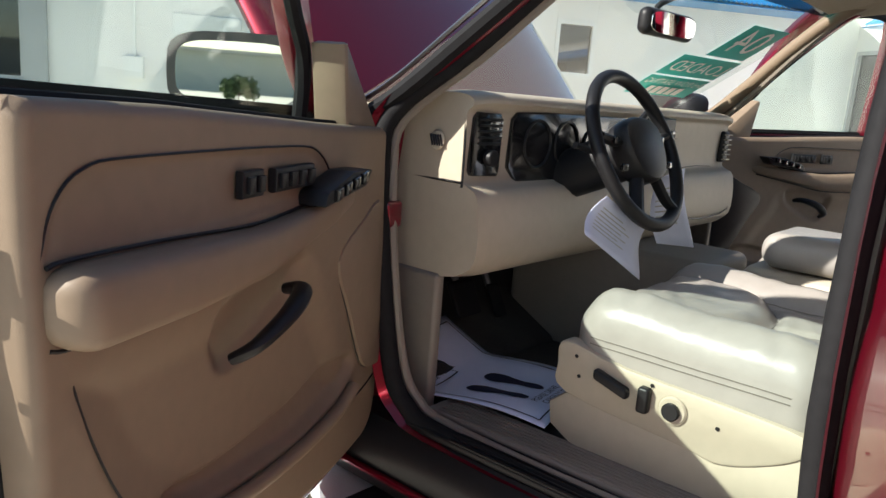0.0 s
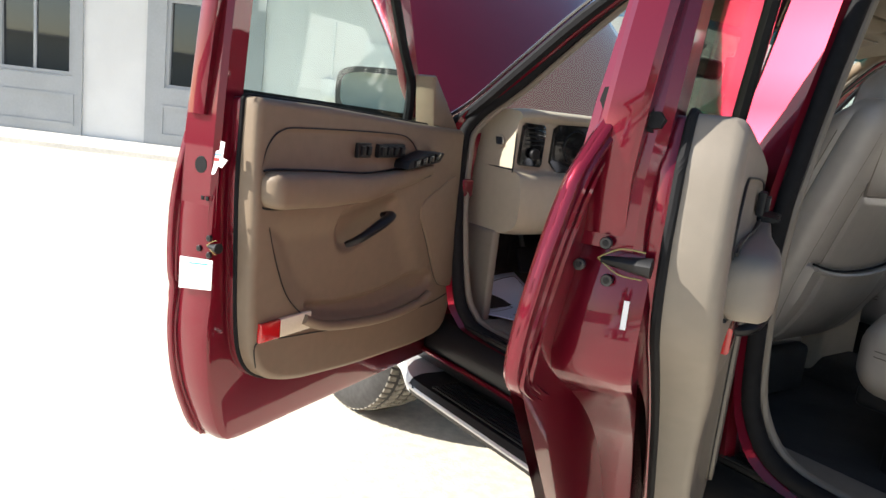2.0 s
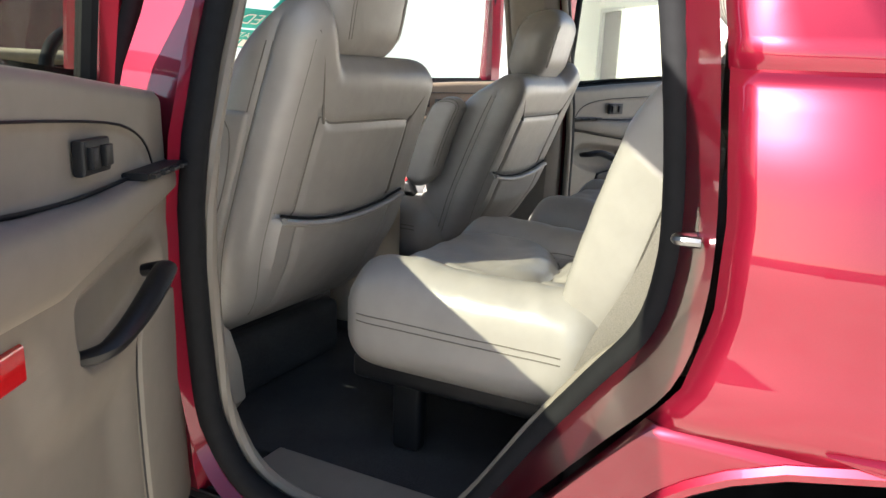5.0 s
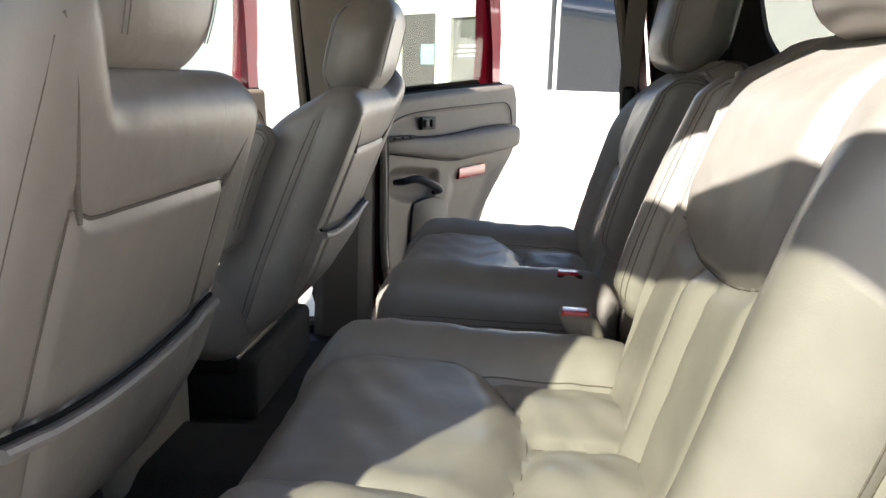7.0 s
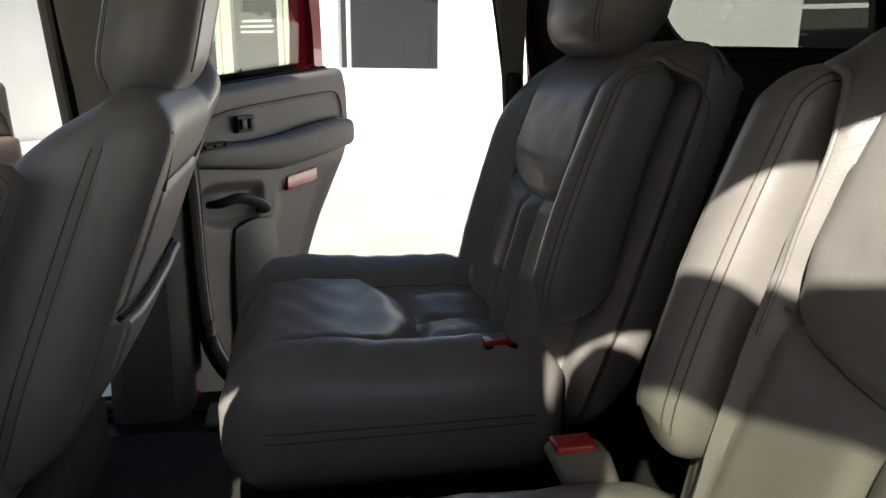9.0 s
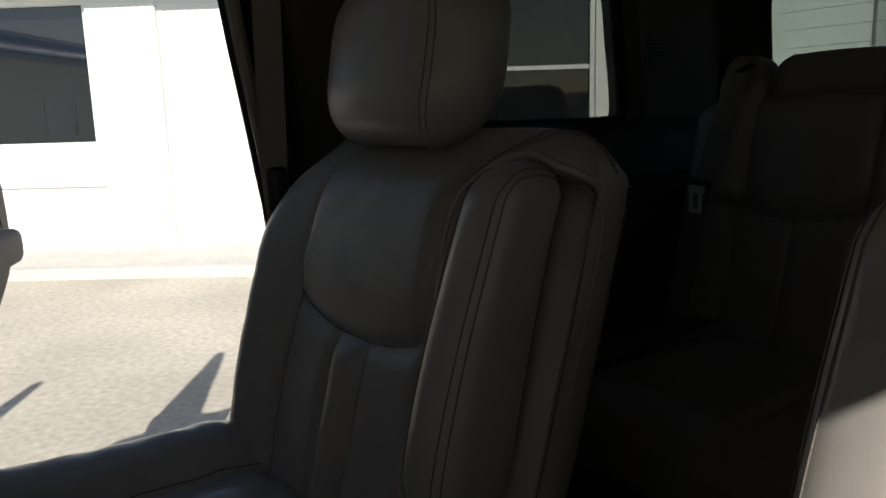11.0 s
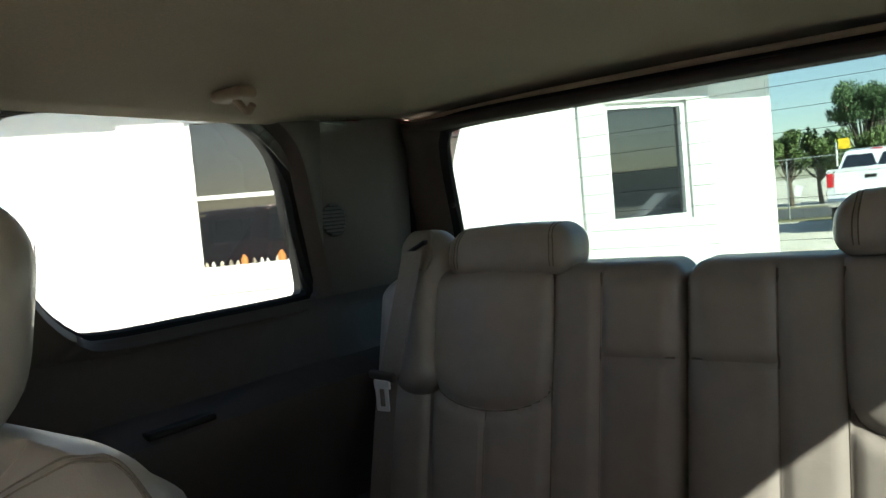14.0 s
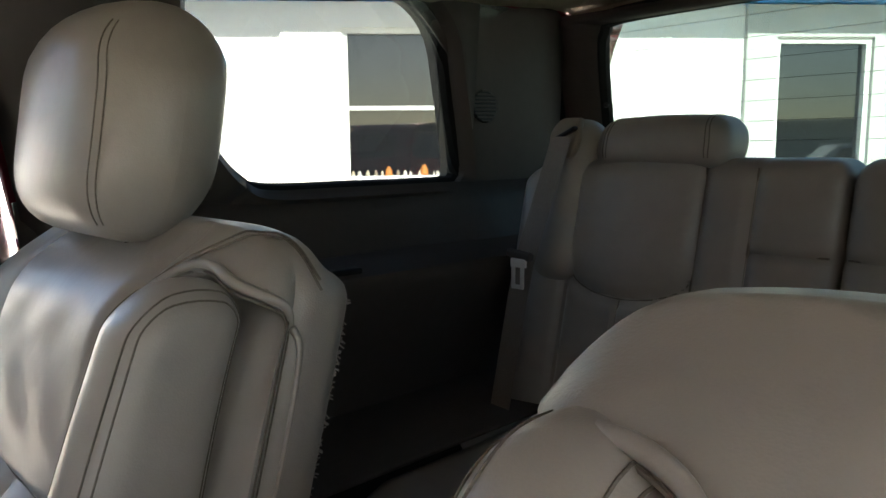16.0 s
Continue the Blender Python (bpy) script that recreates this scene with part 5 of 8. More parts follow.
    for (u0, u1, z0, z1, slope, m) in spec["lamps"]:
        part("door_lamp", prism([(u0, z0 + slope * u0), (u1, z0 + slope * u1), (u1, z1 + slope * u1), (u0, z1 + slope * u0)], -0.012, 0.004, fn, 0.004), m, root, "red lens" if m == REDLENS else "clear lens")
    # glass and frame
    wi = spec["window"]
    pane = part("window_glass", prism(wi, 0.118, 0.122, lambda u, w, z: fn(u, w - 0.16 * max(0.0, z - 1.22) * 0.6 - 0.6 * spec.get("taper", 0.0) * (1 - u / 0.95), z)), spec["glass"], root, "window glass")
    fr = lambda pts, w: [fn(u, w - 0.16 * max(0.0, z - 1.22) * 0.6 - 0.6 * spec.get("taper", 0.0) * (1 - u / 0.95), z) for u, z in pts]
    # flat-sided frame bar with rounded rims, its feet inside the door
    ln = np.array(smooth_line(spec["frame"], 6))
    tg = np.gradient(ln, axis=0)
    tg /= np.linalg.norm(tg, axis=1, keepdims=True)
    hb = spec.get("bar", 0.030)
    sect = [(-hb, 0.120), (-hb * 0.8, 0.112), (hb * 0.8, 0.112), (hb, 0.120), (hb, 0.152), (hb * 0.8, 0.160), (-hb * 0.8, 0.160), (-hb, 0.152)]
    part("window_frame", loft([[fr([(u - e * g * tv, z + e * g * tu)], w)[0] for g in (min(1.0, 0.6 + 1.6 * max(0.0, z - 1.22)),) for e, w in sect] for (u, z), (tu, tv) in zip(ln, tg)], True), RED, root)
    part("window_seal", tube(smooth_line(fr(spec["frame_in"], 0.118), 5), 0.015, 8), RUBBER, root)
    part("belt_seal", tube(fr([wi[0], wi[1]], 0.105), 0.010, 6), RUBBER, root)
    # outside handle and belt strip
    hu, hz = spec["handle"]
    cup = part("outer_handle", tube(smooth_line([fw(hu + 0.075, 0.200, hz + 0.012), fw(hu + 0.065, 0.218, hz + 0.008), fw(hu, 0.226, hz), fw(hu - 0.07, 0.220, hz - 0.004), fw(hu - 0.085, 0.200, hz - 0.006)], 6), 0.013, 10, False, 1.5), RED, root, "painted outside handle")
    part("handle_cup", prism([(hu + 0.07 * math.cos(q), hz + 0.032 * math.sin(q)) for q in np.linspace(0, 2 * math.pi, 25)[:-1]], 0.200, 0.2075, fw, 0.002), RED, cup)
    part("belt_strip", tube([fw(u, 0.206, z + 0.006) for u, z in spec["shell"][:3]], 0.010, 6, False, 1.6), RUBBER, root)
    # latch with bolts, on the recessed end face
    ul, wl, zl = spec["latch"]
    for k in range(2):
        part("latch_jaw", tube(smooth_line([fn(ul + 0.004, wl + 0.004, zl + 0.002), fn(ul + 0.006, wl - 0.02, zl + (0.016 if k else -0.012)), fn(ul + 0.004, wl - spec["slot"] * 0.85, zl + (0.016 if k else -0.014))], 4), 0.0009, 6), JAW, root, "yellowed plastic jaw")
    part("latch_slot", tube([fn(ul + 0.001, wl, zl), fn(ul + 0.002, wl - 0.5 * spec["slot"], zl), fn(ul + 0.002, wl - spec["slot"], zl)], [0.005, 0.009, 0.013], 10, False, 0.9), BLACK, root)
    for dw, dz in spec["bolts"]:
        b0 = part("bolt", cylinder(fn(ul - 0.004, wl + dw, zl + dz), d, 0.0068, 0.008, 14), BOLT, root)
        part("socket", cylinder(fn(ul + 0.0038, wl + dw, zl + dz), d, 0.0036, 0.0012, 10), BLACK, b0)
    return root, fn


FRONT = dict(
    shell=[(-0.02, 1.21), (0.3, 1.222), (1.02, 1.245), (1.045, 1.14), (1.06, 1.02), (1.062, 0.84), (1.05, 0.815), (1.062, 0.72), (1.05, 0.58), (1.0, 0.43), (0.9, 0.425), (0.0, 0.425), (-0.03, 0.6)],
    step=[(0.97, 1.24), (1.045, 1.24), (1.055, 1.1), (1.072, 1.02), (1.072, 0.86), (1.045, 0.80), (1.045, 0.62), (1.02, 0.52), (0.95, 0.5)],
    trim=[(0.06, 1.205), (0.35, 1.218), (0.8, 1.243), (1.035, 1.25), (1.04, 1.05), (1.022, 0.75), (1.005, 0.655), (0.955, 0.595), (0.85, 0.565), (0.6, 0.54), (0.25, 0.525), (0.07, 0.53), (0.03, 0.62), (0.075, 0.9)],
    insert=[(0.90, 1.088), (0.982, 1.090), (0.984, 1.115), (0.968, 1.155), (0.93, 1.183), (0.85, 1.19), (0.5, 1.186), (0.40, 1.172), (0.345, 1.125), (0.36, 1.108), (0.6, 1.09)],
    arm=[(0.99, 1.03, 1.075, 0.02), (0.985, 1.018, 1.092, 0.052), (0.95, 1.012, 1.095, 0.062), (0.8, 1.008, 1.09, 0.06), (0.62, 1.01, 1.08, 0.05), (0.5, 1.03, 1.085, 0.045), (0.38, 1.05, 1.095, 0.04), (0.27, 1.07, 1.10, 0.025), (0.24, 1.08, 1.095, 0.01)],
    cup=[(0.69, 0.99), (0.50, 1.02), (0.43, 1.0), (0.47, 0.93), (0.60, 0.87), (0.68, 0.885)],
    pull=[(0.655, 0.0, 0.895), (0.64, -0.03, 0.915), (0.59, -0.048, 0.945), (0.54, -0.045, 0.962), (0.505, -0.03, 0.968), (0.50, 0.0, 0.962)],
    switches=[(0.60, 0.655, 1.122, 1.16, 0.0), (0.44, 0.565, 1.122, 1.158, 0.0)], pod=[(0.475, 1.092), (0.30, 1.112), (0.275, 1.140), (0.36, 1.142), (0.465, 1.116)], centre=(0.55, 0.92),
    post=[(0.96, 1.050, 0.05, 0.072, 0.188), (1.10, 1.047, 0.05, 0.072, 0.187), (1.22, 1.038, 0.06, 0.075, 0.185), (1.36, 1.032, 0.06, 0.086, 0.178), (1.52, 1.024, 0.06, 0.098, 0.170), (1.68, 1.010, 0.06, 0.108, 0.163), (1.79, 0.985, 0.06, 0.112, 0.160)],
    pocket=[(0.80, 0.765), (0.74, 0.715), (0.5, 0.676), (0.32, 0.678), (0.20, 0.71), (0.19, 0.755), (0.28, 0.772), (0.45, 0.745), (0.65, 0.745)],
    lip=[(0.82, 0.73), (0.72, 0.692), (0.5, 0.664), (0.3, 0.666), (0.21, 0.69)],
    lowseam=[(0.965, 0.64), (0.965, 0.70), (0.85, 0.69), (0.5, 0.655), (0.2, 0.65), (0.07, 0.665)],
    bulge=[(0.96, 0.99), (0.93, 0.90), (0.88, 0.80), (0.81, 0.735), (0.74, 0.70)],
    speaker=[(0.31, 0.97), (0.20, 1.03), (0.10, 1.05), (0.08, 0.85), (0.06, 0.71), (0.11, 0.70), (0.17, 0.73), (0.25, 0.86)],
    lamps=[(0.90, 0.965, 0.70, 0.745, 0.0, REDLENS), (0.79, 0.90, 0.70, 0.745, 0.0, CLEARLENS)],
    window=[(0.10, 1.20), (1.02, 1.235), (0.985, 1.70), (0.60, 1.69), (0.44, 1.60), (0.31, 1.44), (0.26, 1.36)],
    frame=[(1.035, 1.20), (1.02, 1.45), (0.99, 1.68), (0.93, 1.745), (0.75, 1.745), (0.58, 1.70), (0.43, 1.60), (0.29, 1.42), (0.22, 1.32), (0.10, 1.21)],
    frame_in=[(1.0, 1.22), (0.985, 1.45), (0.96, 1.65), (0.90, 1.69), (0.75, 1.69), (0.60, 1.66), (0.46, 1.58), (0.32, 1.42), (0.25, 1.33), (0.235, 1.22)],
    dish=[(0.965, 0.985), (0.94, 0.90), (0.89, 0.80), (0.82, 0.735), (0.74, 0.695), (0.5, 0.665), (0.24, 0.68), (0.27, 0.80), (0.35, 0.92), (0.42, 1.01), (0.7, 0.99)], slot=0.03, depth=0.045, handle=(0.90, 1.06), sink=0.016, shrink=0.010,
    edge=[(1.02, 1.24), (1.045, 1.14), (1.06, 1.02), (1.062, 0.84), (1.05, 0.815), (1.062, 0.72), (1.05, 0.58), (1.0, 0.44)],
    latch=(1.053, 0.072, 0.922), bolts=[(0.002, 0.017), (0.030, -0.010), (0.000, -0.020)], mat=TRIM, glass=CLEAR)
REAR = dict(
    shell=[(-0.03, 1.235), (0.4, 1.265), (0.86, 1.295), (0.915, 1.22), (0.945, 1.08), (0.952, 1.0), (0.93, 0.972), (0.87, 0.94), (0.80, 0.89), (0.735, 0.82), (0.685, 0.72), (0.655, 0.60), (0.63, 0.45), (0.60, 0.43), (0.0, 0.425), (-0.04, 0.6)],
    step=[(0.82, 1.29), (0.905, 1.26), (0.935, 1.21), (0.955, 1.09), (0.965, 1.01), (0.88, 0.955), (0.79, 0.90), (0.72, 0.82), (0.655, 0.66), (0.56, 0.58), (0.5, 0.62)],
    trim=[(0.0, 1.235), (0.3, 1.262), (0.635, 1.283), (0.86, 1.298), (0.885, 1.24), (0.892, 1.145), (0.87, 1.05), (0.785, 0.975), (0.69, 0.872), (0.60, 0.74), (0.52, 0.625), (0.44, 0.56), (0.30, 0.515), (0.10, 0.485), (-0.02, 0.515), (-0.03, 0.7), (-0.005, 1.0)],
    insert=[(0.74, 1.142), (0.798, 1.144), (0.802, 1.165), (0.79, 1.203), (0.76, 1.226), (0.68, 1.229), (0.26, 1.208), (0.12, 1.185), (0.07, 1.145), (0.10, 1.13), (0.35, 1.127)],
    arm=[(0.805, 1.095, 1.13, 0.02), (0.80, 1.075, 1.146, 0.05), (0.76, 1.068, 1.15, 0.062), (0.6, 1.055, 1.145, 0.06), (0.42, 1.045, 1.13, 0.052), (0.28, 1.06, 1.125, 0.042), (0.12, 1.082, 1.13, 0.035), (0.02, 1.095, 1.125, 0.028), (-0.01, 1.10, 1.12, 0.012)],
    cup=[(0.335, 1.01), (0.26, 1.03), (0.10, 1.04), (0.06, 0.98), (0.14, 0.93), (0.30, 0.92)],
    pull=[(0.32, 0.0, 0.945), (0.305, -0.03, 0.955), (0.25, -0.045, 0.98), (0.17, -0.045, 1.005), (0.12, -0.03, 1.0), (0.115, 0.0, 0.995)],
    switches=[(0.23, 0.300, 1.15, 1.190, 0.0), (0.02, 0.17, 1.128, 1.138, 0.02)], centre=(0.38, 0.98),
    post=[(1.14, 0.858, 0.05, 0.088, 0.180), (1.22, 0.856, 0.06, 0.088, 0.180), (1.30, 0.850, 0.07, 0.090, 0.178), (1.41, 0.834, 0.07, 0.096, 0.174), (1.53, 0.800, 0.07, 0.102, 0.169), (1.66, 0.765, 0.07, 0.108, 0.163), (1.78, 0.735, 0.07, 0.112, 0.160)],
    speaker=[(0.165, 0.90), (0.12, 0.945), (0.02, 0.945), (-0.01, 0.9), (-0.015, 0.6), (0.05, 0.575), (0.13, 0.58), (0.16, 0.7)],
    lamps=[(0.448, 0.612, 0.96, 0.998, 0.035, REDLENS)],
    window=[(0.0, 1.225), (0.86, 1.285), (0.80, 1.45), (0.70, 1.68), (0.03, 1.72)],
    frame=[(0.835, 1.16), (0.845, 1.25), (0.825, 1.40), (0.77, 1.56), (0.73, 1.68), (0.65, 1.74), (0.35, 1.75), (0.08, 1.74), (0.035, 1.68), (0.03, 1.45), (0.03, 1.22)],
    frame_in=[(0.845, 1.27), (0.805, 1.40), (0.74, 1.56), (0.70, 1.65), (0.62, 1.70), (0.35, 1.71), (0.12, 1.70), (0.085, 1.65), (0.08, 1.45), (0.08, 1.24)],
    dish=[(0.75, 1.03), (0.70, 0.93), (0.62, 0.80), (0.54, 0.68), (0.44, 0.61), (0.25, 0.57), (0.17, 0.60), (0.17, 0.80), (0.20, 0.90), (0.36, 0.92), (0.42, 1.02)], bar=0.045, taper=0.072, slot=0.055, depth=0.06, handle=(0.77, 1.09), sink=0.014, shrink=0.085,
    edge=[(0.86, 1.28), (0.915, 1.22), (0.945, 1.08), (0.952, 1.0), (0.93, 0.972), (0.87, 0.94), (0.80, 0.89), (0.735, 0.82), (0.685, 0.72), (0.655, 0.60), (0.63, 0.46)],
    latch=(0.868, 0.126, 1.128), bolts=[(-0.002, 0.019), (0.024, -0.010), (-0.009, -0.022)], mat=TRIMG, glass=TINT)

for spec, cut in ((FRONT, 0.032), (REAR, 0.035)):
    spec["trim"] = [(u - (cut if u > 0.5 else 0.0), z) for u, z in spec["trim"]]
    for k in ("window", "frame", "frame_in"):
        spec[k] = [(u, up(z)) for u, z in spec[k]]
fl, fnl = door("front_door", "open dark red front door with tan trim", -1, (-0.87, 2.197), 64.8, FRONT)
rl, fnr = door("rear_door", "open dark red rear door with grey-tan trim", -1, (-0.93, 1.12), 61, REAR)
fr_, fnfr = door("front_door", "open dark red front door with tan trim", 1, (0.87, 2.197), 60, FRONT)
rr_, fnrr = door("rear_door", "open dark red rear door with tan trim", 1, (0.93, 1.12), 60, REAR)

# outside mirrors
for s, fn in ((-1, fnl), (1, fnfr)):
    door_root = fl if s < 0 else fr_
    rows = []
    for u, k in ((0.0, 0.55), (0.02, 0.85), (0.06, 1.0), (0.10, 1.02), (0.115, 1.0)):
        ring = []
        for j in range(24):
            t = 2 * math.pi * j / 24
            sq = lambda v: math.copysign(abs(v) ** 0.5, v)
            ring.append(fn(u, 0.325 + 0.172 * k * sq(math.cos(t)), 1.292 + 0.083 * k * sq(math.sin(t))))
        rows.append(ring)
    v, f = loft(rows, True)
    f.append(tuple(range(24)))
    f.append(tuple(range(len(v) - 24, len(v))))
    mir = part("side_mirror", (v, f), BLACK, door_root, "black door mirror")
    face = [(0.325 + 0.146 * math.copysign(abs(math.cos(2 * math.pi * j / 32)) ** 0.5, math.cos(2 * math.pi * j / 32)), 1.292 + 0.064 * math.copysign(abs(math.sin(2 * math.pi * j / 32)) ** 0.5, math.sin(2 * math.pi * j / 32))) for j in range(32)]
    part("mirror_face", prism(face, 0.1165, 0.120, lambda a, w, b: fn(w, a, b)), MIRROR, mir, "silvered mirror", smooth=False)
    part("mirror_arm", tube(smooth_line([fn(0.13, 0.13, 1.235), fn(0.10, 0.20, 1.225), fn(0.06, 0.28, 1.235)], 5), 0.024, 10), BLACK, mir)
    part("sail_cover", prism([(0.07, 1.20), (0.235, 1.208), (0.262, 1.355), (0.245, 1.36)], 0.02, 0.09, fn, 0.01), TRIM, door_root, "tan mirror corner cover")

# papers and plates on the latch edges
lab = part("safety_label", prism([(0.058, 0.826), (0.158, 0.812), (0.158, 0.884), (0.058, 0.893)], 0, 0.0015, lambda a, w, b: fnl(1.0545 + w, a, b)), WHITEP, fl, "white printed label", smooth=False)
for k in range(6):
    part("print_line", prism([(0.07, 0.883 - 0.010 * k), (0.128 + 0.008 * (k % 3), 0.876 - 0.010 * k), (0.128 + 0.008 * (k % 3), 0.873 - 0.010 * k), (0.07, 0.880 - 0.010 * k)], 0, 0.0006, lambda a, w, b: fnl(1.0561 + w, a, b)), TEAL if k == 0 else GREYW, lab, smooth=False)
SK = lambda a, b: (0.085 + (a - 0.080) * 0.60, 1.112 + (b - 1.125) * 0.60)
tx = [(0.055, 1.185), (0.075, 1.187), (0.075, 1.155), (0.098, 1.148), (0.125, 1.145), (0.127, 1.115), (0.105, 1.092), (0.095, 1.065), (0.082, 1.07), (0.07, 1.10), (0.052, 1.095), (0.03, 1.125), (0.055, 1.13)]
stk = part("state_sticker", prism([SK(a, b) for a, b in tx], 0, 0.0012, lambda a, w, b: fnl(1.0535 - 0.13 * (b - 1.02) + w, a - 0.012, b)), WHITEP, fl, "white state-shaped dealer sticker", smooth=False)
part("sticker_bar", prism([SK(a, b) for a, b in ((0.07, 1.128), (0.118, 1.124), (0.118, 1.112), (0.07, 1.116))], 0, 0.0006, lambda a, w, b: fnl(1.0548 - 0.13 * (b - 1.02) + w, a - 0.012, b)), REDLENS, stk, smooth=False)
part("sticker_bar", prism([SK(a, b) for a, b in ((0.06, 1.142), (0.11, 1.139), (0.11, 1.134), (0.06, 1.137))], 0, 0.0006, lambda a, w, b: fnl(1.0548 - 0.13 * (b - 1.02) + w, a - 0.012, b)), BLUE, stk, smooth=False)
part("plug", cylinder(fnl(1.040, 0.116, 1.093), Vector(fnl(1, 0, 0)) - Vector(fnl(0, 0, 0)), 0.02, 0.008, 16), RUBBER, fl, "round rubber plug")
for a in (0.083, 0.097):
    part("plug", prism([(a - 0.0045, 1.020), (a + 0.0045, 1.020), (a + 0.0045, 1.029), (a - 0.0045, 1.029)], 0, 0.003, lambda q, w, b: fnl(1.054 + w, q, b), 0.001), RUBBER, fl, "small square plug")
part("tag", prism([(0.088, 1.055), (0.094, 1.055), (0.094, 1.088), (0.088, 1.088)], 0, 0.0015, lambda a, w, b: fnr(0.870 + w, a, b)), WHITEP, rl, "small white tag", smooth=False)


# ---- seats ----
def seams(fn, at, lines, parent, r=0.0012, m=SEAM, name="seam"):
    """Threads laid on a padded face; lines hold points in the pad's own box."""
    for ln in lines:
        part(name, tube(fn(np.array(ln, float)) + np.array(at), r, 5), m, parent)


def on_pad(p, size, r):
    """Drops a point onto the face of a box with rounded edges."""
    half = np.array(size) / 2 - r
    core = np.clip(np.array(p, float), -half, half)
    d = np.array(p, float) - core
    return tuple(core + d * (r + 0.0006) / max(1e-9, float(np.linalg.norm(d))))


def strung(points, n):
    """Even steps along a broken line."""
    out = []
    for a, b in zip(points, points[1:]):
        out += [tuple(np.array(a) + (np.array(b) - np.array(a)) * k / n) for k in range(n)]
    return out + [tuple(points[-1])]


def folded_armrest(t, s, x, y_front, top, bottom, lean, mat):
    """A paddle-shaped armrest folded up, with a twin-stitched arch round its inboard face; y_front: its front at the top."""
    aw, ad, ah, r = 0.076, 0.112, top - bottom, 0.034
    at = np.array((x, y_front - ad / 2 + ah * math.tan(lean) * 0.5, (top + bottom) / 2))

    def ar(p):
        q = p.copy()
        c, e = p[:, 2] / (ah / 2), p[:, 1] / (ad / 2)
        q[:, 1] *= 1 - 0.16 * ss(c, -0.6, 1.0) - 0.10 * ss(-c, 0.6, 1.0)
        q[:, 1] += 0.010 * (1 - c * c)
        q[:, 0] *= 1 - 0.06 * c * c
        q[:, 2] -= 0.016 * e * e * ss(c, 0.75, 1.0) - 0.030 * e * e * ss(-c, 0.65, 1.0)
        q[:, 2] += 0.004 * e * ss(c, 0.5, 1.0)
        q[:, 1] -= q[:, 2] * math.tan(lean)
        return q

    part("armrest", rbox((aw, ad, ah), r, 0.009, ar, at=at), mat, t, "armrest folded up beside the backrest")
    for side, th in ((a, radians(b)) for a in (-s, s) for b in (38, 54)):
        fx, fy, fz = side * (aw / 2 - r + r * math.cos(th)), ad / 2 - r, ah / 2 - r
        d = r * math.sin(th) + 0.0005
        ln = [(fx, fy + d, z) for z in np.linspace(-0.86 * ah / 2, fz, 16)]
        ln += [(fx, fy + d * math.cos(f), fz + d * math.sin(f)) for f in np.linspace(0.2, math.pi / 2, 6)]
        ln += [(fx, y, fz + d) for y in np.linspace(fy - 0.01, -fy, 4)]
        ln += [(fx, -fy - d * math.sin(f), fz + d * math.cos(f)) for f in np.linspace(0.2, math.pi / 2, 6)]
        ln += [(fx, -fy - d, z) for z in np.linspace(fz - 0.01, -0.5 * ah / 2, 8)]
        seams(ar, at, [ln], t, 0.0008, STITCH, "stitching")


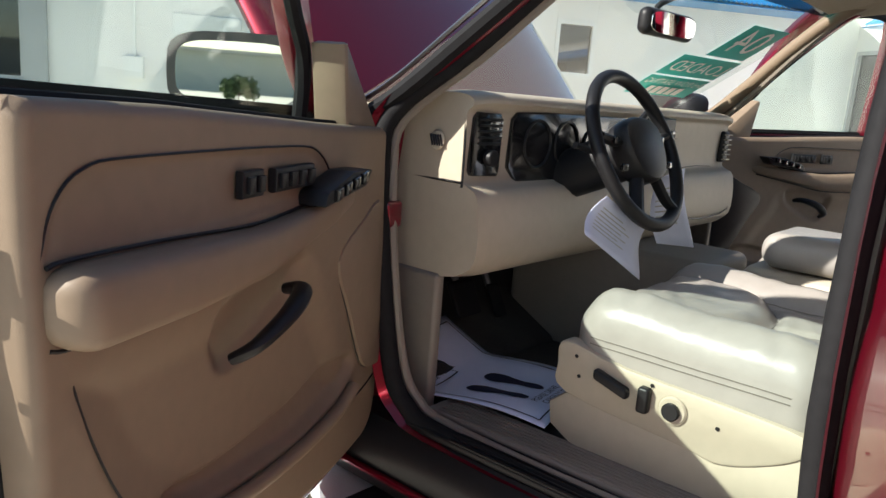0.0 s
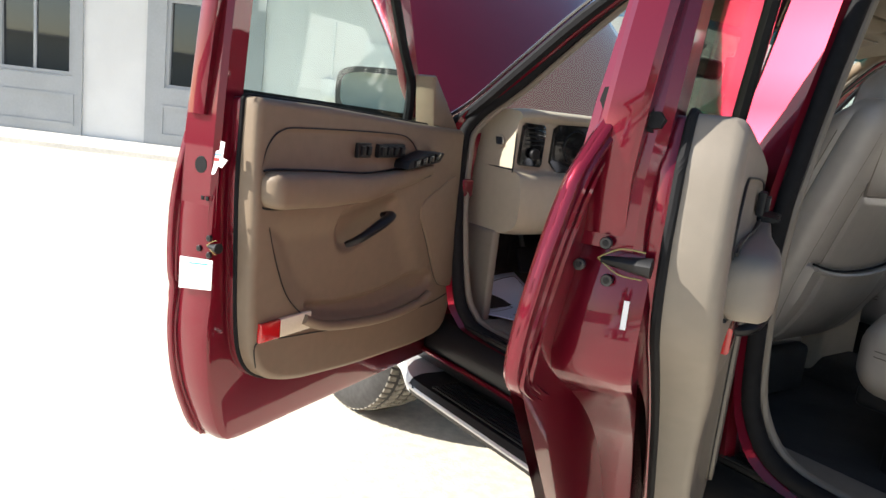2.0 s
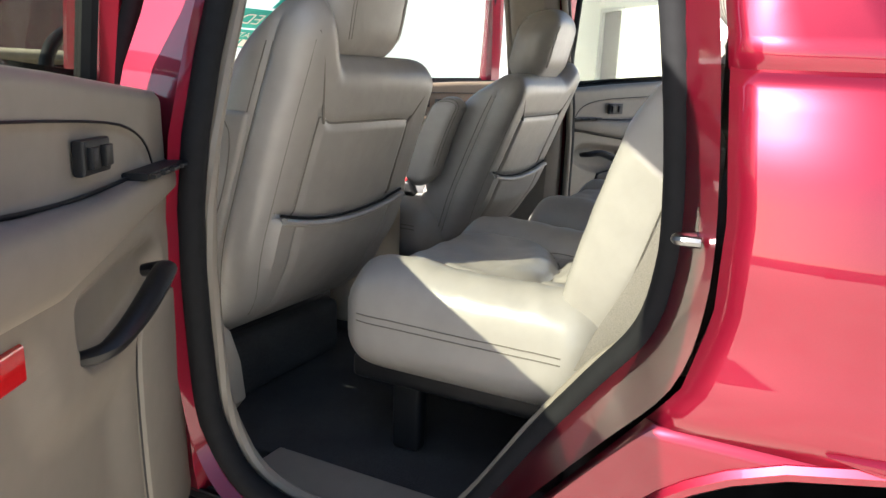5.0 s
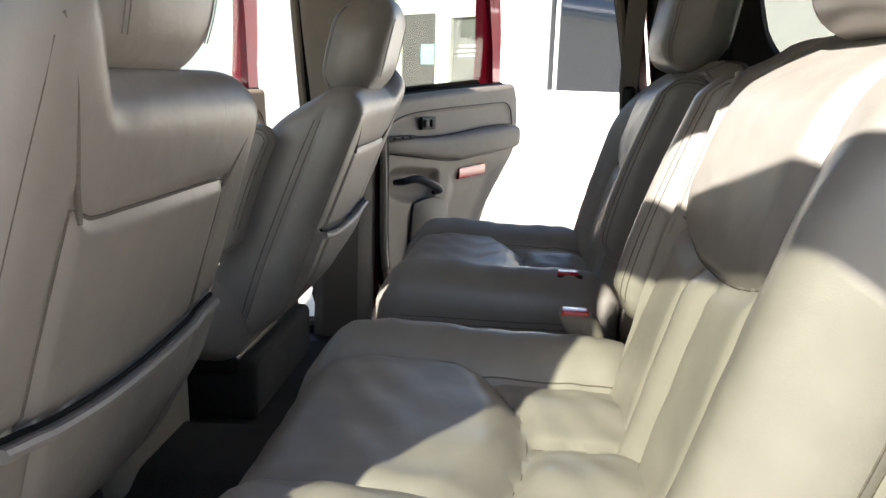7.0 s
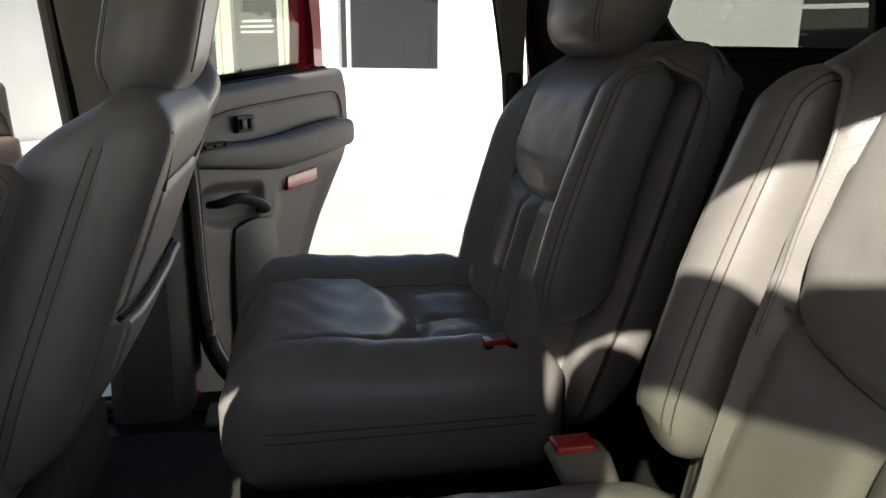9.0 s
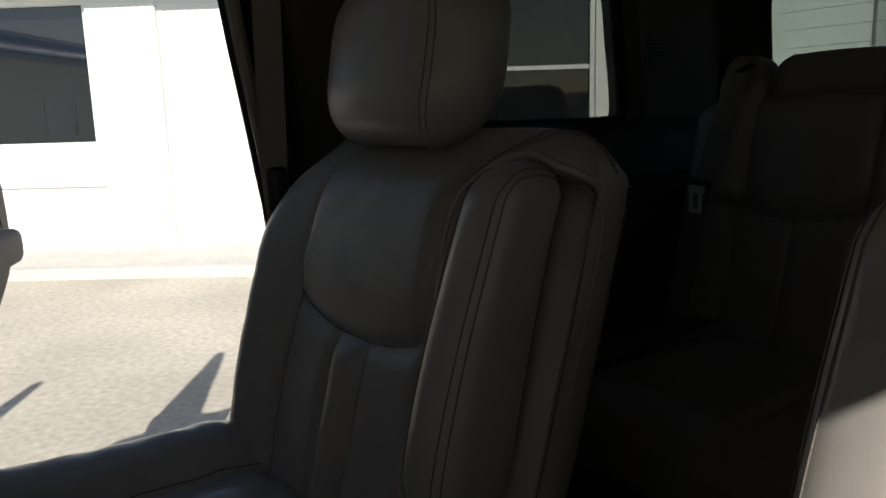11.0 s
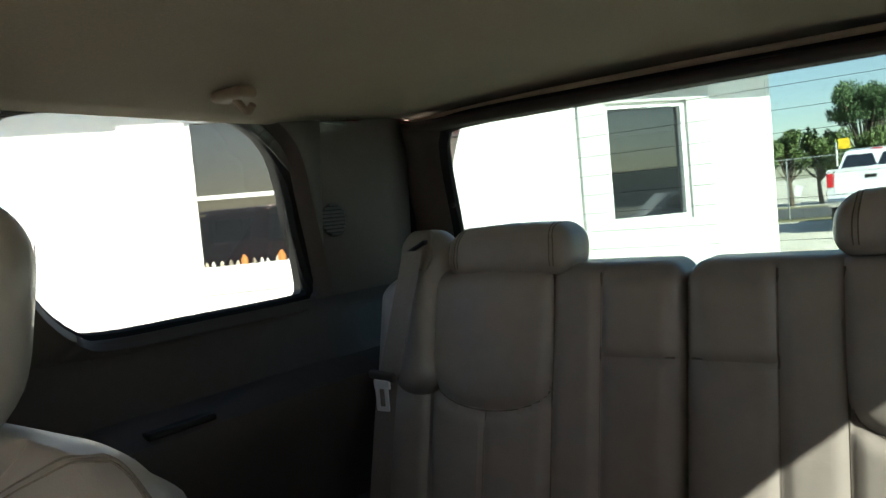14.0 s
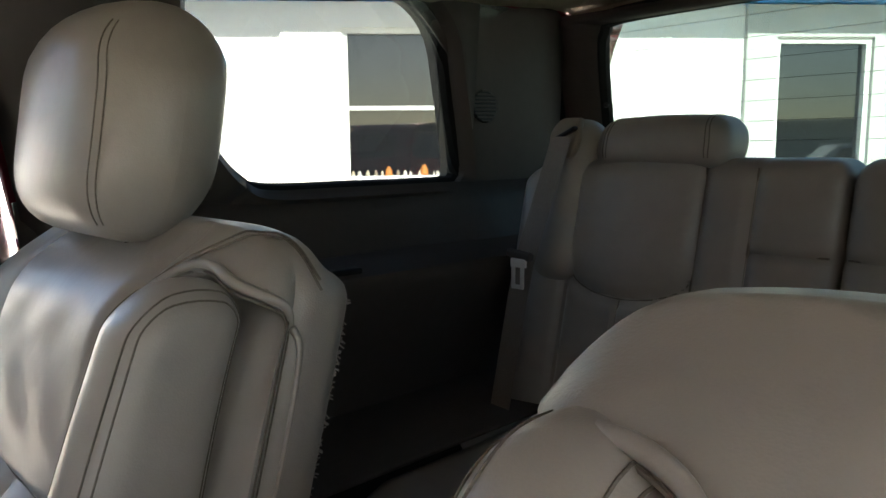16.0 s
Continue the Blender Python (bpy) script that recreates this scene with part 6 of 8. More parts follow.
def seat(name, label, s, cx, group, y_c, z_side, length, width, back_y, foot, back_top, lean, head, tower=0.0, arm=None, rear_trim=False, shield=False, mat=TAN, head_x=0.0, head_y=0.0):
    """A bucket seat. back_y: front face of the backrest at its foot; z_side: top of the cushion's side rolls; arm: (x, y, top, bottom, recessed)."""
    t = thing(name, (cx, y_c, 0.57), label, "car seat", group)
    hw, hl, th = width / 2, length / 2, 0.205
    U = lambda a: 0.02 - 0.28 * np.sqrt(np.clip(1 - (a / 0.56) ** 2, 0, 1))

    def cushion(p):
        q = p.copy()
        a, b = p[:, 0] / hw, p[:, 1] / hl          # b: +1 at the front
        up = ss(p[:, 2], -0.02, th / 2 - 0.012)
        inside = np.abs(a) < 0.56
        u = b - U(a)
        dip = 0.046 * (1 - ss(np.abs(a), 0.42, 0.80)) * (1 - 0.45 * inside * ss(u, 0.0, 0.22))
        q[:, 2] += up * (-dip - 0.036 * ss(b, 0.66, 1.0) ** 1.6 - 0.014 * ss(-b, 0.6, 1.0) + 0.010 * np.exp(-((b - 0.45) / 0.3) ** 2))
        for sx in (-1, 1):
            q[:, 2] += up * groove(p[:, 0] - sx * 0.56 * hw, 0.013, 0.012)
        q[:, 2] += up * inside * groove(u * hl, 0.013, 0.013)
        q[:, 2] += up * inside * ss(-u, 0, 0.06) * (groove(p[:, 0], 0.010, 0.010) + 0.006 * np.cos(np.clip(np.abs(a) / 0.56, 0, 1) * math.pi * 2 - math.pi))
        q[:, 0] *= 1 - 0.10 * ss(b, 0.5, 1.0) ** 2
        side = ss(np.abs(a), 0.88, 1.0)
        q[:, 0] += np.sign(a) * side * (0.010 * (1 - (p[:, 2] / (th / 2)) ** 2) + groove(p[:, 2] - 0.045, 0.007, 0.006))
        q[:, 1] += ss(b, 0.9, 1.0) * groove(p[:, 2] - 0.045, 0.006, 0.006)
        # soft sag and creases of worn leather
        q[:, 2] += up * 0.0022 * np.sin(p[:, 0] * 61 + 3 * np.sin(p[:, 1] * 23)) * np.sin(p[:, 1] * 47 + cx * 9)
        return q

    c_at = np.array((cx, y_c, z_side - th / 2))
    part("cushion", rbox((width, length, th), 0.066, 0.0085, cushion, at=c_at), mat, t, "creased leather seat cushion")
    top = th / 2
    t5 = np.linspace(-0.92, 0.80, 26)
    u_line = [(a * hw, float(U(np.array(a))) * hl, top) for a in np.linspace(-0.56, 0.56, 25)]
    seams(cushion, c_at, [[(sx * 0.56 * hw, b * hl, top) for b in t5] for sx in (-1, 1)] + [u_line, [(0, b * hl, top) for b in np.linspace(-0.92, -0.28, 10)]], t)
    seams(cushion, c_at, [[(sx * hw * 1.002, b * hl, z) for b in np.linspace(-0.74, 0.74, 18)] for sx in (-1, 1) for z in (0.0, 0.012)], t, 0.0011, STITCH, "stitching")
    seams(cushion, c_at, [[(a * hw, hl + 0.0005, 0.012) for a in np.linspace(-0.72, 0.72, 14)]], t, 0.0011, STITCH, "stitching")
    h, tb = back_top - foot, 0.145
    arm_x = abs(arm[0] - cx) if arm else 0.0
    recessed = bool(arm and arm[4])
    z_mid, yb = foot + h / 2, back_y - tb / 2 + 0.04
    rec = (arm[2] - z_mid + (-0.014 if s < 0 else -0.009)) if arm else 0.0

    def back(p):
        q = p.copy()
        a, c = p[:, 0] / hw, p[:, 2] / (h / 2)
        out = a * s
        fr = ss(p[:, 1], 0.0, tb / 2 - 0.005)
        rr = ss(-p[:, 1], 0.0, tb / 2 - 0.005)
        inn = ss(-out, 0.2, 0.6) if recessed else 0 * a
        q[:, 0] *= 1 - 0.035 * ss(c, 0.15, 1.0) ** 1.5 * (1 - 0.8 * inn) - 0.15 * ss(-c, 0.1, 1.0) ** 1.4 * (1 - 0.5 * inn)
        q[:, 2] -= (0.030 * (out > 0) * (0.5 if tower else 1.0) + 0.012 * (out <= 0)) * ss(np.abs(a), 0.5, 1.0) ** 2 * ss(c, 0.35, 1.0)
        q[:, 2] += tower * ss(out, 0.44, 0.74) * ss(c, 0.2, 1.0)
        q[:, 1] -= fr * 0.036 * ss(c, 0.62, 1.0) ** 2
        q[:, 2] -= rr * (0.018 if recessed else 0.0) * ss(c, 0.8, 1.0)
        q[:, 1] += rr * 0.014 * ss(c, 0.70, 1.0) ** 2 + rr * 0.030 * ss(-c, 0.55, 1.0) ** 2
        q[:, 1] += fr * (0.030 * ss(np.abs(a), 0.48, 0.84) * (1 - ss(c, 0.45, 0.95)) * (1 - 0.6 * inn) + 0.014 * (1 - (c * 0.9) ** 2).clip(0))
        for sx in (-1, 1):
            q[:, 1] += fr * groove(p[:, 0] - sx * 0.54 * hw * (1 - 0.10 * c), 0.012, 0.010)
        inside = np.abs(a) < 0.54 * (1 - 0.10 * c)
        u = c - 0.26 + 0.16 * np.sqrt(np.clip(1 - (a / 0.56) ** 2, 0, 1))
        q[:, 1] += fr * inside * (groove(u * h / 2, 0.012, 0.011) + 0.012 * ss(u, 0, 0.25) * (1 - ss(c, 0.7, 1)))
        q[:, 1] += fr * inside * ss(-u, 0, 0.05) * (groove(np.abs(p[:, 0]) - 0.035, 0.010, 0.010) + 0.010 * np.exp(-(p[:, 0] / 0.022) ** 2))
        if recessed:
            da = poly_dist(p[:, 0] + s * arm_x, p[:, 2], [(-s * 0.10, -h), (s * 0.055, -h), (s * 0.055, rec - 0.040), (s * 0.035, rec - 0.008), (0.0, rec + 0.004), (-s * 0.10, rec - 0.010)])
            q[:, 1] -= fr * 0.066 * ss(-da, -0.014, 0.016)
            q[:, 1] += fr * 0.008 * np.exp(-((da - 0.020) / 0.012) ** 2)
        if rear_trim:
            pan = np.maximum((np.abs(a) - 0.60) * hw, (c - 0.53) * h / 2)
            q[:, 1] -= rr * groove(pan, 0.006, 0.006)
            q[:, 1] -= rr * 0.002 * ss(-pan, 0.0, 0.014)
            hem = -0.20 + 0.10 * (a / 0.78) ** 2
            q[:, 1] -= rr * (np.abs(a) < 0.80) * (0.016 * ss(hem - c, -0.004, 0.012) * (1 - ss(hem - c, 0.25, 0.6)) - 0.006 * np.exp(-((c - hem - 0.03) / 0.02) ** 2))
        q[:, 0] += np.sign(a) * ss(np.abs(a), 0.9, 1.0) * groove(p[:, 1], 0.007, 0.006)
        q[:, 1] += fr * 0.0009 * np.sin(p[:, 0] * 57 + 2 * np.sin(p[:, 2] * 31)) * np.sin(p[:, 2] * 41 + cx * 7)
        q[:, 1] -= (q[:, 2] + h / 2) * math.tan(lean)
        return q

    b_at = np.array((cx, yb, z_mid))
    part("backrest", rbox((width * 0.98, tb, h), 0.050, 0.0055 if recessed else 0.0075, back, at=b_at), mat, t, "stitched leather backrest")
    fy, ry, hh = tb / 2, -tb / 2, h / 2
    t6 = np.linspace(-0.85, 0.80, 28)
    bl = [[(sx * 0.54 * hw * (1 - 0.10 * c), fy, c * hh) for c in t6] for sx in (-1, 1)]
    bl.append([(a * hw, fy, (0.26 - 0.16 * max(0.0, 1 - (a / 0.56) ** 2) ** 0.5) * hh) for a in np.linspace(-0.54, 0.54, 25)])
    if recessed:
        bl = [ln for ln in bl if ln[0][0] * s > -0.4 * hw or ln is bl[2]]
    seams(back, b_at, bl, t)
    seams(back, b_at, [[(sx * hw * 0.98, dy, c * hh) for c in np.linspace(-0.8, 0.8, 18)] for sx in (-1, 1) for dy in (0.0, 0.010)], t, 0.0011, STITCH, "stitching")
    if recessed:
        # twin seam over the shoulder, from the front down to the side
        pad = (width * 0.98, tb, h)
        for d in ((0.0, 0.013) if s > 0 else ()):
            way = [(-s * (0.54 * hw + d), fy, 0.62 * hh), (-s * (0.56 * hw + d), fy, 0.82 * hh), (-s * (0.66 * hw + d), fy, 1.0 * hh), (-s * (0.80 * hw + d), 0.0, 1.0 * hh), (-s * 1.0 * hw, -0.3 * fy, 0.93 * hh - d)]
            seams(back, b_at, [[on_pad(q, pad, 0.050) for q in strung(way, 9)]], t, 0.0012, STITCH, "stitching")
        top_z = rec + (0.022 if s > 0 else 0.014)
        lip = [(-s * (arm_x - 0.076), fy, rec - 0.19), (-s * (arm_x - 0.074), fy, rec - 0.05), (-s * (arm_x - 0.055), fy, rec - 0.004), (-s * (arm_x - 0.020), fy, top_z), (-s * (arm_x + 0.03), fy, top_z - 0.002), (-s * hw, fy * 0.7, top_z - 0.012), (-s * hw, 0.0, rec - 0.022), (-s * hw, -0.012, rec - 0.08), (-s * hw, -0.012, rec - 0.24)]
        fl_ = smooth_line([tuple(q) for q in back(np.array([on_pad(q, pad, 0.050) for q in smooth_line(lip, 7)])) + b_at], 2)
        n_ = len(fl_) - 1
        part("shoulder_fold", tube(fl_, [0.0016 + 0.0030 * math.sin(math.pi * k / n_) ** 1.5 for k in range(n_ + 1)], 10), mat, t, "pinched leather fold over the armrest")
        # Dark thread under the lip: its seam, with the fold's shadow painted in.
        part("fold_shadow_seam", tube([p + np.array((0, 0.003, -0.0055)) for p in fl_[n_ // 5:-n_ // 4]], 0.0012, 6), SEAM, t)
        rnd = random.Random(int(abs(cx) * 1000))
        fray = []
        for k in range(90):
            c = rnd.uniform(-0.1, 0.84)
            base = back(np.array([on_pad((-s * 0.98 * hw, ry, c * hh), pad, 0.050)]))[0] + b_at
            tip = base + np.array((-s * rnd.uniform(0.0005, 0.0026), rnd.uniform(-0.003, 0.001), rnd.uniform(-0.004, 0.004)))
            fray.append(tube([base, (base + tip) / 2 + 0.001, tip], 0.0007, 4))
        part("frayed_edge", joined(*fray), mat, t, "frayed leather edge")["kind"] = "stuff"
    if rear_trim:
        pan = smooth_line([(-0.62 * hw, -0.10 * hh), (-0.61 * hw, 0.20 * hh), (-0.605 * hw, 0.46 * hh), (-0.54 * hw, 0.53 * hh), (0.0, 0.535 * hh), (0.54 * hw, 0.53 * hh), (0.605 * hw, 0.46 * hh), (0.61 * hw, 0.20 * hh), (0.62 * hw, -0.10 * hh)], 6)
        rl_ = [[(q[0], ry, q[1]) for q in pan], [(-0.56 * hw - 0.28 * hw * k, ry + 0.004 * k, (0.50 + 0.34 * k) * hh) for k in np.linspace(0, 1, 6)], [(0.58 * hw + 0.26 * hw * k, ry + 0.004 * k, (0.50 + 0.34 * k) * hh) for k in np.linspace(0, 1, 6)]]
        seams(back, b_at, rl_, t, 0.0028)
        seams(back, b_at, [[(sx * (0.86 - d) * hw, ry + 0.004, c * hh) for c in np.linspace(-0.85, 0.80, 22)] for sx in (-1, 1) for d in (0.0, 0.04)], t, 0.0011, STITCH, "stitching")
        hem = [(a * hw, ry - 0.002, (-0.20 + 0.10 * (a / 0.78) ** 2) * hh) for a in np.linspace(-0.78, 0.78, 22)]
        pk = back(np.array(hem)) + b_at
        part("map_pocket", tube(pk + np.array((0, -0.010, -0.004)), 0.0065, 8), mat, t, "map pocket hem")
        # Black tube along the hem paints in the shade inside the pocket.
        part("pocket_mouth", tube(pk + np.array((0, -0.003, 0.006)), 0.0030, 6), RUBBER, t, "dark mouth of the map pocket")
    # headrest
    hz0, hz1, hwid, hdep = head
    hh2 = (hz1 - hz0) / 2

    def hr(p):
        q = p.copy()
        c, a = p[:, 2] / hh2, p[:, 0] / (hwid / 2)
        q[:, 0] *= 1 - 0.17 * ss(c, 0.05, 1.0) ** 1.5 - 0.10 * ss(-c, 0.2, 1)
        q[:, 2] -= 0.026 * a * a * ss(c, 0, 1)
        q[:, 1] *= 1 - 0.10 * a * a - 0.08 * ss(-c, 0.3, 1)
        fr = ss(p[:, 1], 0.0, hdep / 2 - 0.004)
        q[:, 1] += fr * 0.014 * (1 - a * a)
        q[:, 1] -= (q[:, 2] + hh2) * math.tan(lean) * 0.6
        return q

    hy = yb - h * math.tan(lean) + 0.012 + head_y
    hd_at = (cx + head_x, hy, (hz0 + hz1) / 2)
    part("headrest", rbox((hwid, hdep, hz1 - hz0), min(0.064, hdep / 2.02, hh2 / 1.02), 0.010, hr, at=hd_at), mat, t, "leather headrest")
    hbox, hrad = (hwid, hdep, hz1 - hz0), min(0.064, hdep / 2.02, hh2 / 1.02)
    for sx in (-1, 1):
        for turn in (radians(60), radians(67)):
            q = (sx * (hwid / 2 - hrad + hrad * math.cos(turn)), hdep / 2 - hrad + hrad * math.sin(turn))
            seams(hr, hd_at, [[on_pad((q[0], q[1], c * hh2), hbox, hrad) for c in np.linspace(-0.95, 0.95, 26)]], t, 0.0007, HEADSTITCH, "stitching")
        seams(hr, hd_at, [[(sx * (0.30 + d) * hwid, -hdep / 2, c * hh2) for c in np.linspace(-0.60, 0.55, 12)] for d in (0.0, 0.03)], t, 0.0007, HEADSTITCH, "stitching")
    for sx in (-0.06, 0.06):
        part("post", cylinder((cx + head_x + sx, hy, back_top - 0.05), (0, 0, 1), 0.006, hz0 - back_top + 0.08, 8), CHROME, t)
    if tower:
        pad = lambda p: np.stack([p[:, 0], p[:, 1] - (p[:, 2] + 0.14) * math.tan(lean), p[:, 2]], 1)
        p_at = (cx + s * (hw * 0.955), yb + 0.004, foot + 0.30)
        sp = part("side_pad", rbox((0.022, 0.10, 0.28), 0.010, 0.03, pad, at=p_at), mat, t, "padded airbag cover")
        seams(pad, p_at, [[(s * 0.0112, 0.036 * math.cos(f) * (1.0 if abs(math.sin(f)) < 0.9 else 0.8), 0.122 * math.sin(f)) for f in np.linspace(0, 2 * math.pi, 40)]], t, 0.0012)
    if arm:
        folded_armrest(t, s, arm[0], arm[1], arm[2], arm[3], lean, mat)
    if shield:
        sx, z_top = cx + s * (hw + 0.005), z_side - 0.027
        out = smooth_line([(y_c - hl + 0.02, z_top - 0.14), (y_c - hl + 0.06, z_top - 0.115), (y_c + 0.10, z_top - 0.10), (y_c + hl - 0.02, z_top - 0.08), (y_c + hl - 0.005, z_top - 0.13), (y_c + hl - 0.03, z_top - 0.19), (y_c - 0.02, z_top - 0.215), (y_c - 0.10, z_top - 0.222), (y_c - hl + 0.06, z_top - 0.18)], 4, True)
        side = part("side_shield", prism(out, -0.03, 0.014, lambda a, w, b: (sx + s * w, a, b), 0.008), DASHM, t, "cream plastic seat shield with power switches")
        part("seat_switch", rbox((0.022, 0.075, 0.022), 0.007, 0.02, lambda p: np.stack([p[:, 0], p[:, 1], p[:, 2] + 0.3 * p[:, 1]], 1), at=(sx + s * 0.022, y_c + 0.125, z_top - 0.135)), BLACK, side)
        part("seat_switch", rbox((0.022, 0.024, 0.052), 0.007, 0.02, at=(sx + s * 0.022, y_c + 0.055, z_top - 0.145)), BLACK, side)
        kb = part("lumbar_knob", cylinder((sx + s * 0.014, y_c + 0.0, z_top - 0.15), (s, 0, 0), 0.028, 0.006, 24), DASHM, side)
        part("knob_pad", cylinder((sx + s * 0.02, y_c + 0.0, z_top - 0.15), (s, 0, 0), 0.017, 0.010, 20), BLACK, kb)
        for dy, dz in ((0.21, -0.105), (0.20, -0.145), (0.045, -0.115), (-0.085, -0.155)):
            part("screw", cylinder((sx + s * 0.0145, y_c + dy, z_top + dz), (s, 0, 0), 0.004, 0.002, 10), BLACK, side)
        lo = [(y_c + hl - 0.03, z_top - 0.19), (y_c + hl - 0.06, 0.585), (y_c - hl - 0.06, 0.585), (y_c - hl - 0.07, z_top - 0.12), (y_c - hl + 0.04, z_top - 0.115), (y_c - hl + 0.10, z_top - 0.19)]
        part("base_cover", prism(smooth_line(lo, 3, True), -0.05, 0.008, lambda a, w, b: (sx + s * w, a, b), 0.01), DASHM, t, "cream plastic seat base cover")
        part("track_end", rbox((0.06, 0.10, 0.05), 0.01, 0.03, at=(cx + s * (hw - 0.06), y_c + hl - 0.06, 0.605)), BLACK, t)
    # frame and legs
    zl = z_side - th
    for sx in (-1, 1):
        for dy in (hl * 0.5, -hl * 0.6):
            part("leg", rbox((0.035, 0.06, zl - 0.565), 0.01, 0.05, at=(cx + sx * (hw - 0.09), y_c + dy, (zl + 0.585) / 2)), BLACK, t)
    # Added block: carries the dark under the seat and shuts off bright ground.
    if shield or rear_trim:
        part("seat_base", rbox((width * 0.80, length * 0.92, zl - 0.575), 0.02, 0.1, at=(cx, y_c - 0.03, (zl + 0.575) / 2)), CARPET, t, "dark shrouded seat base")
    part("seat_pan", rbox((width * 0.86, length * 0.9, 0.05), 0.015, 0.1, at=(cx, y_c, zl - 0.005)), BLACK, t)
    # buckle on the inner side
    light = name == "second_row_seat" and s < 0
    bx, by, bz = cx - s * (hw - (0.012 if light else 0.05)), back_y + (0.035 if light else 0.06), z_side - (0.04 if light else 0.065 if recessed else 0.022)
    bk = part("buckle", rbox((0.036, 0.055, 0.12), 0.012, 0.02, lambda p: np.stack([p[:, 0] * (1 + 1.5 * p[:, 2]), p[:, 1] * (1 + 2.0 * p[:, 2]) + 0.45 * p[:, 2], p[:, 2]], 1), at=(bx, by, bz)), BELT if light else BLACK, t, "seat belt buckle")
    part("release_button", rbox((0.026, 0.040, 0.010), 0.003, 0.02, at=(bx, by + 0.028, bz + 0.060)), REDLENS, bk)
    return t


seat("front_seat", "tan leather power driver's seat with cream side shield", -1, -0.462, "front seats", 1.555, 0.918, 0.52, 0.55, 1.305, 0.76, 1.305, radians(18), (1.290, 1.495, 0.275, 0.125), tower=0.095, rear_trim=True, shield=True, head_x=-0.02)
seat("front_seat", "tan leather front passenger seat with armrest raised", 1, 0.455, "front seats", 1.50, 0.918, 0.52, 0.55, 1.295, 0.76, 1.285, radians(22), (1.262, 1.475, 0.275, 0.125), tower=0.045, arm=(0.150, 1.235, 1.215, 0.955, False), rear_trim=True)
seat("second_row_seat", "tan leather captain's chair partly in hard sunlight", -1, -0.392, "second row seats", 0.750, 0.950, 0.51, 0.585, 0.548, 0.80, 1.362, radians(16.5), (1.348, 1.535, 0.29, 0.128), arm=(-0.152, 0.472, 1.322, 0.975, True), head_x=-0.045)
seat("second_row_seat", "tan leather captain's chair in shade, armrest folded up", 1, 0.456, "second row seats", 0.735, 0.950, 0.485, 0.575, 0.508, 0.80, 1.352, radians(16), (1.330, 1.562, 0.30, 0.128), arm=(0.222, 0.454, 1.322, 0.970, True), head_x=0.022, head_y=0.034)

# belt across the side of the near second-row chair
bt = thing("seat_belt", (-0.70, 0.42, 0.86), "tan seat belt webbing with a printed label", "seat belt")
STRAP = [(-0.735, 0.372, 1.30), (-0.722, 0.385, 1.20), (-0.715, 0.405, 1.10), (-0.712, 0.44, 1.0), (-0.706, 0.485, 0.91), (-0.695, 0.515, 0.84)]
part("webbing", loft([[(x, y + 0.024, z + 0.006), (x - 0.001, y - 0.024, z - 0.004)] for x, y, z in smooth_line(STRAP, 5)]), BELT, bt)
part("label", loft([[(-0.7225, 0.400, 1.18), (-0.7225, 0.366, 1.172)], [(-0.7205, 0.412, 1.12), (-0.7205, 0.378, 1.112)]]), material("label_yellow", (0.55, 0.5, 0.2), 0.6, grain=0.5, scale=120), bt, "yellow and white printed label")


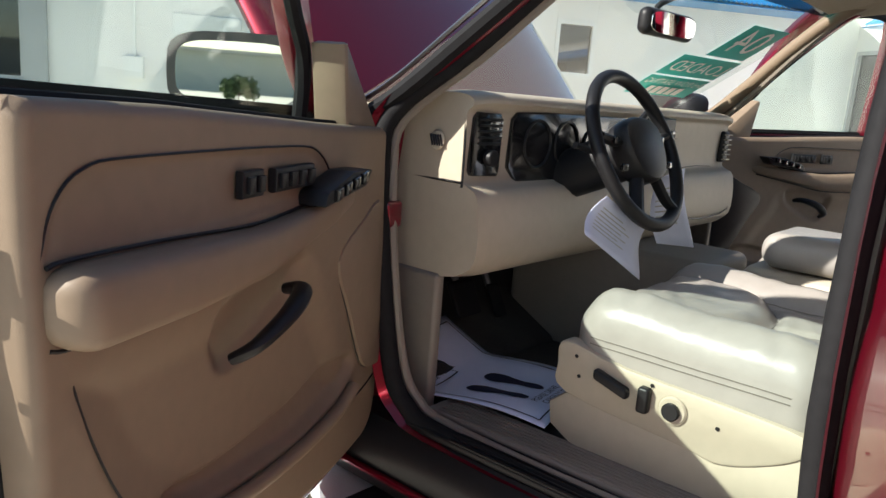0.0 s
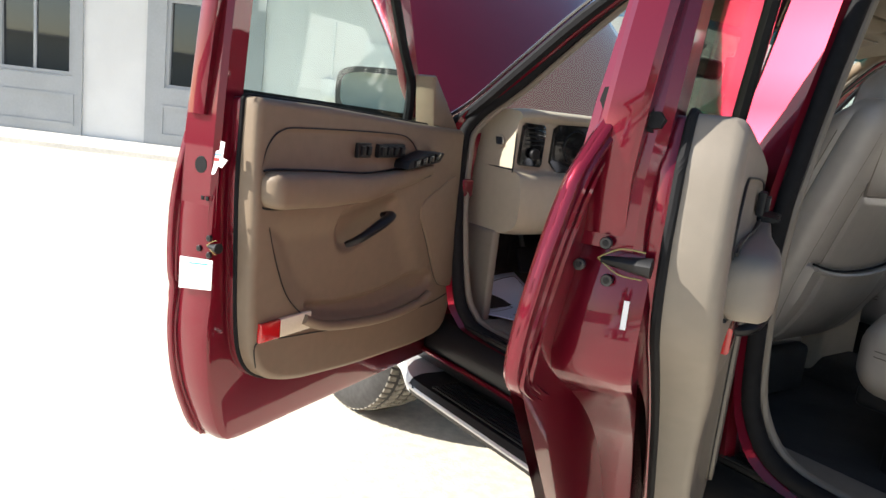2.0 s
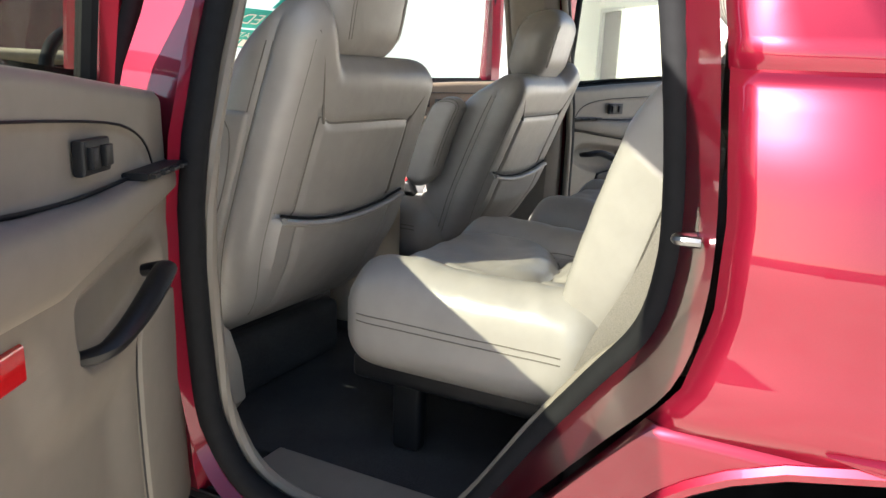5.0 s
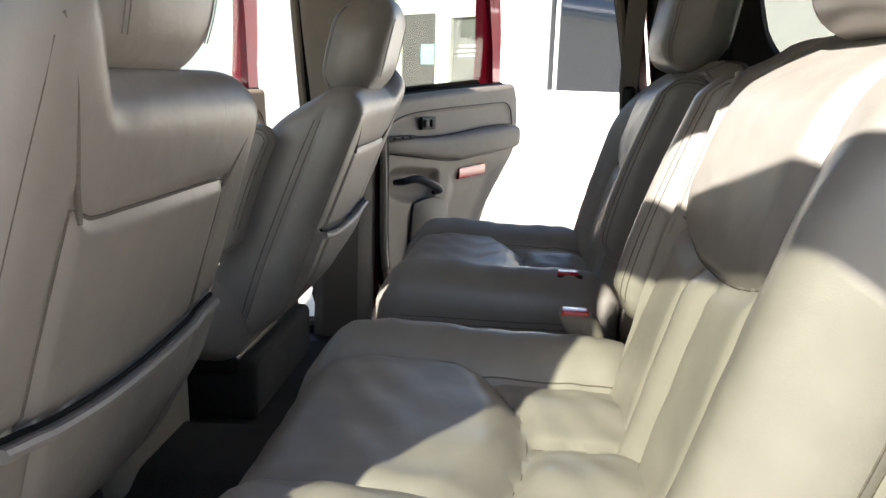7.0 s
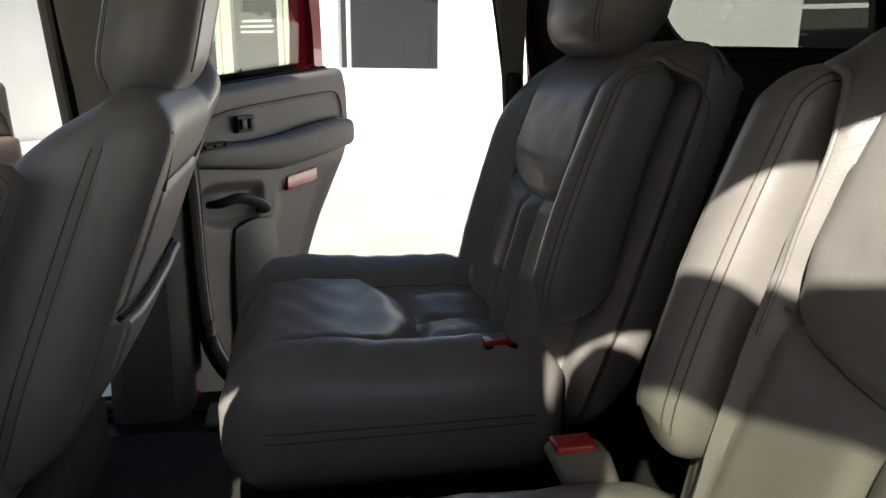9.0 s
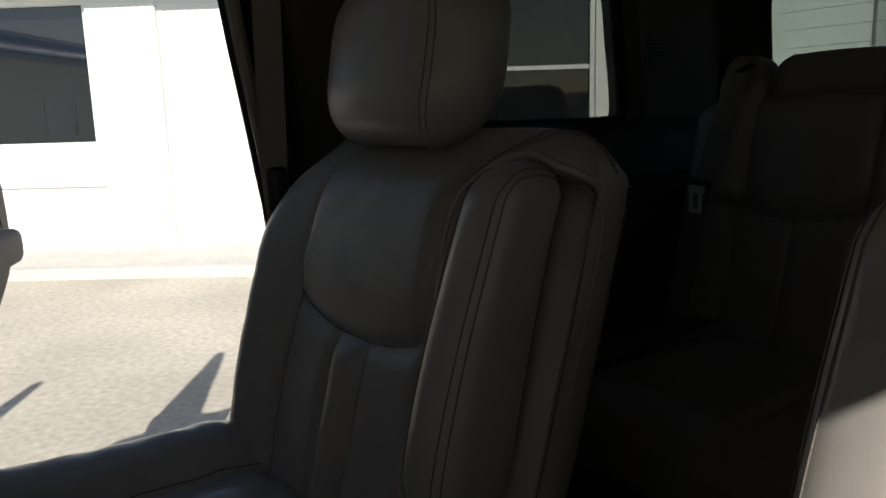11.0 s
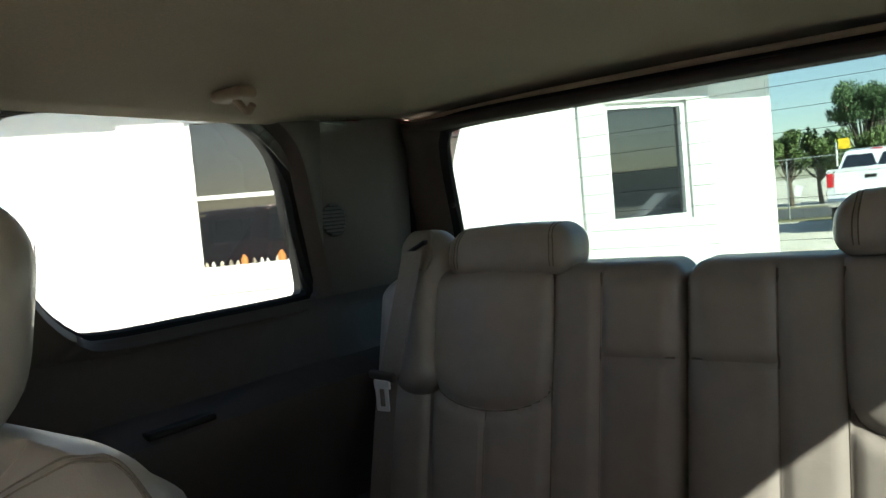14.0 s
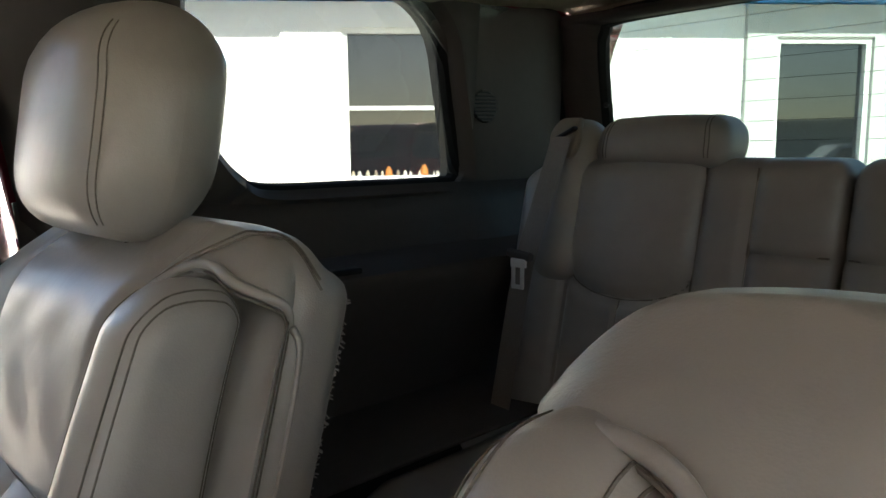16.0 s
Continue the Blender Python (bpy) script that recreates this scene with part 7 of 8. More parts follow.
# ---- third row ----
def bench_half(s, cx):
    t = thing("third_row_seat", (cx, -0.3, 0.65), "tan leather third-row bench half with a small headrest", "car seat", "third row seats")
    w, h, tb = 0.575, 0.56, 0.13
    lean = radians(13)

    def back(p):
        q = p.copy()
        a = p[:, 0] * s / (w / 2)         # +1 outboard
        c = p[:, 2] / (h / 2)
        fr = ss(p[:, 1], 0, tb / 2 - 0.005)
        for k in (0.55, -0.27, -0.555):
            q[:, 1] += fr * groove(p[:, 0] * s - k * w / 2, 0.010, 0.009)
        mid = (a < 0.55) & (a > -0.27)
        aa = (a - 0.14) / 0.41
        u = c - 0.33 + 0.17 * (1 - aa ** 2).clip(0) ** 0.5
        q[:, 1] += fr * mid * (groove(u * h / 2, 0.010, 0.011) + 0.009 * ss(u, 0, 0.2))
        q[:, 1] += fr * mid * ss(-u, 0, 0.03) * groove((aa - 0.0) * 0.15, 0.008, 0.006)
        q[:, 1] += fr * (a < -0.555) * groove((c - 0.505) * h / 2, 0.008, 0.005)
        q[:, 1] += fr * (0.010 * np.cos(np.clip(aa, -1, 1) * math.pi / 2) * mid + 0.014 * ss(a, 0.55, 0.85))
        q[:, 2] -= 0.02 * ss(c, 0.6, 1) * ss(a, 0.72, 0.98)
        q[:, 1] -= (q[:, 2] + h / 2) * math.tan(lean)
        return q

    zt = 1.395
    part("backrest", rbox((w, tb, h), 0.035, 0.0075, back, at=(cx, -0.415, zt - h / 2)), TAN, t, "stitched leather backrest")
    b_at = np.array((cx, -0.415, zt - h / 2))
    hh = h / 2
    for k in (0.55, -0.27, -0.555):
        part("seam", tube(back(np.array([(s * k * w / 2, tb / 2, c * hh) for c in np.linspace(-0.9, 0.95, 26)])) + b_at, 0.0016, 5), SEAM, t)
    ul = [(s * (0.14 + 0.41 * aa) * w / 2, tb / 2, (0.33 - 0.17 * max(0.0, 1 - aa * aa) ** 0.5) * hh) for aa in np.linspace(-1, 1, 25)]
    cl = [(s * 0.14 * w / 2, tb / 2, c * hh) for c in np.linspace(0.15, -0.9, 12)]
    hl_ = [(s * a * w / 2, tb / 2, 0.505 * hh) for a in np.linspace(-0.56, -0.96, 6)]
    for ln in (ul, cl, hl_):
        part("seam", tube(back(np.array(ln)) + b_at, 0.0016, 5), SEAM, t)

    def cush(p):
        q = p.copy()
        a, b = p[:, 0] * s / (w / 2), p[:, 1] / 0.23
        up = ss(p[:, 2], 0, 0.06)
        for k in (0.62, -0.40):
            q[:, 2] += up * groove(p[:, 0] * s - k * w / 2, 0.01, 0.007)
        q[:, 2] += up * (0.015 * ss(a, 0.6, 0.95) - 0.03 * ss(b, 0.6, 1))
        return q
    part("cushion", rbox((w, 0.46, 0.15), 0.05, 0.014, cush, at=(cx, -0.17, 0.855)), TAN, t, "leather bench cushion")
    hc = cx + (0.011 if s > 0 else -0.032)
    hfn = lambda p: np.stack([p[:, 0] * (1 - 0.06 * ss(p[:, 2], 0.0, 0.05)), p[:, 1] - 0.2 * p[:, 2], p[:, 2] - 0.35 * p[:, 0] ** 2], 1)
    h_at = np.array((hc, -0.525, 1.4245 if s > 0 else 1.438))
    part("headrest", rbox((0.245, 0.11, 0.085), 0.032, 0.010, hfn, at=h_at), TAN, t, "low leather headrest")
    seams(hfn, h_at, [[on_pad((sx, y, z), (0.245, 0.11, 0.085), 0.032) for y, z in ((0.06, -0.03), (0.06, -0.015), (0.06, 0.0), (0.06, 0.015), (0.06, 0.03), (0.05, 0.045), (0.03, 0.05), (0.0, 0.05))] for sx in (0.090, -0.090, 0.098, -0.098)], t, 0.0009, STITCH, "stitching")
    for dx in (-0.05, 0.05):
        part("post", cylinder((hc + dx, -0.53, 1.37), (0, 0, 1), 0.006, 0.04, 8), CHROME, t)
    tw = lambda p: np.stack([p[:, 0] * (1 + 0.12 * ss(-p[:, 2], 0.0, 0.15)), p[:, 1] - (p[:, 2] + 0.15) * math.tan(lean), p[:, 2]], 1)
    tw_at = np.array((cx + s * 0.190, -0.455, 1.317))
    part("belt_tower", rbox((0.112, 0.112, 0.30), 0.054, 0.009, tw, at=tw_at), TAN, t, "raised belt outlet")
    part("outlet_plate", rbox((0.066, 0.016, 0.072), 0.0075, 0.006, lambda p: np.stack([p[:, 0] * np.sqrt(np.clip(1 - (p[:, 2] / 0.045) ** 2, 0.2, 1)), p[:, 1] - p[:, 2] * (0.23 + 0.5 * ss(p[:, 2], 0, 0.05)), p[:, 2]], 1), at=(cx + s * 0.178, -0.4555, 1.432)), TRIMG, t, "moulded belt outlet plate")
    part("outlet", rbox((0.052, 0.016, 0.009), 0.004, 0.01, lambda p: np.stack([p[:, 0], p[:, 1], p[:, 2] - s * 0.45 * p[:, 0]], 1), at=(cx + s * 0.176, -0.4475, 1.437)), BLACK, t)
    part("base", rbox((w * 0.9, 0.44, 0.14), 0.02, 0.1, at=(cx, -0.2, 0.715)), BLACK, t)
    b = thing("seat_belt", (cx + s * 0.27, -0.40, 0.95), "tan belt webbing with a steel tongue", "seat belt")
    xs = lambda z: cx + s * (0.172 + 0.085 * (1.45 - z))
    yy = lambda z: -0.440 + (1.45 - z) * 0.36 - 0.22 * max(0.0, 1.2 - z)
    part("webbing", loft([[(xs(z) - s * 0.024, yy(z), z), (xs(z) + s * 0.024, yy(z) - 0.004, z)] for z in np.linspace(1.434, 0.93, 10)]), BELT, b)
    tz = 1.205
    blade = [rbox((0.034, 0.006, 0.016), 0.002, 0.02, at=(xs(tz), yy(tz) + 0.009, tz + 0.010))]
    blade += [rbox((0.008, 0.004, 0.040), 0.0015, 0.02, at=(xs(tz) + dx, yy(tz) + 0.011, tz - 0.014)) for dx in (-0.010, 0.010)]
    blade.append(rbox((0.027, 0.004, 0.008), 0.0015, 0.02, at=(xs(tz), yy(tz) + 0.011, tz - 0.032)))
    # White paint instead of metal: the steel's bright reflection is in the colour.
    part("tongue", joined(*blade), LIGHTF, b, "bright steel tongue")
    part("sleeve", rbox((0.056, 0.014, 0.016), 0.006, 0.01, lambda p: np.stack([p[:, 0], p[:, 1], p[:, 2] + s * 0.1 * p[:, 0]], 1), at=(xs(tz), yy(tz) + 0.005, tz + 0.024)), DARKTRIM, b)


bench_half(1, 0.340)
bench_half(-1, -0.236)

# ---- dashboard and front cabin ----
dash_prof = [(2.50, 1.225), (2.34, 1.262), (2.18, 1.290), (2.10, 1.297), (2.050, 1.290), (2.040, 1.272), (2.055, 1.258), (2.057, 1.23), (2.06, 1.12), (2.045, 1.095), (2.01, 1.07), (2.0, 0.95), (2.03, 0.90), (2.12, 0.875), (2.35, 0.86), (2.50, 0.95)]
prof = smooth_line([(0, a, b) for a, b in dash_prof], 3)
rows = []
for x in np.linspace(-0.805, 0.80, 28):
    end = 0.035 * ss(np.abs(np.array(x)), 0.74, 0.81)
    push = 0.03 * ss(np.array(x), 0.12, 0.26) * 1.0
    rows.append([(x, p[1] + push * (p[1] < 2.2) + end * (2.3 - p[1]) * 0.6, 1.08 + (p[2] - 1.08) * (1 - float(end))) for p in prof])
v, f = loft(rows)
m = len(prof)
f.append(tuple(range(m)))
f.append(tuple(range(len(v) - m, len(v))))
dash = part("dashboard", (v, f), DASHM, suv, "cream moulded dashboard")
part("end_seam", tube([(-0.8, 2.28, 1.10), (-0.806, 2.06, 1.10)], 0.003, 5), BLACK, dash)
part("end_seam", tube([(-0.803, 2.06, 1.10), (-0.79, 2.20, 0.90)], 0.003, 5), BLACK, dash)
part("end_seam", tube(smooth_line([(-0.80, 2.07, 1.27), (-0.805, 2.062, 1.18), (-0.806, 2.06, 1.09)], 4), 0.003, 5), BLACK, dash)
side_vent = part("side_vent", cylinder((-0.806, 2.135, 1.185), (-1, 0.1, 0), 0.022, 0.006, 24), DASHM, dash, "small round side vent")
for k in range(-2, 3):
    part("slot", tube([(-0.8135, 2.135 + 0.007 * k - 0.004, 1.173), (-0.8135, 2.135 + 0.007 * k + 0.004, 1.197)], 0.0024, 5), BLACK, side_vent)
fy = lambda a, w, b: (a, 2.055 - w, b)
bez = part("switch_bezel", prism([(-0.79, 1.125), (-0.783, 1.115), (-0.70, 1.112), (-0.692, 1.122), (-0.69, 1.235), (-0.70, 1.250), (-0.776, 1.252), (-0.788, 1.240)], -0.03, 0.006, fy, 0.003), SCREENM, dash, "black light switch panel")
for k in range(5):
    part("vent_slat", rbox((0.075, 0.010, 0.005), 0.002, 0.04, at=(-0.738, 2.046, 1.185 + 0.013 * k)), BLACK, bez)
part("light_knob", cylinder((-0.745, 2.044, 1.155), (0, -1, 0), 0.018, 0.02, 18), BLACK, bez)
hoodp = [(-0.655, 1.13), (-0.62, 1.095), (-0.30, 1.09), (-0.10, 1.07), (-0.01, 0.94), (0.19, 0.935), (0.20, 1.10), (0.20, 1.235), (0.185, 1.252), (-0.1, 1.258), (-0.5, 1.260), (-0.635, 1.256), (-0.655, 1.24)]
clus = part("instrument_panel", prism(hoodp, -0.02, 0.006, fy, 0.004), SCREENM, dash, "dark instrument and radio panel")
for x, r in ((-0.55, 0.055), (-0.42, 0.055), (-0.30, 0.035)):
    part("gauge_ring", tube([(x + r * math.cos(k * math.pi / 12), 2.046, 1.185 + r * math.sin(k * math.pi / 12)) for k in range(24)], 0.003, 6, True), BLACK, clus)
for z, h in ((1.235, 0.06), (1.15, 0.075), (1.04, 0.09)):
    rad = part("radio_unit", rbox((0.20, 0.02, h), 0.005, 0.05, at=(0.09, 2.042, z)), BLACK, clus, "radio and climate unit")
    for k in range(5):
        part("button", rbox((0.024, 0.01, 0.012), 0.003, 0.02, at=(0.02 + 0.035 * k, 2.028, z - 0.012)), SCREENM, rad)
for x in (0.265, 0.755):
    vt = part("air_vent", rbox((0.055, 0.03, 0.115), 0.012, 0.03, at=(x, 2.085, 1.175)), BLACK, dash, "slatted air vent")
    for k in range(6):
        part("vent_slat", rbox((0.05, 0.014, 0.005), 0.002, 0.02, at=(x, 2.068, 1.13 + 0.018 * k)), DASHM, vt)
part("glovebox_seam", tube(smooth_line([(0.30, 2.083, 1.09), (0.75, 2.083, 1.09), (0.74, 2.03, 0.95), (0.33, 2.03, 0.95)], 4, True), 0.003, 5, True), BLACK, dash)
part("top_vent", rbox((0.12, 0.03, 0.01), 0.004, 0.04, at=(-0.62, 2.44, 1.247)), BLACK, dash)
for s in (-1, 1):
    part("kick_panel", rbox((0.03, 0.30, 0.34), 0.012, 0.1, at=(s * 0.80, 2.25, 0.72)), TRIMG, suv)
for x, y, z, w in ((-0.48, 2.28, 0.74, 0.10), (-0.30, 2.30, 0.70, 0.05)):
    pd = part("pedal", rbox((w, 0.02, 0.09), 0.008, 0.03, lambda p: np.stack([p[:, 0], p[:, 1] + 0.5 * p[:, 2], p[:, 2]], 1), at=(x, y, z)), RUBBER, suv, "black rubber pedal")
    part("pedal_arm", tube([(x, y + 0.03, z + 0.03), (x, y + 0.1, z + 0.16)], 0.010, 8), STEEL, pd)

# steering wheel
C = Vector((-0.40, 1.865, 1.19))
tilt = Matrix.Rotation(radians(-26), 3, "X")
wm = lambda x, y, z=0.0: tuple(C + tilt @ Vector((x, z, y)))
rim = [wm(0.185 * math.cos(k * math.pi / 28), 0.185 * math.sin(k * math.pi / 28)) for k in range(56)]
sw = part("steering_wheel", tube(rim, 0.0165, 12, True), BLACK, suv, "black leather steering wheel")
hubo = smooth_line([(-0.09, 0.0), (-0.075, 0.055), (0.0, 0.075), (0.075, 0.055), (0.09, 0.0), (0.06, -0.065), (0.0, -0.085), (-0.06, -0.065)], 4, True)
part("hub", prism(hubo, -0.035, 0.03, lambda a, w, b: wm(a, b, w), 0.018), BLACK, sw, "black airbag hub")
for ax, ay in ((-0.17, 0.035), (0.17, 0.035), (-0.10, -0.155), (0.10, -0.155)):
    part("spoke", tube(smooth_line([wm(ax * 0.40, ay * 0.35, 0.0), wm(ax * 0.75, ay * 0.8, 0.004), wm(ax, ay, 0.0)], 4), 0.017, 8, False, 0.6), BLACK, sw)
for x in (-0.115, 0.115):
    for y in (0.02, -0.045):
        part("wheel_button", rbox((0.022, 0.012, 0.018), 0.004, 0.02, at=wm(x, y, -0.012)), SCREENM, sw)
part("column", tube([wm(0, 0, 0.03), tuple(C + Vector((0, 0.22, -0.10)))], 0.062, 16), BLACK, sw, "black steering column shroud")
part("stalk", tube([wm(0.0, 0.0, 0.06), wm(-0.19, 0.03, 0.05)], 0.008, 8), BLACK, sw)
part("shift_lever", tube([wm(0.02, 0.0, 0.07), wm(0.16, 0.09, 0.05), wm(0.21, 0.12, 0.03)], 0.010, 8), BLACK, sw)

# console between the front seats
con = part("console", rbox((0.26, 0.68, 0.32), 0.03, 0.06, lambda p: np.stack([p[:, 0] * (1 - 0.08 * p[:, 2]), p[:, 1], p[:, 2] * np.where(p[:, 1] > 0.05, 0.78, 1.0) - np.where(p[:, 1] > 0.05, 0.035, 0)], 1), at=(0.0, 1.66, 0.755)), DASHM, suv, "cream centre console")
part("console_lid", rbox((0.25, 0.34, 0.09), 0.04, 0.03, at=(0.0, 1.47, 0.965)), TAN, con, "padded leather console lid")
part("latch_tab", rbox((0.05, 0.012, 0.03), 0.006, 0.02, at=(0.0, 1.645, 0.955)), BLACK, con)
part("tray", rbox((0.20, 0.24, 0.012), 0.005, 0.05, at=(0.0, 1.83, 0.845)), BLACK, con)
part("lower_console", rbox((0.32, 0.62, 0.34), 0.03, 0.08, at=(0.0, 2.05, 0.735)), TRIMG, con)

# ceiling console, visors and interior mirror
oc = part("overhead_console", rbox((0.24, 0.34, 0.045), 0.02, 0.04, at=(0.0, 1.60, 1.672)), LINER, suv, "tan overhead console")
for k in range(4):
    part("console_button", rbox((0.028, 0.02, 0.014), 0.005, 0.02, at=(-0.06 + 0.04 * k, 1.70, 1.648)), BLACK, oc)
part("dome_lens", rbox((0.10, 0.07, 0.014), 0.006, 0.03, at=(0.0, 1.55, 1.648)), CLEARLENS, oc)
for s in (-1, 1):
    vs = part("sun_visor", rbox((0.52, 0.20, 0.022), 0.010, 0.04, lambda p: np.stack([p[:, 0], p[:, 1], p[:, 2] - 0.25 * p[:, 1]], 1), at=(s * 0.41, 1.68, 1.668)), LINER, suv, "tan sun visor")
    part("visor_mirror_cover", rbox((0.14, 0.09, 0.006), 0.002, 0.03, lambda p: np.stack([p[:, 0], p[:, 1], p[:, 2] - 0.25 * p[:, 1]], 1), at=(s * 0.37, 1.655, 1.656)), TRIM, vs)
MC, q = Vector((-0.04, 2.0, 1.517)), Vector((-0.10, -1.0, -0.02)).normalized().to_track_quat("Y", "Z")
rv = part("interior_mirror", moved(rbox((0.255, 0.045, 0.072), 0.03, 0.02), lambda x, y, z: tuple(MC + q @ Vector((x, y, z)))), BLACK, suv, "black interior mirror")
part("mirror_face", moved(prism([(0.115 * math.copysign(abs(math.cos(t)) ** 0.5, math.cos(t)), 0.028 * math.copysign(abs(math.sin(t)) ** 0.5, math.sin(t))) for t in np.linspace(0, 2 * math.pi, 33)[:-1]], 0.0215, 0.0235, lambda a, w, b: (a, w, b)), lambda x, y, z: tuple(MC + q @ Vector((x, y, z)))), MIRROR, rv, "silvered mirror", smooth=False)
part("stem", tube(smooth_line([tuple(MC - q @ Vector((0, 0.02, 0))), tuple(MC + Vector((0.01, 0.04, 0.05))), (0.0, 2.0, 1.60)], 4), 0.009, 8), BLACK, rv)


# windscreen decals, read from outside
def wsp(x, t, lift=0.004):
    hw = 0.84 - 0.15 * t
    return (x * hw, 2.52 - 0.80 * t - 0.10 * x * x + 0.06 - lift, 1.20 + 0.49 * t - lift)


def on_screen(me):
    for vtx in me.vertices:
        vtx.co = Vector(wsp(vtx.co.x, vtx.co.y, 0.006 + vtx.co.z))


DECALS = [(0.46, 0.92, 0.44, 0.565), (0.46, 0.92, 0.30, 0.428)]
DECAL_TEXT = [("04", 0.74, 0.68, 0.21), ("LOADED", 0.69, 0.50, 0.105), ("3rd ROW SEATING", 0.69, 0.395, 0.052)]
DEC_BAR = (0.56, 0.315)
dec = thing("windscreen_decal", wsp(0.5, 0.5), "teal vinyl sale lettering stuck on the windscreen", "decal")
part("vinyl", loft([[wsp(x, t, 0.003) for x in np.linspace(0.60, 0.90, 7)] for t in np.linspace(0.58, 0.77, 5)]), TEAL, dec, "teal vinyl band")
for x0, x1, t0, t1 in DECALS:
    part("vinyl", loft([[wsp(x, t, 0.003) for x in np.linspace(x0, x1, 7)] for t in np.linspace(t0, t1, 5)]), TEAL, dec, "teal vinyl band")
for text, x, t, size in DECAL_TEXT:
    c = bpy.data.curves.new("letters", "FONT")
    c.body, c.size, c.align_x, c.align_y, c.resolution_u = text, size, "CENTER", "CENTER", 3
    tmp = bpy.data.objects.new("letters", c)
    me = bpy.data.meshes.new_from_object(tmp)
    bpy.data.objects.remove(tmp)
    me.transform(Matrix.Translation((x, t, 0)) @ Matrix.Diagonal((-1.0, 0.9, 1, 1)))
    on_screen(me)
    link("letters", me, WHITEP, dec, smooth=False)
for k in range(5):
    part("letter_bar", loft([[wsp(x, t, 0.006) for x in np.linspace(DEC_BAR[0] + 0.055 * k, DEC_BAR[0] + 0.055 * k + 0.042, 3)] for t in (DEC_BAR[1], DEC_BAR[1] + 0.05)]), WHITEP, dec)

# paper mat on the driver's floor
mat_ = thing("paper_floor_mat", (-0.6, 2.05, 0.58), "bluish white paper floor mat with printed footprints", "paper mat")
MA, MB, MO = Vector((math.cos(radians(11)), math.sin(radians(11)), 0)), Vector((-math.sin(radians(11)), math.cos(radians(11)), 0)), Vector((-0.745, 1.828, 0.588))


def mp(a, b, lift=0.0):
    p = MO + MA * a + MB * b
    z = 0.600 + max(0.0, p.y - 2.19) * 0.55 + 0.006 * math.sin(a * 17 + b * 9) + 0.006 * math.sin(b * 14) + lift
    return (p.x, p.y, z)


thick(part("sheet", loft([[mp(a, b) for a in np.linspace(0, 0.345, 18)] for b in np.linspace(0, 0.45, 20)]), PAPER, mat_), 0.0006)
for (a0, b0), (a1, b1) in (((0.02, 0.02), (0.325, 0.02)), ((0.325, 0.02), (0.325, 0.43)), ((0.325, 0.43), (0.02, 0.43)), ((0.02, 0.43), (0.02, 0.02)), ((0.06, 0.31), (0.06, 0.36)), ((0.06, 0.36), (0.18, 0.36)), ((0.18, 0.36), (0.18, 0.31)), ((0.18, 0.31), (0.06, 0.31))):
    n = 14
    pts = [(a0 + (a1 - a0) * k / n, b0 + (b1 - b0) * k / n) for k in range(n + 1)]
    dx, dy = (0, 0.0016) if a0 != a1 else (0.0016, 0)
    part("border_line", loft([[mp(a - dx, b - dy, 0.0025) for a, b in pts], [mp(a + dx, b + dy, 0.0025) for a, b in pts]]), INK, mat_, smooth=False)
for a in (0.105, 0.20):
    sole = smooth_line([(a - 0.028, 0.25), (a - 0.034, 0.30), (a - 0.012, 0.335), (a + 0.022, 0.325), (a + 0.032, 0.28), (a + 0.022, 0.23), (a + 0.018, 0.19), (a + 0.024, 0.15), (a + 0.012, 0.12), (a - 0.012, 0.125), (a - 0.02, 0.16), (a - 0.018, 0.2)], 4, True)
    sole = [(a + (q[0] - a) * 0.8, 0.165 + (q[1] - 0.23) * 0.72) for q in sole]
    vs = [mp(x, y, 0.003) for x, y in sole] + [mp(a, 0.165, 0.003)]
    part("footprint", (vs, [(i, (i + 1) % len(sole), len(sole)) for i in range(len(sole))]), INK, mat_, smooth=False)


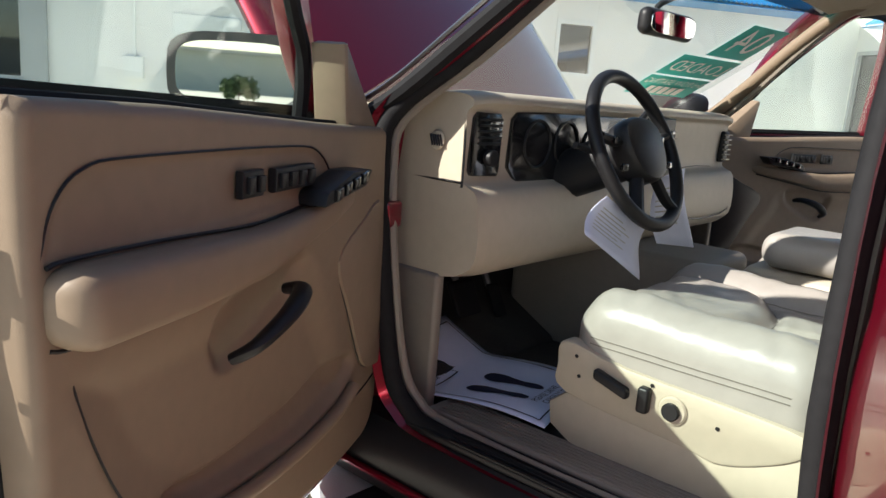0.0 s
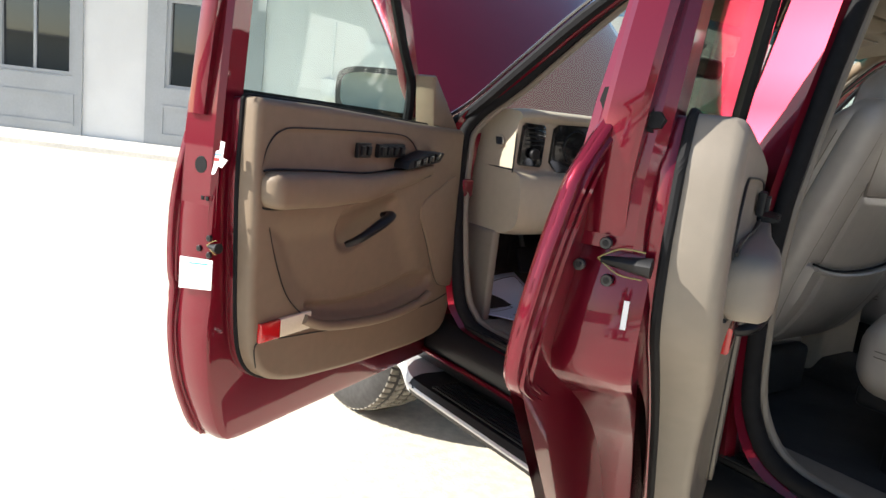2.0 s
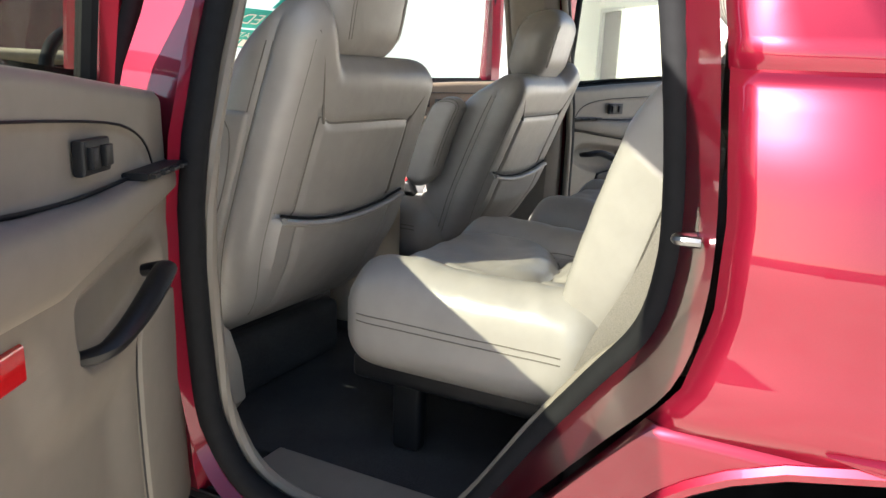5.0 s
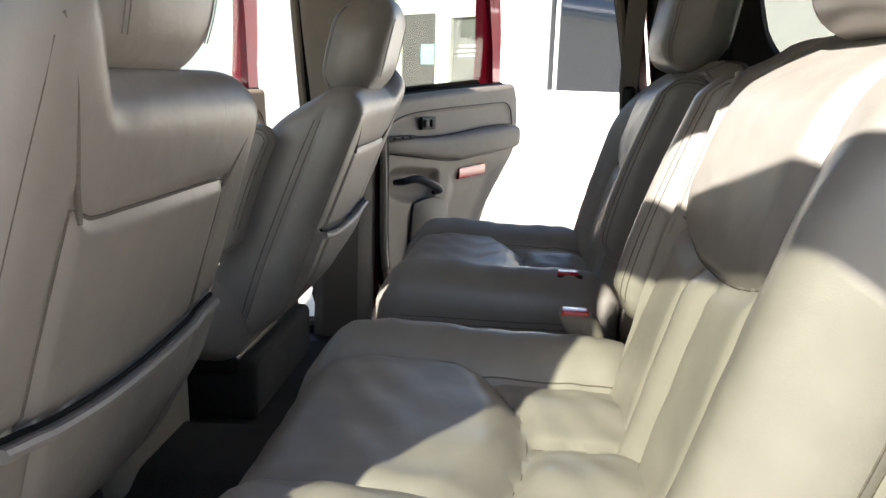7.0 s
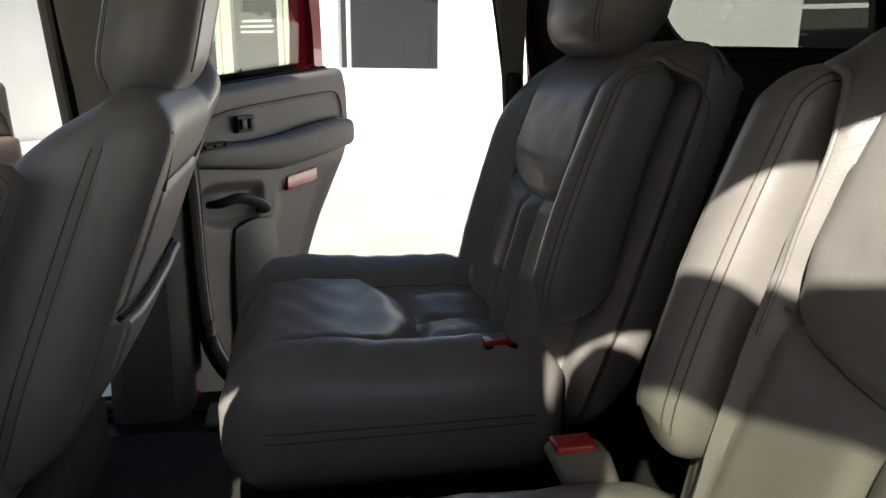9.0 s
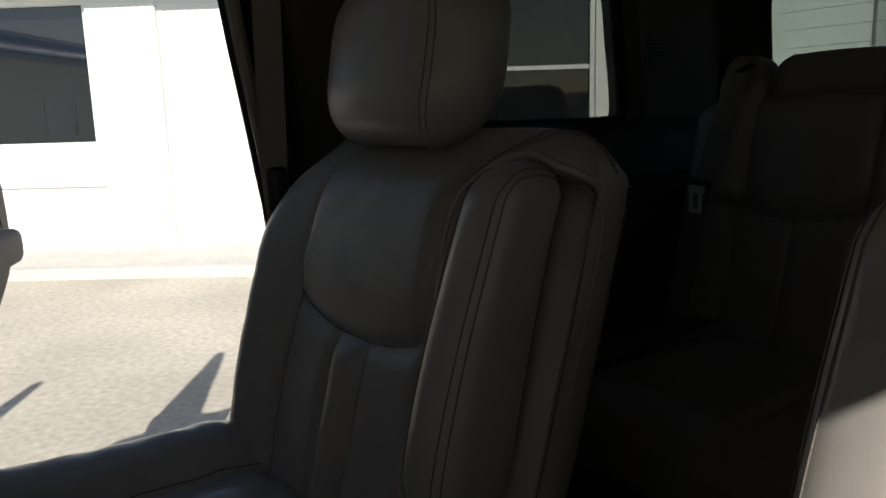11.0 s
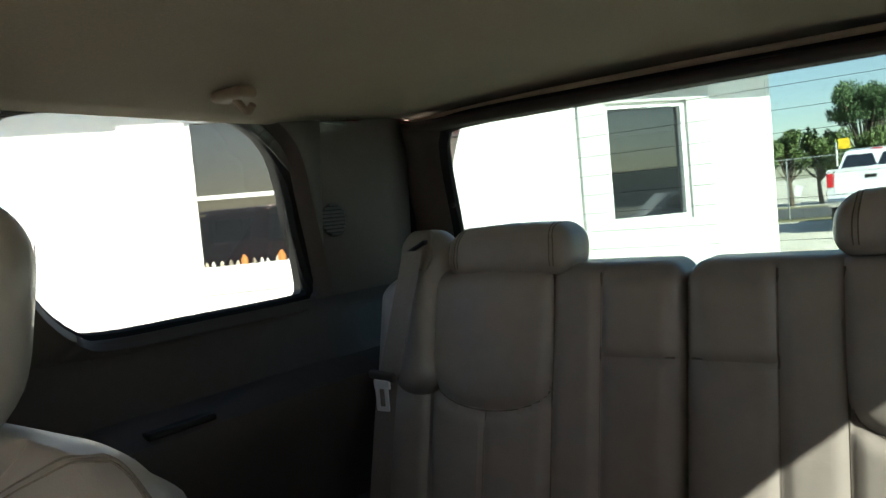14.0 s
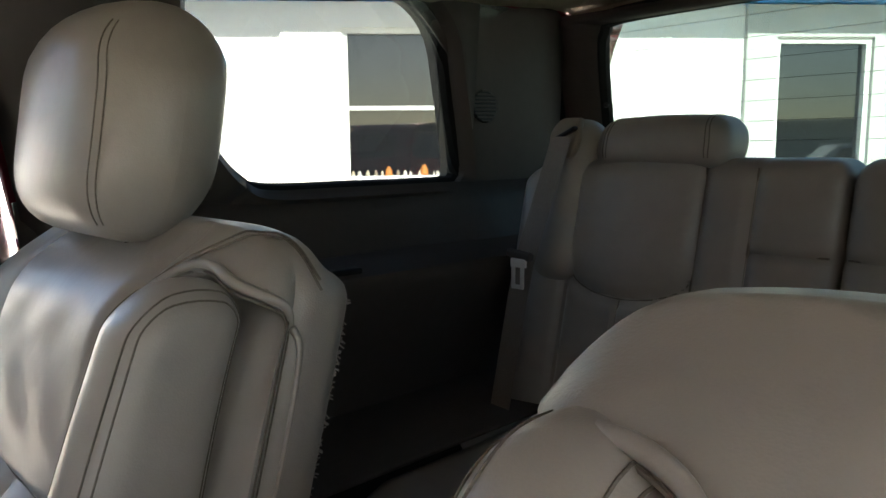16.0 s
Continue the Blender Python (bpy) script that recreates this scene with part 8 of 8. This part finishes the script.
def on_mat(text, a, b, size, name="print"):
    c = bpy.data.curves.new(name, "FONT")
    c.body, c.size, c.align_x, c.align_y, c.resolution_u = text, size, "CENTER", "CENTER", 3
    tmp = bpy.data.objects.new(name, c)
    me = bpy.data.meshes.new_from_object(tmp)
    bpy.data.objects.remove(tmp)
    for vtx in me.vertices:
        vtx.co = Vector(mp(a + vtx.co.x, b + vtx.co.y, 0.003))
    link(name, me, INK, mat_, smooth=False)


on_mat("PLEASE DRIVE", 0.17, 0.066, 0.024)
on_mat("CAREFULLY!", 0.17, 0.042, 0.024)
on_mat("Thank You", 0.12, 0.335, 0.024)

# sheets hanging under the wheel
for k, cs in enumerate((((-0.59, 1.83, 1.095), (-0.68, 1.82, 1.02), (-0.47, 1.80, 0.90), (-0.36, 1.82, 1.005)), ((-0.30, 1.85, 1.12), (-0.27, 1.84, 0.955), (-0.09, 1.83, 0.93), (-0.10, 1.85, 1.14)))):
    sh = thing("paper_sheet", cs[2], "white printed sheet hung below the steering wheel", "paper", "hung papers")
    A_, B_, C_, D_ = (Vector(c) for c in cs)
    f2 = lambda u, w: (A_.lerp(D_, u)).lerp(B_.lerp(C_, u), w) + Vector((0, 0.02 * math.sin(w * 3 + u), 0))
    thick(part("sheet", loft([[tuple(f2(u, w)) for u in np.linspace(0, 1, 8)] for w in np.linspace(0, 1, 8)]), PAPER, sh), 0.0008)
    for j in range(7):
        w = 0.2 + 0.08 * j
        l = 0.45 + 0.25 * ((j * 37) % 5) / 5
        part("print_line", loft([[tuple(f2(u, w) + Vector((0, -0.002, 0))) for u in np.linspace(0.12, 0.12 + l, 5)], [tuple(f2(u, w + 0.022) + Vector((0, -0.002, 0))) for u in np.linspace(0.12, 0.12 + l, 5)]]), GREYW, sh, smooth=False)

# striker and small fittings
for s in (-1, 1):
    part("striker", tube(smooth_line([(s * 0.915, 0.352, 1.112), (s * 0.915, 0.375, 1.112), (s * 0.90, 0.378, 1.112), (s * 0.885, 0.36, 1.112)], 4), 0.006, 8), STEEL, suv, "steel door striker")
    part("sill_badge", cylinder((s * 0.946, 0.745, 0.515), (s, 0, 0.1), 0.016, 0.004, 14), REDLENS, suv)
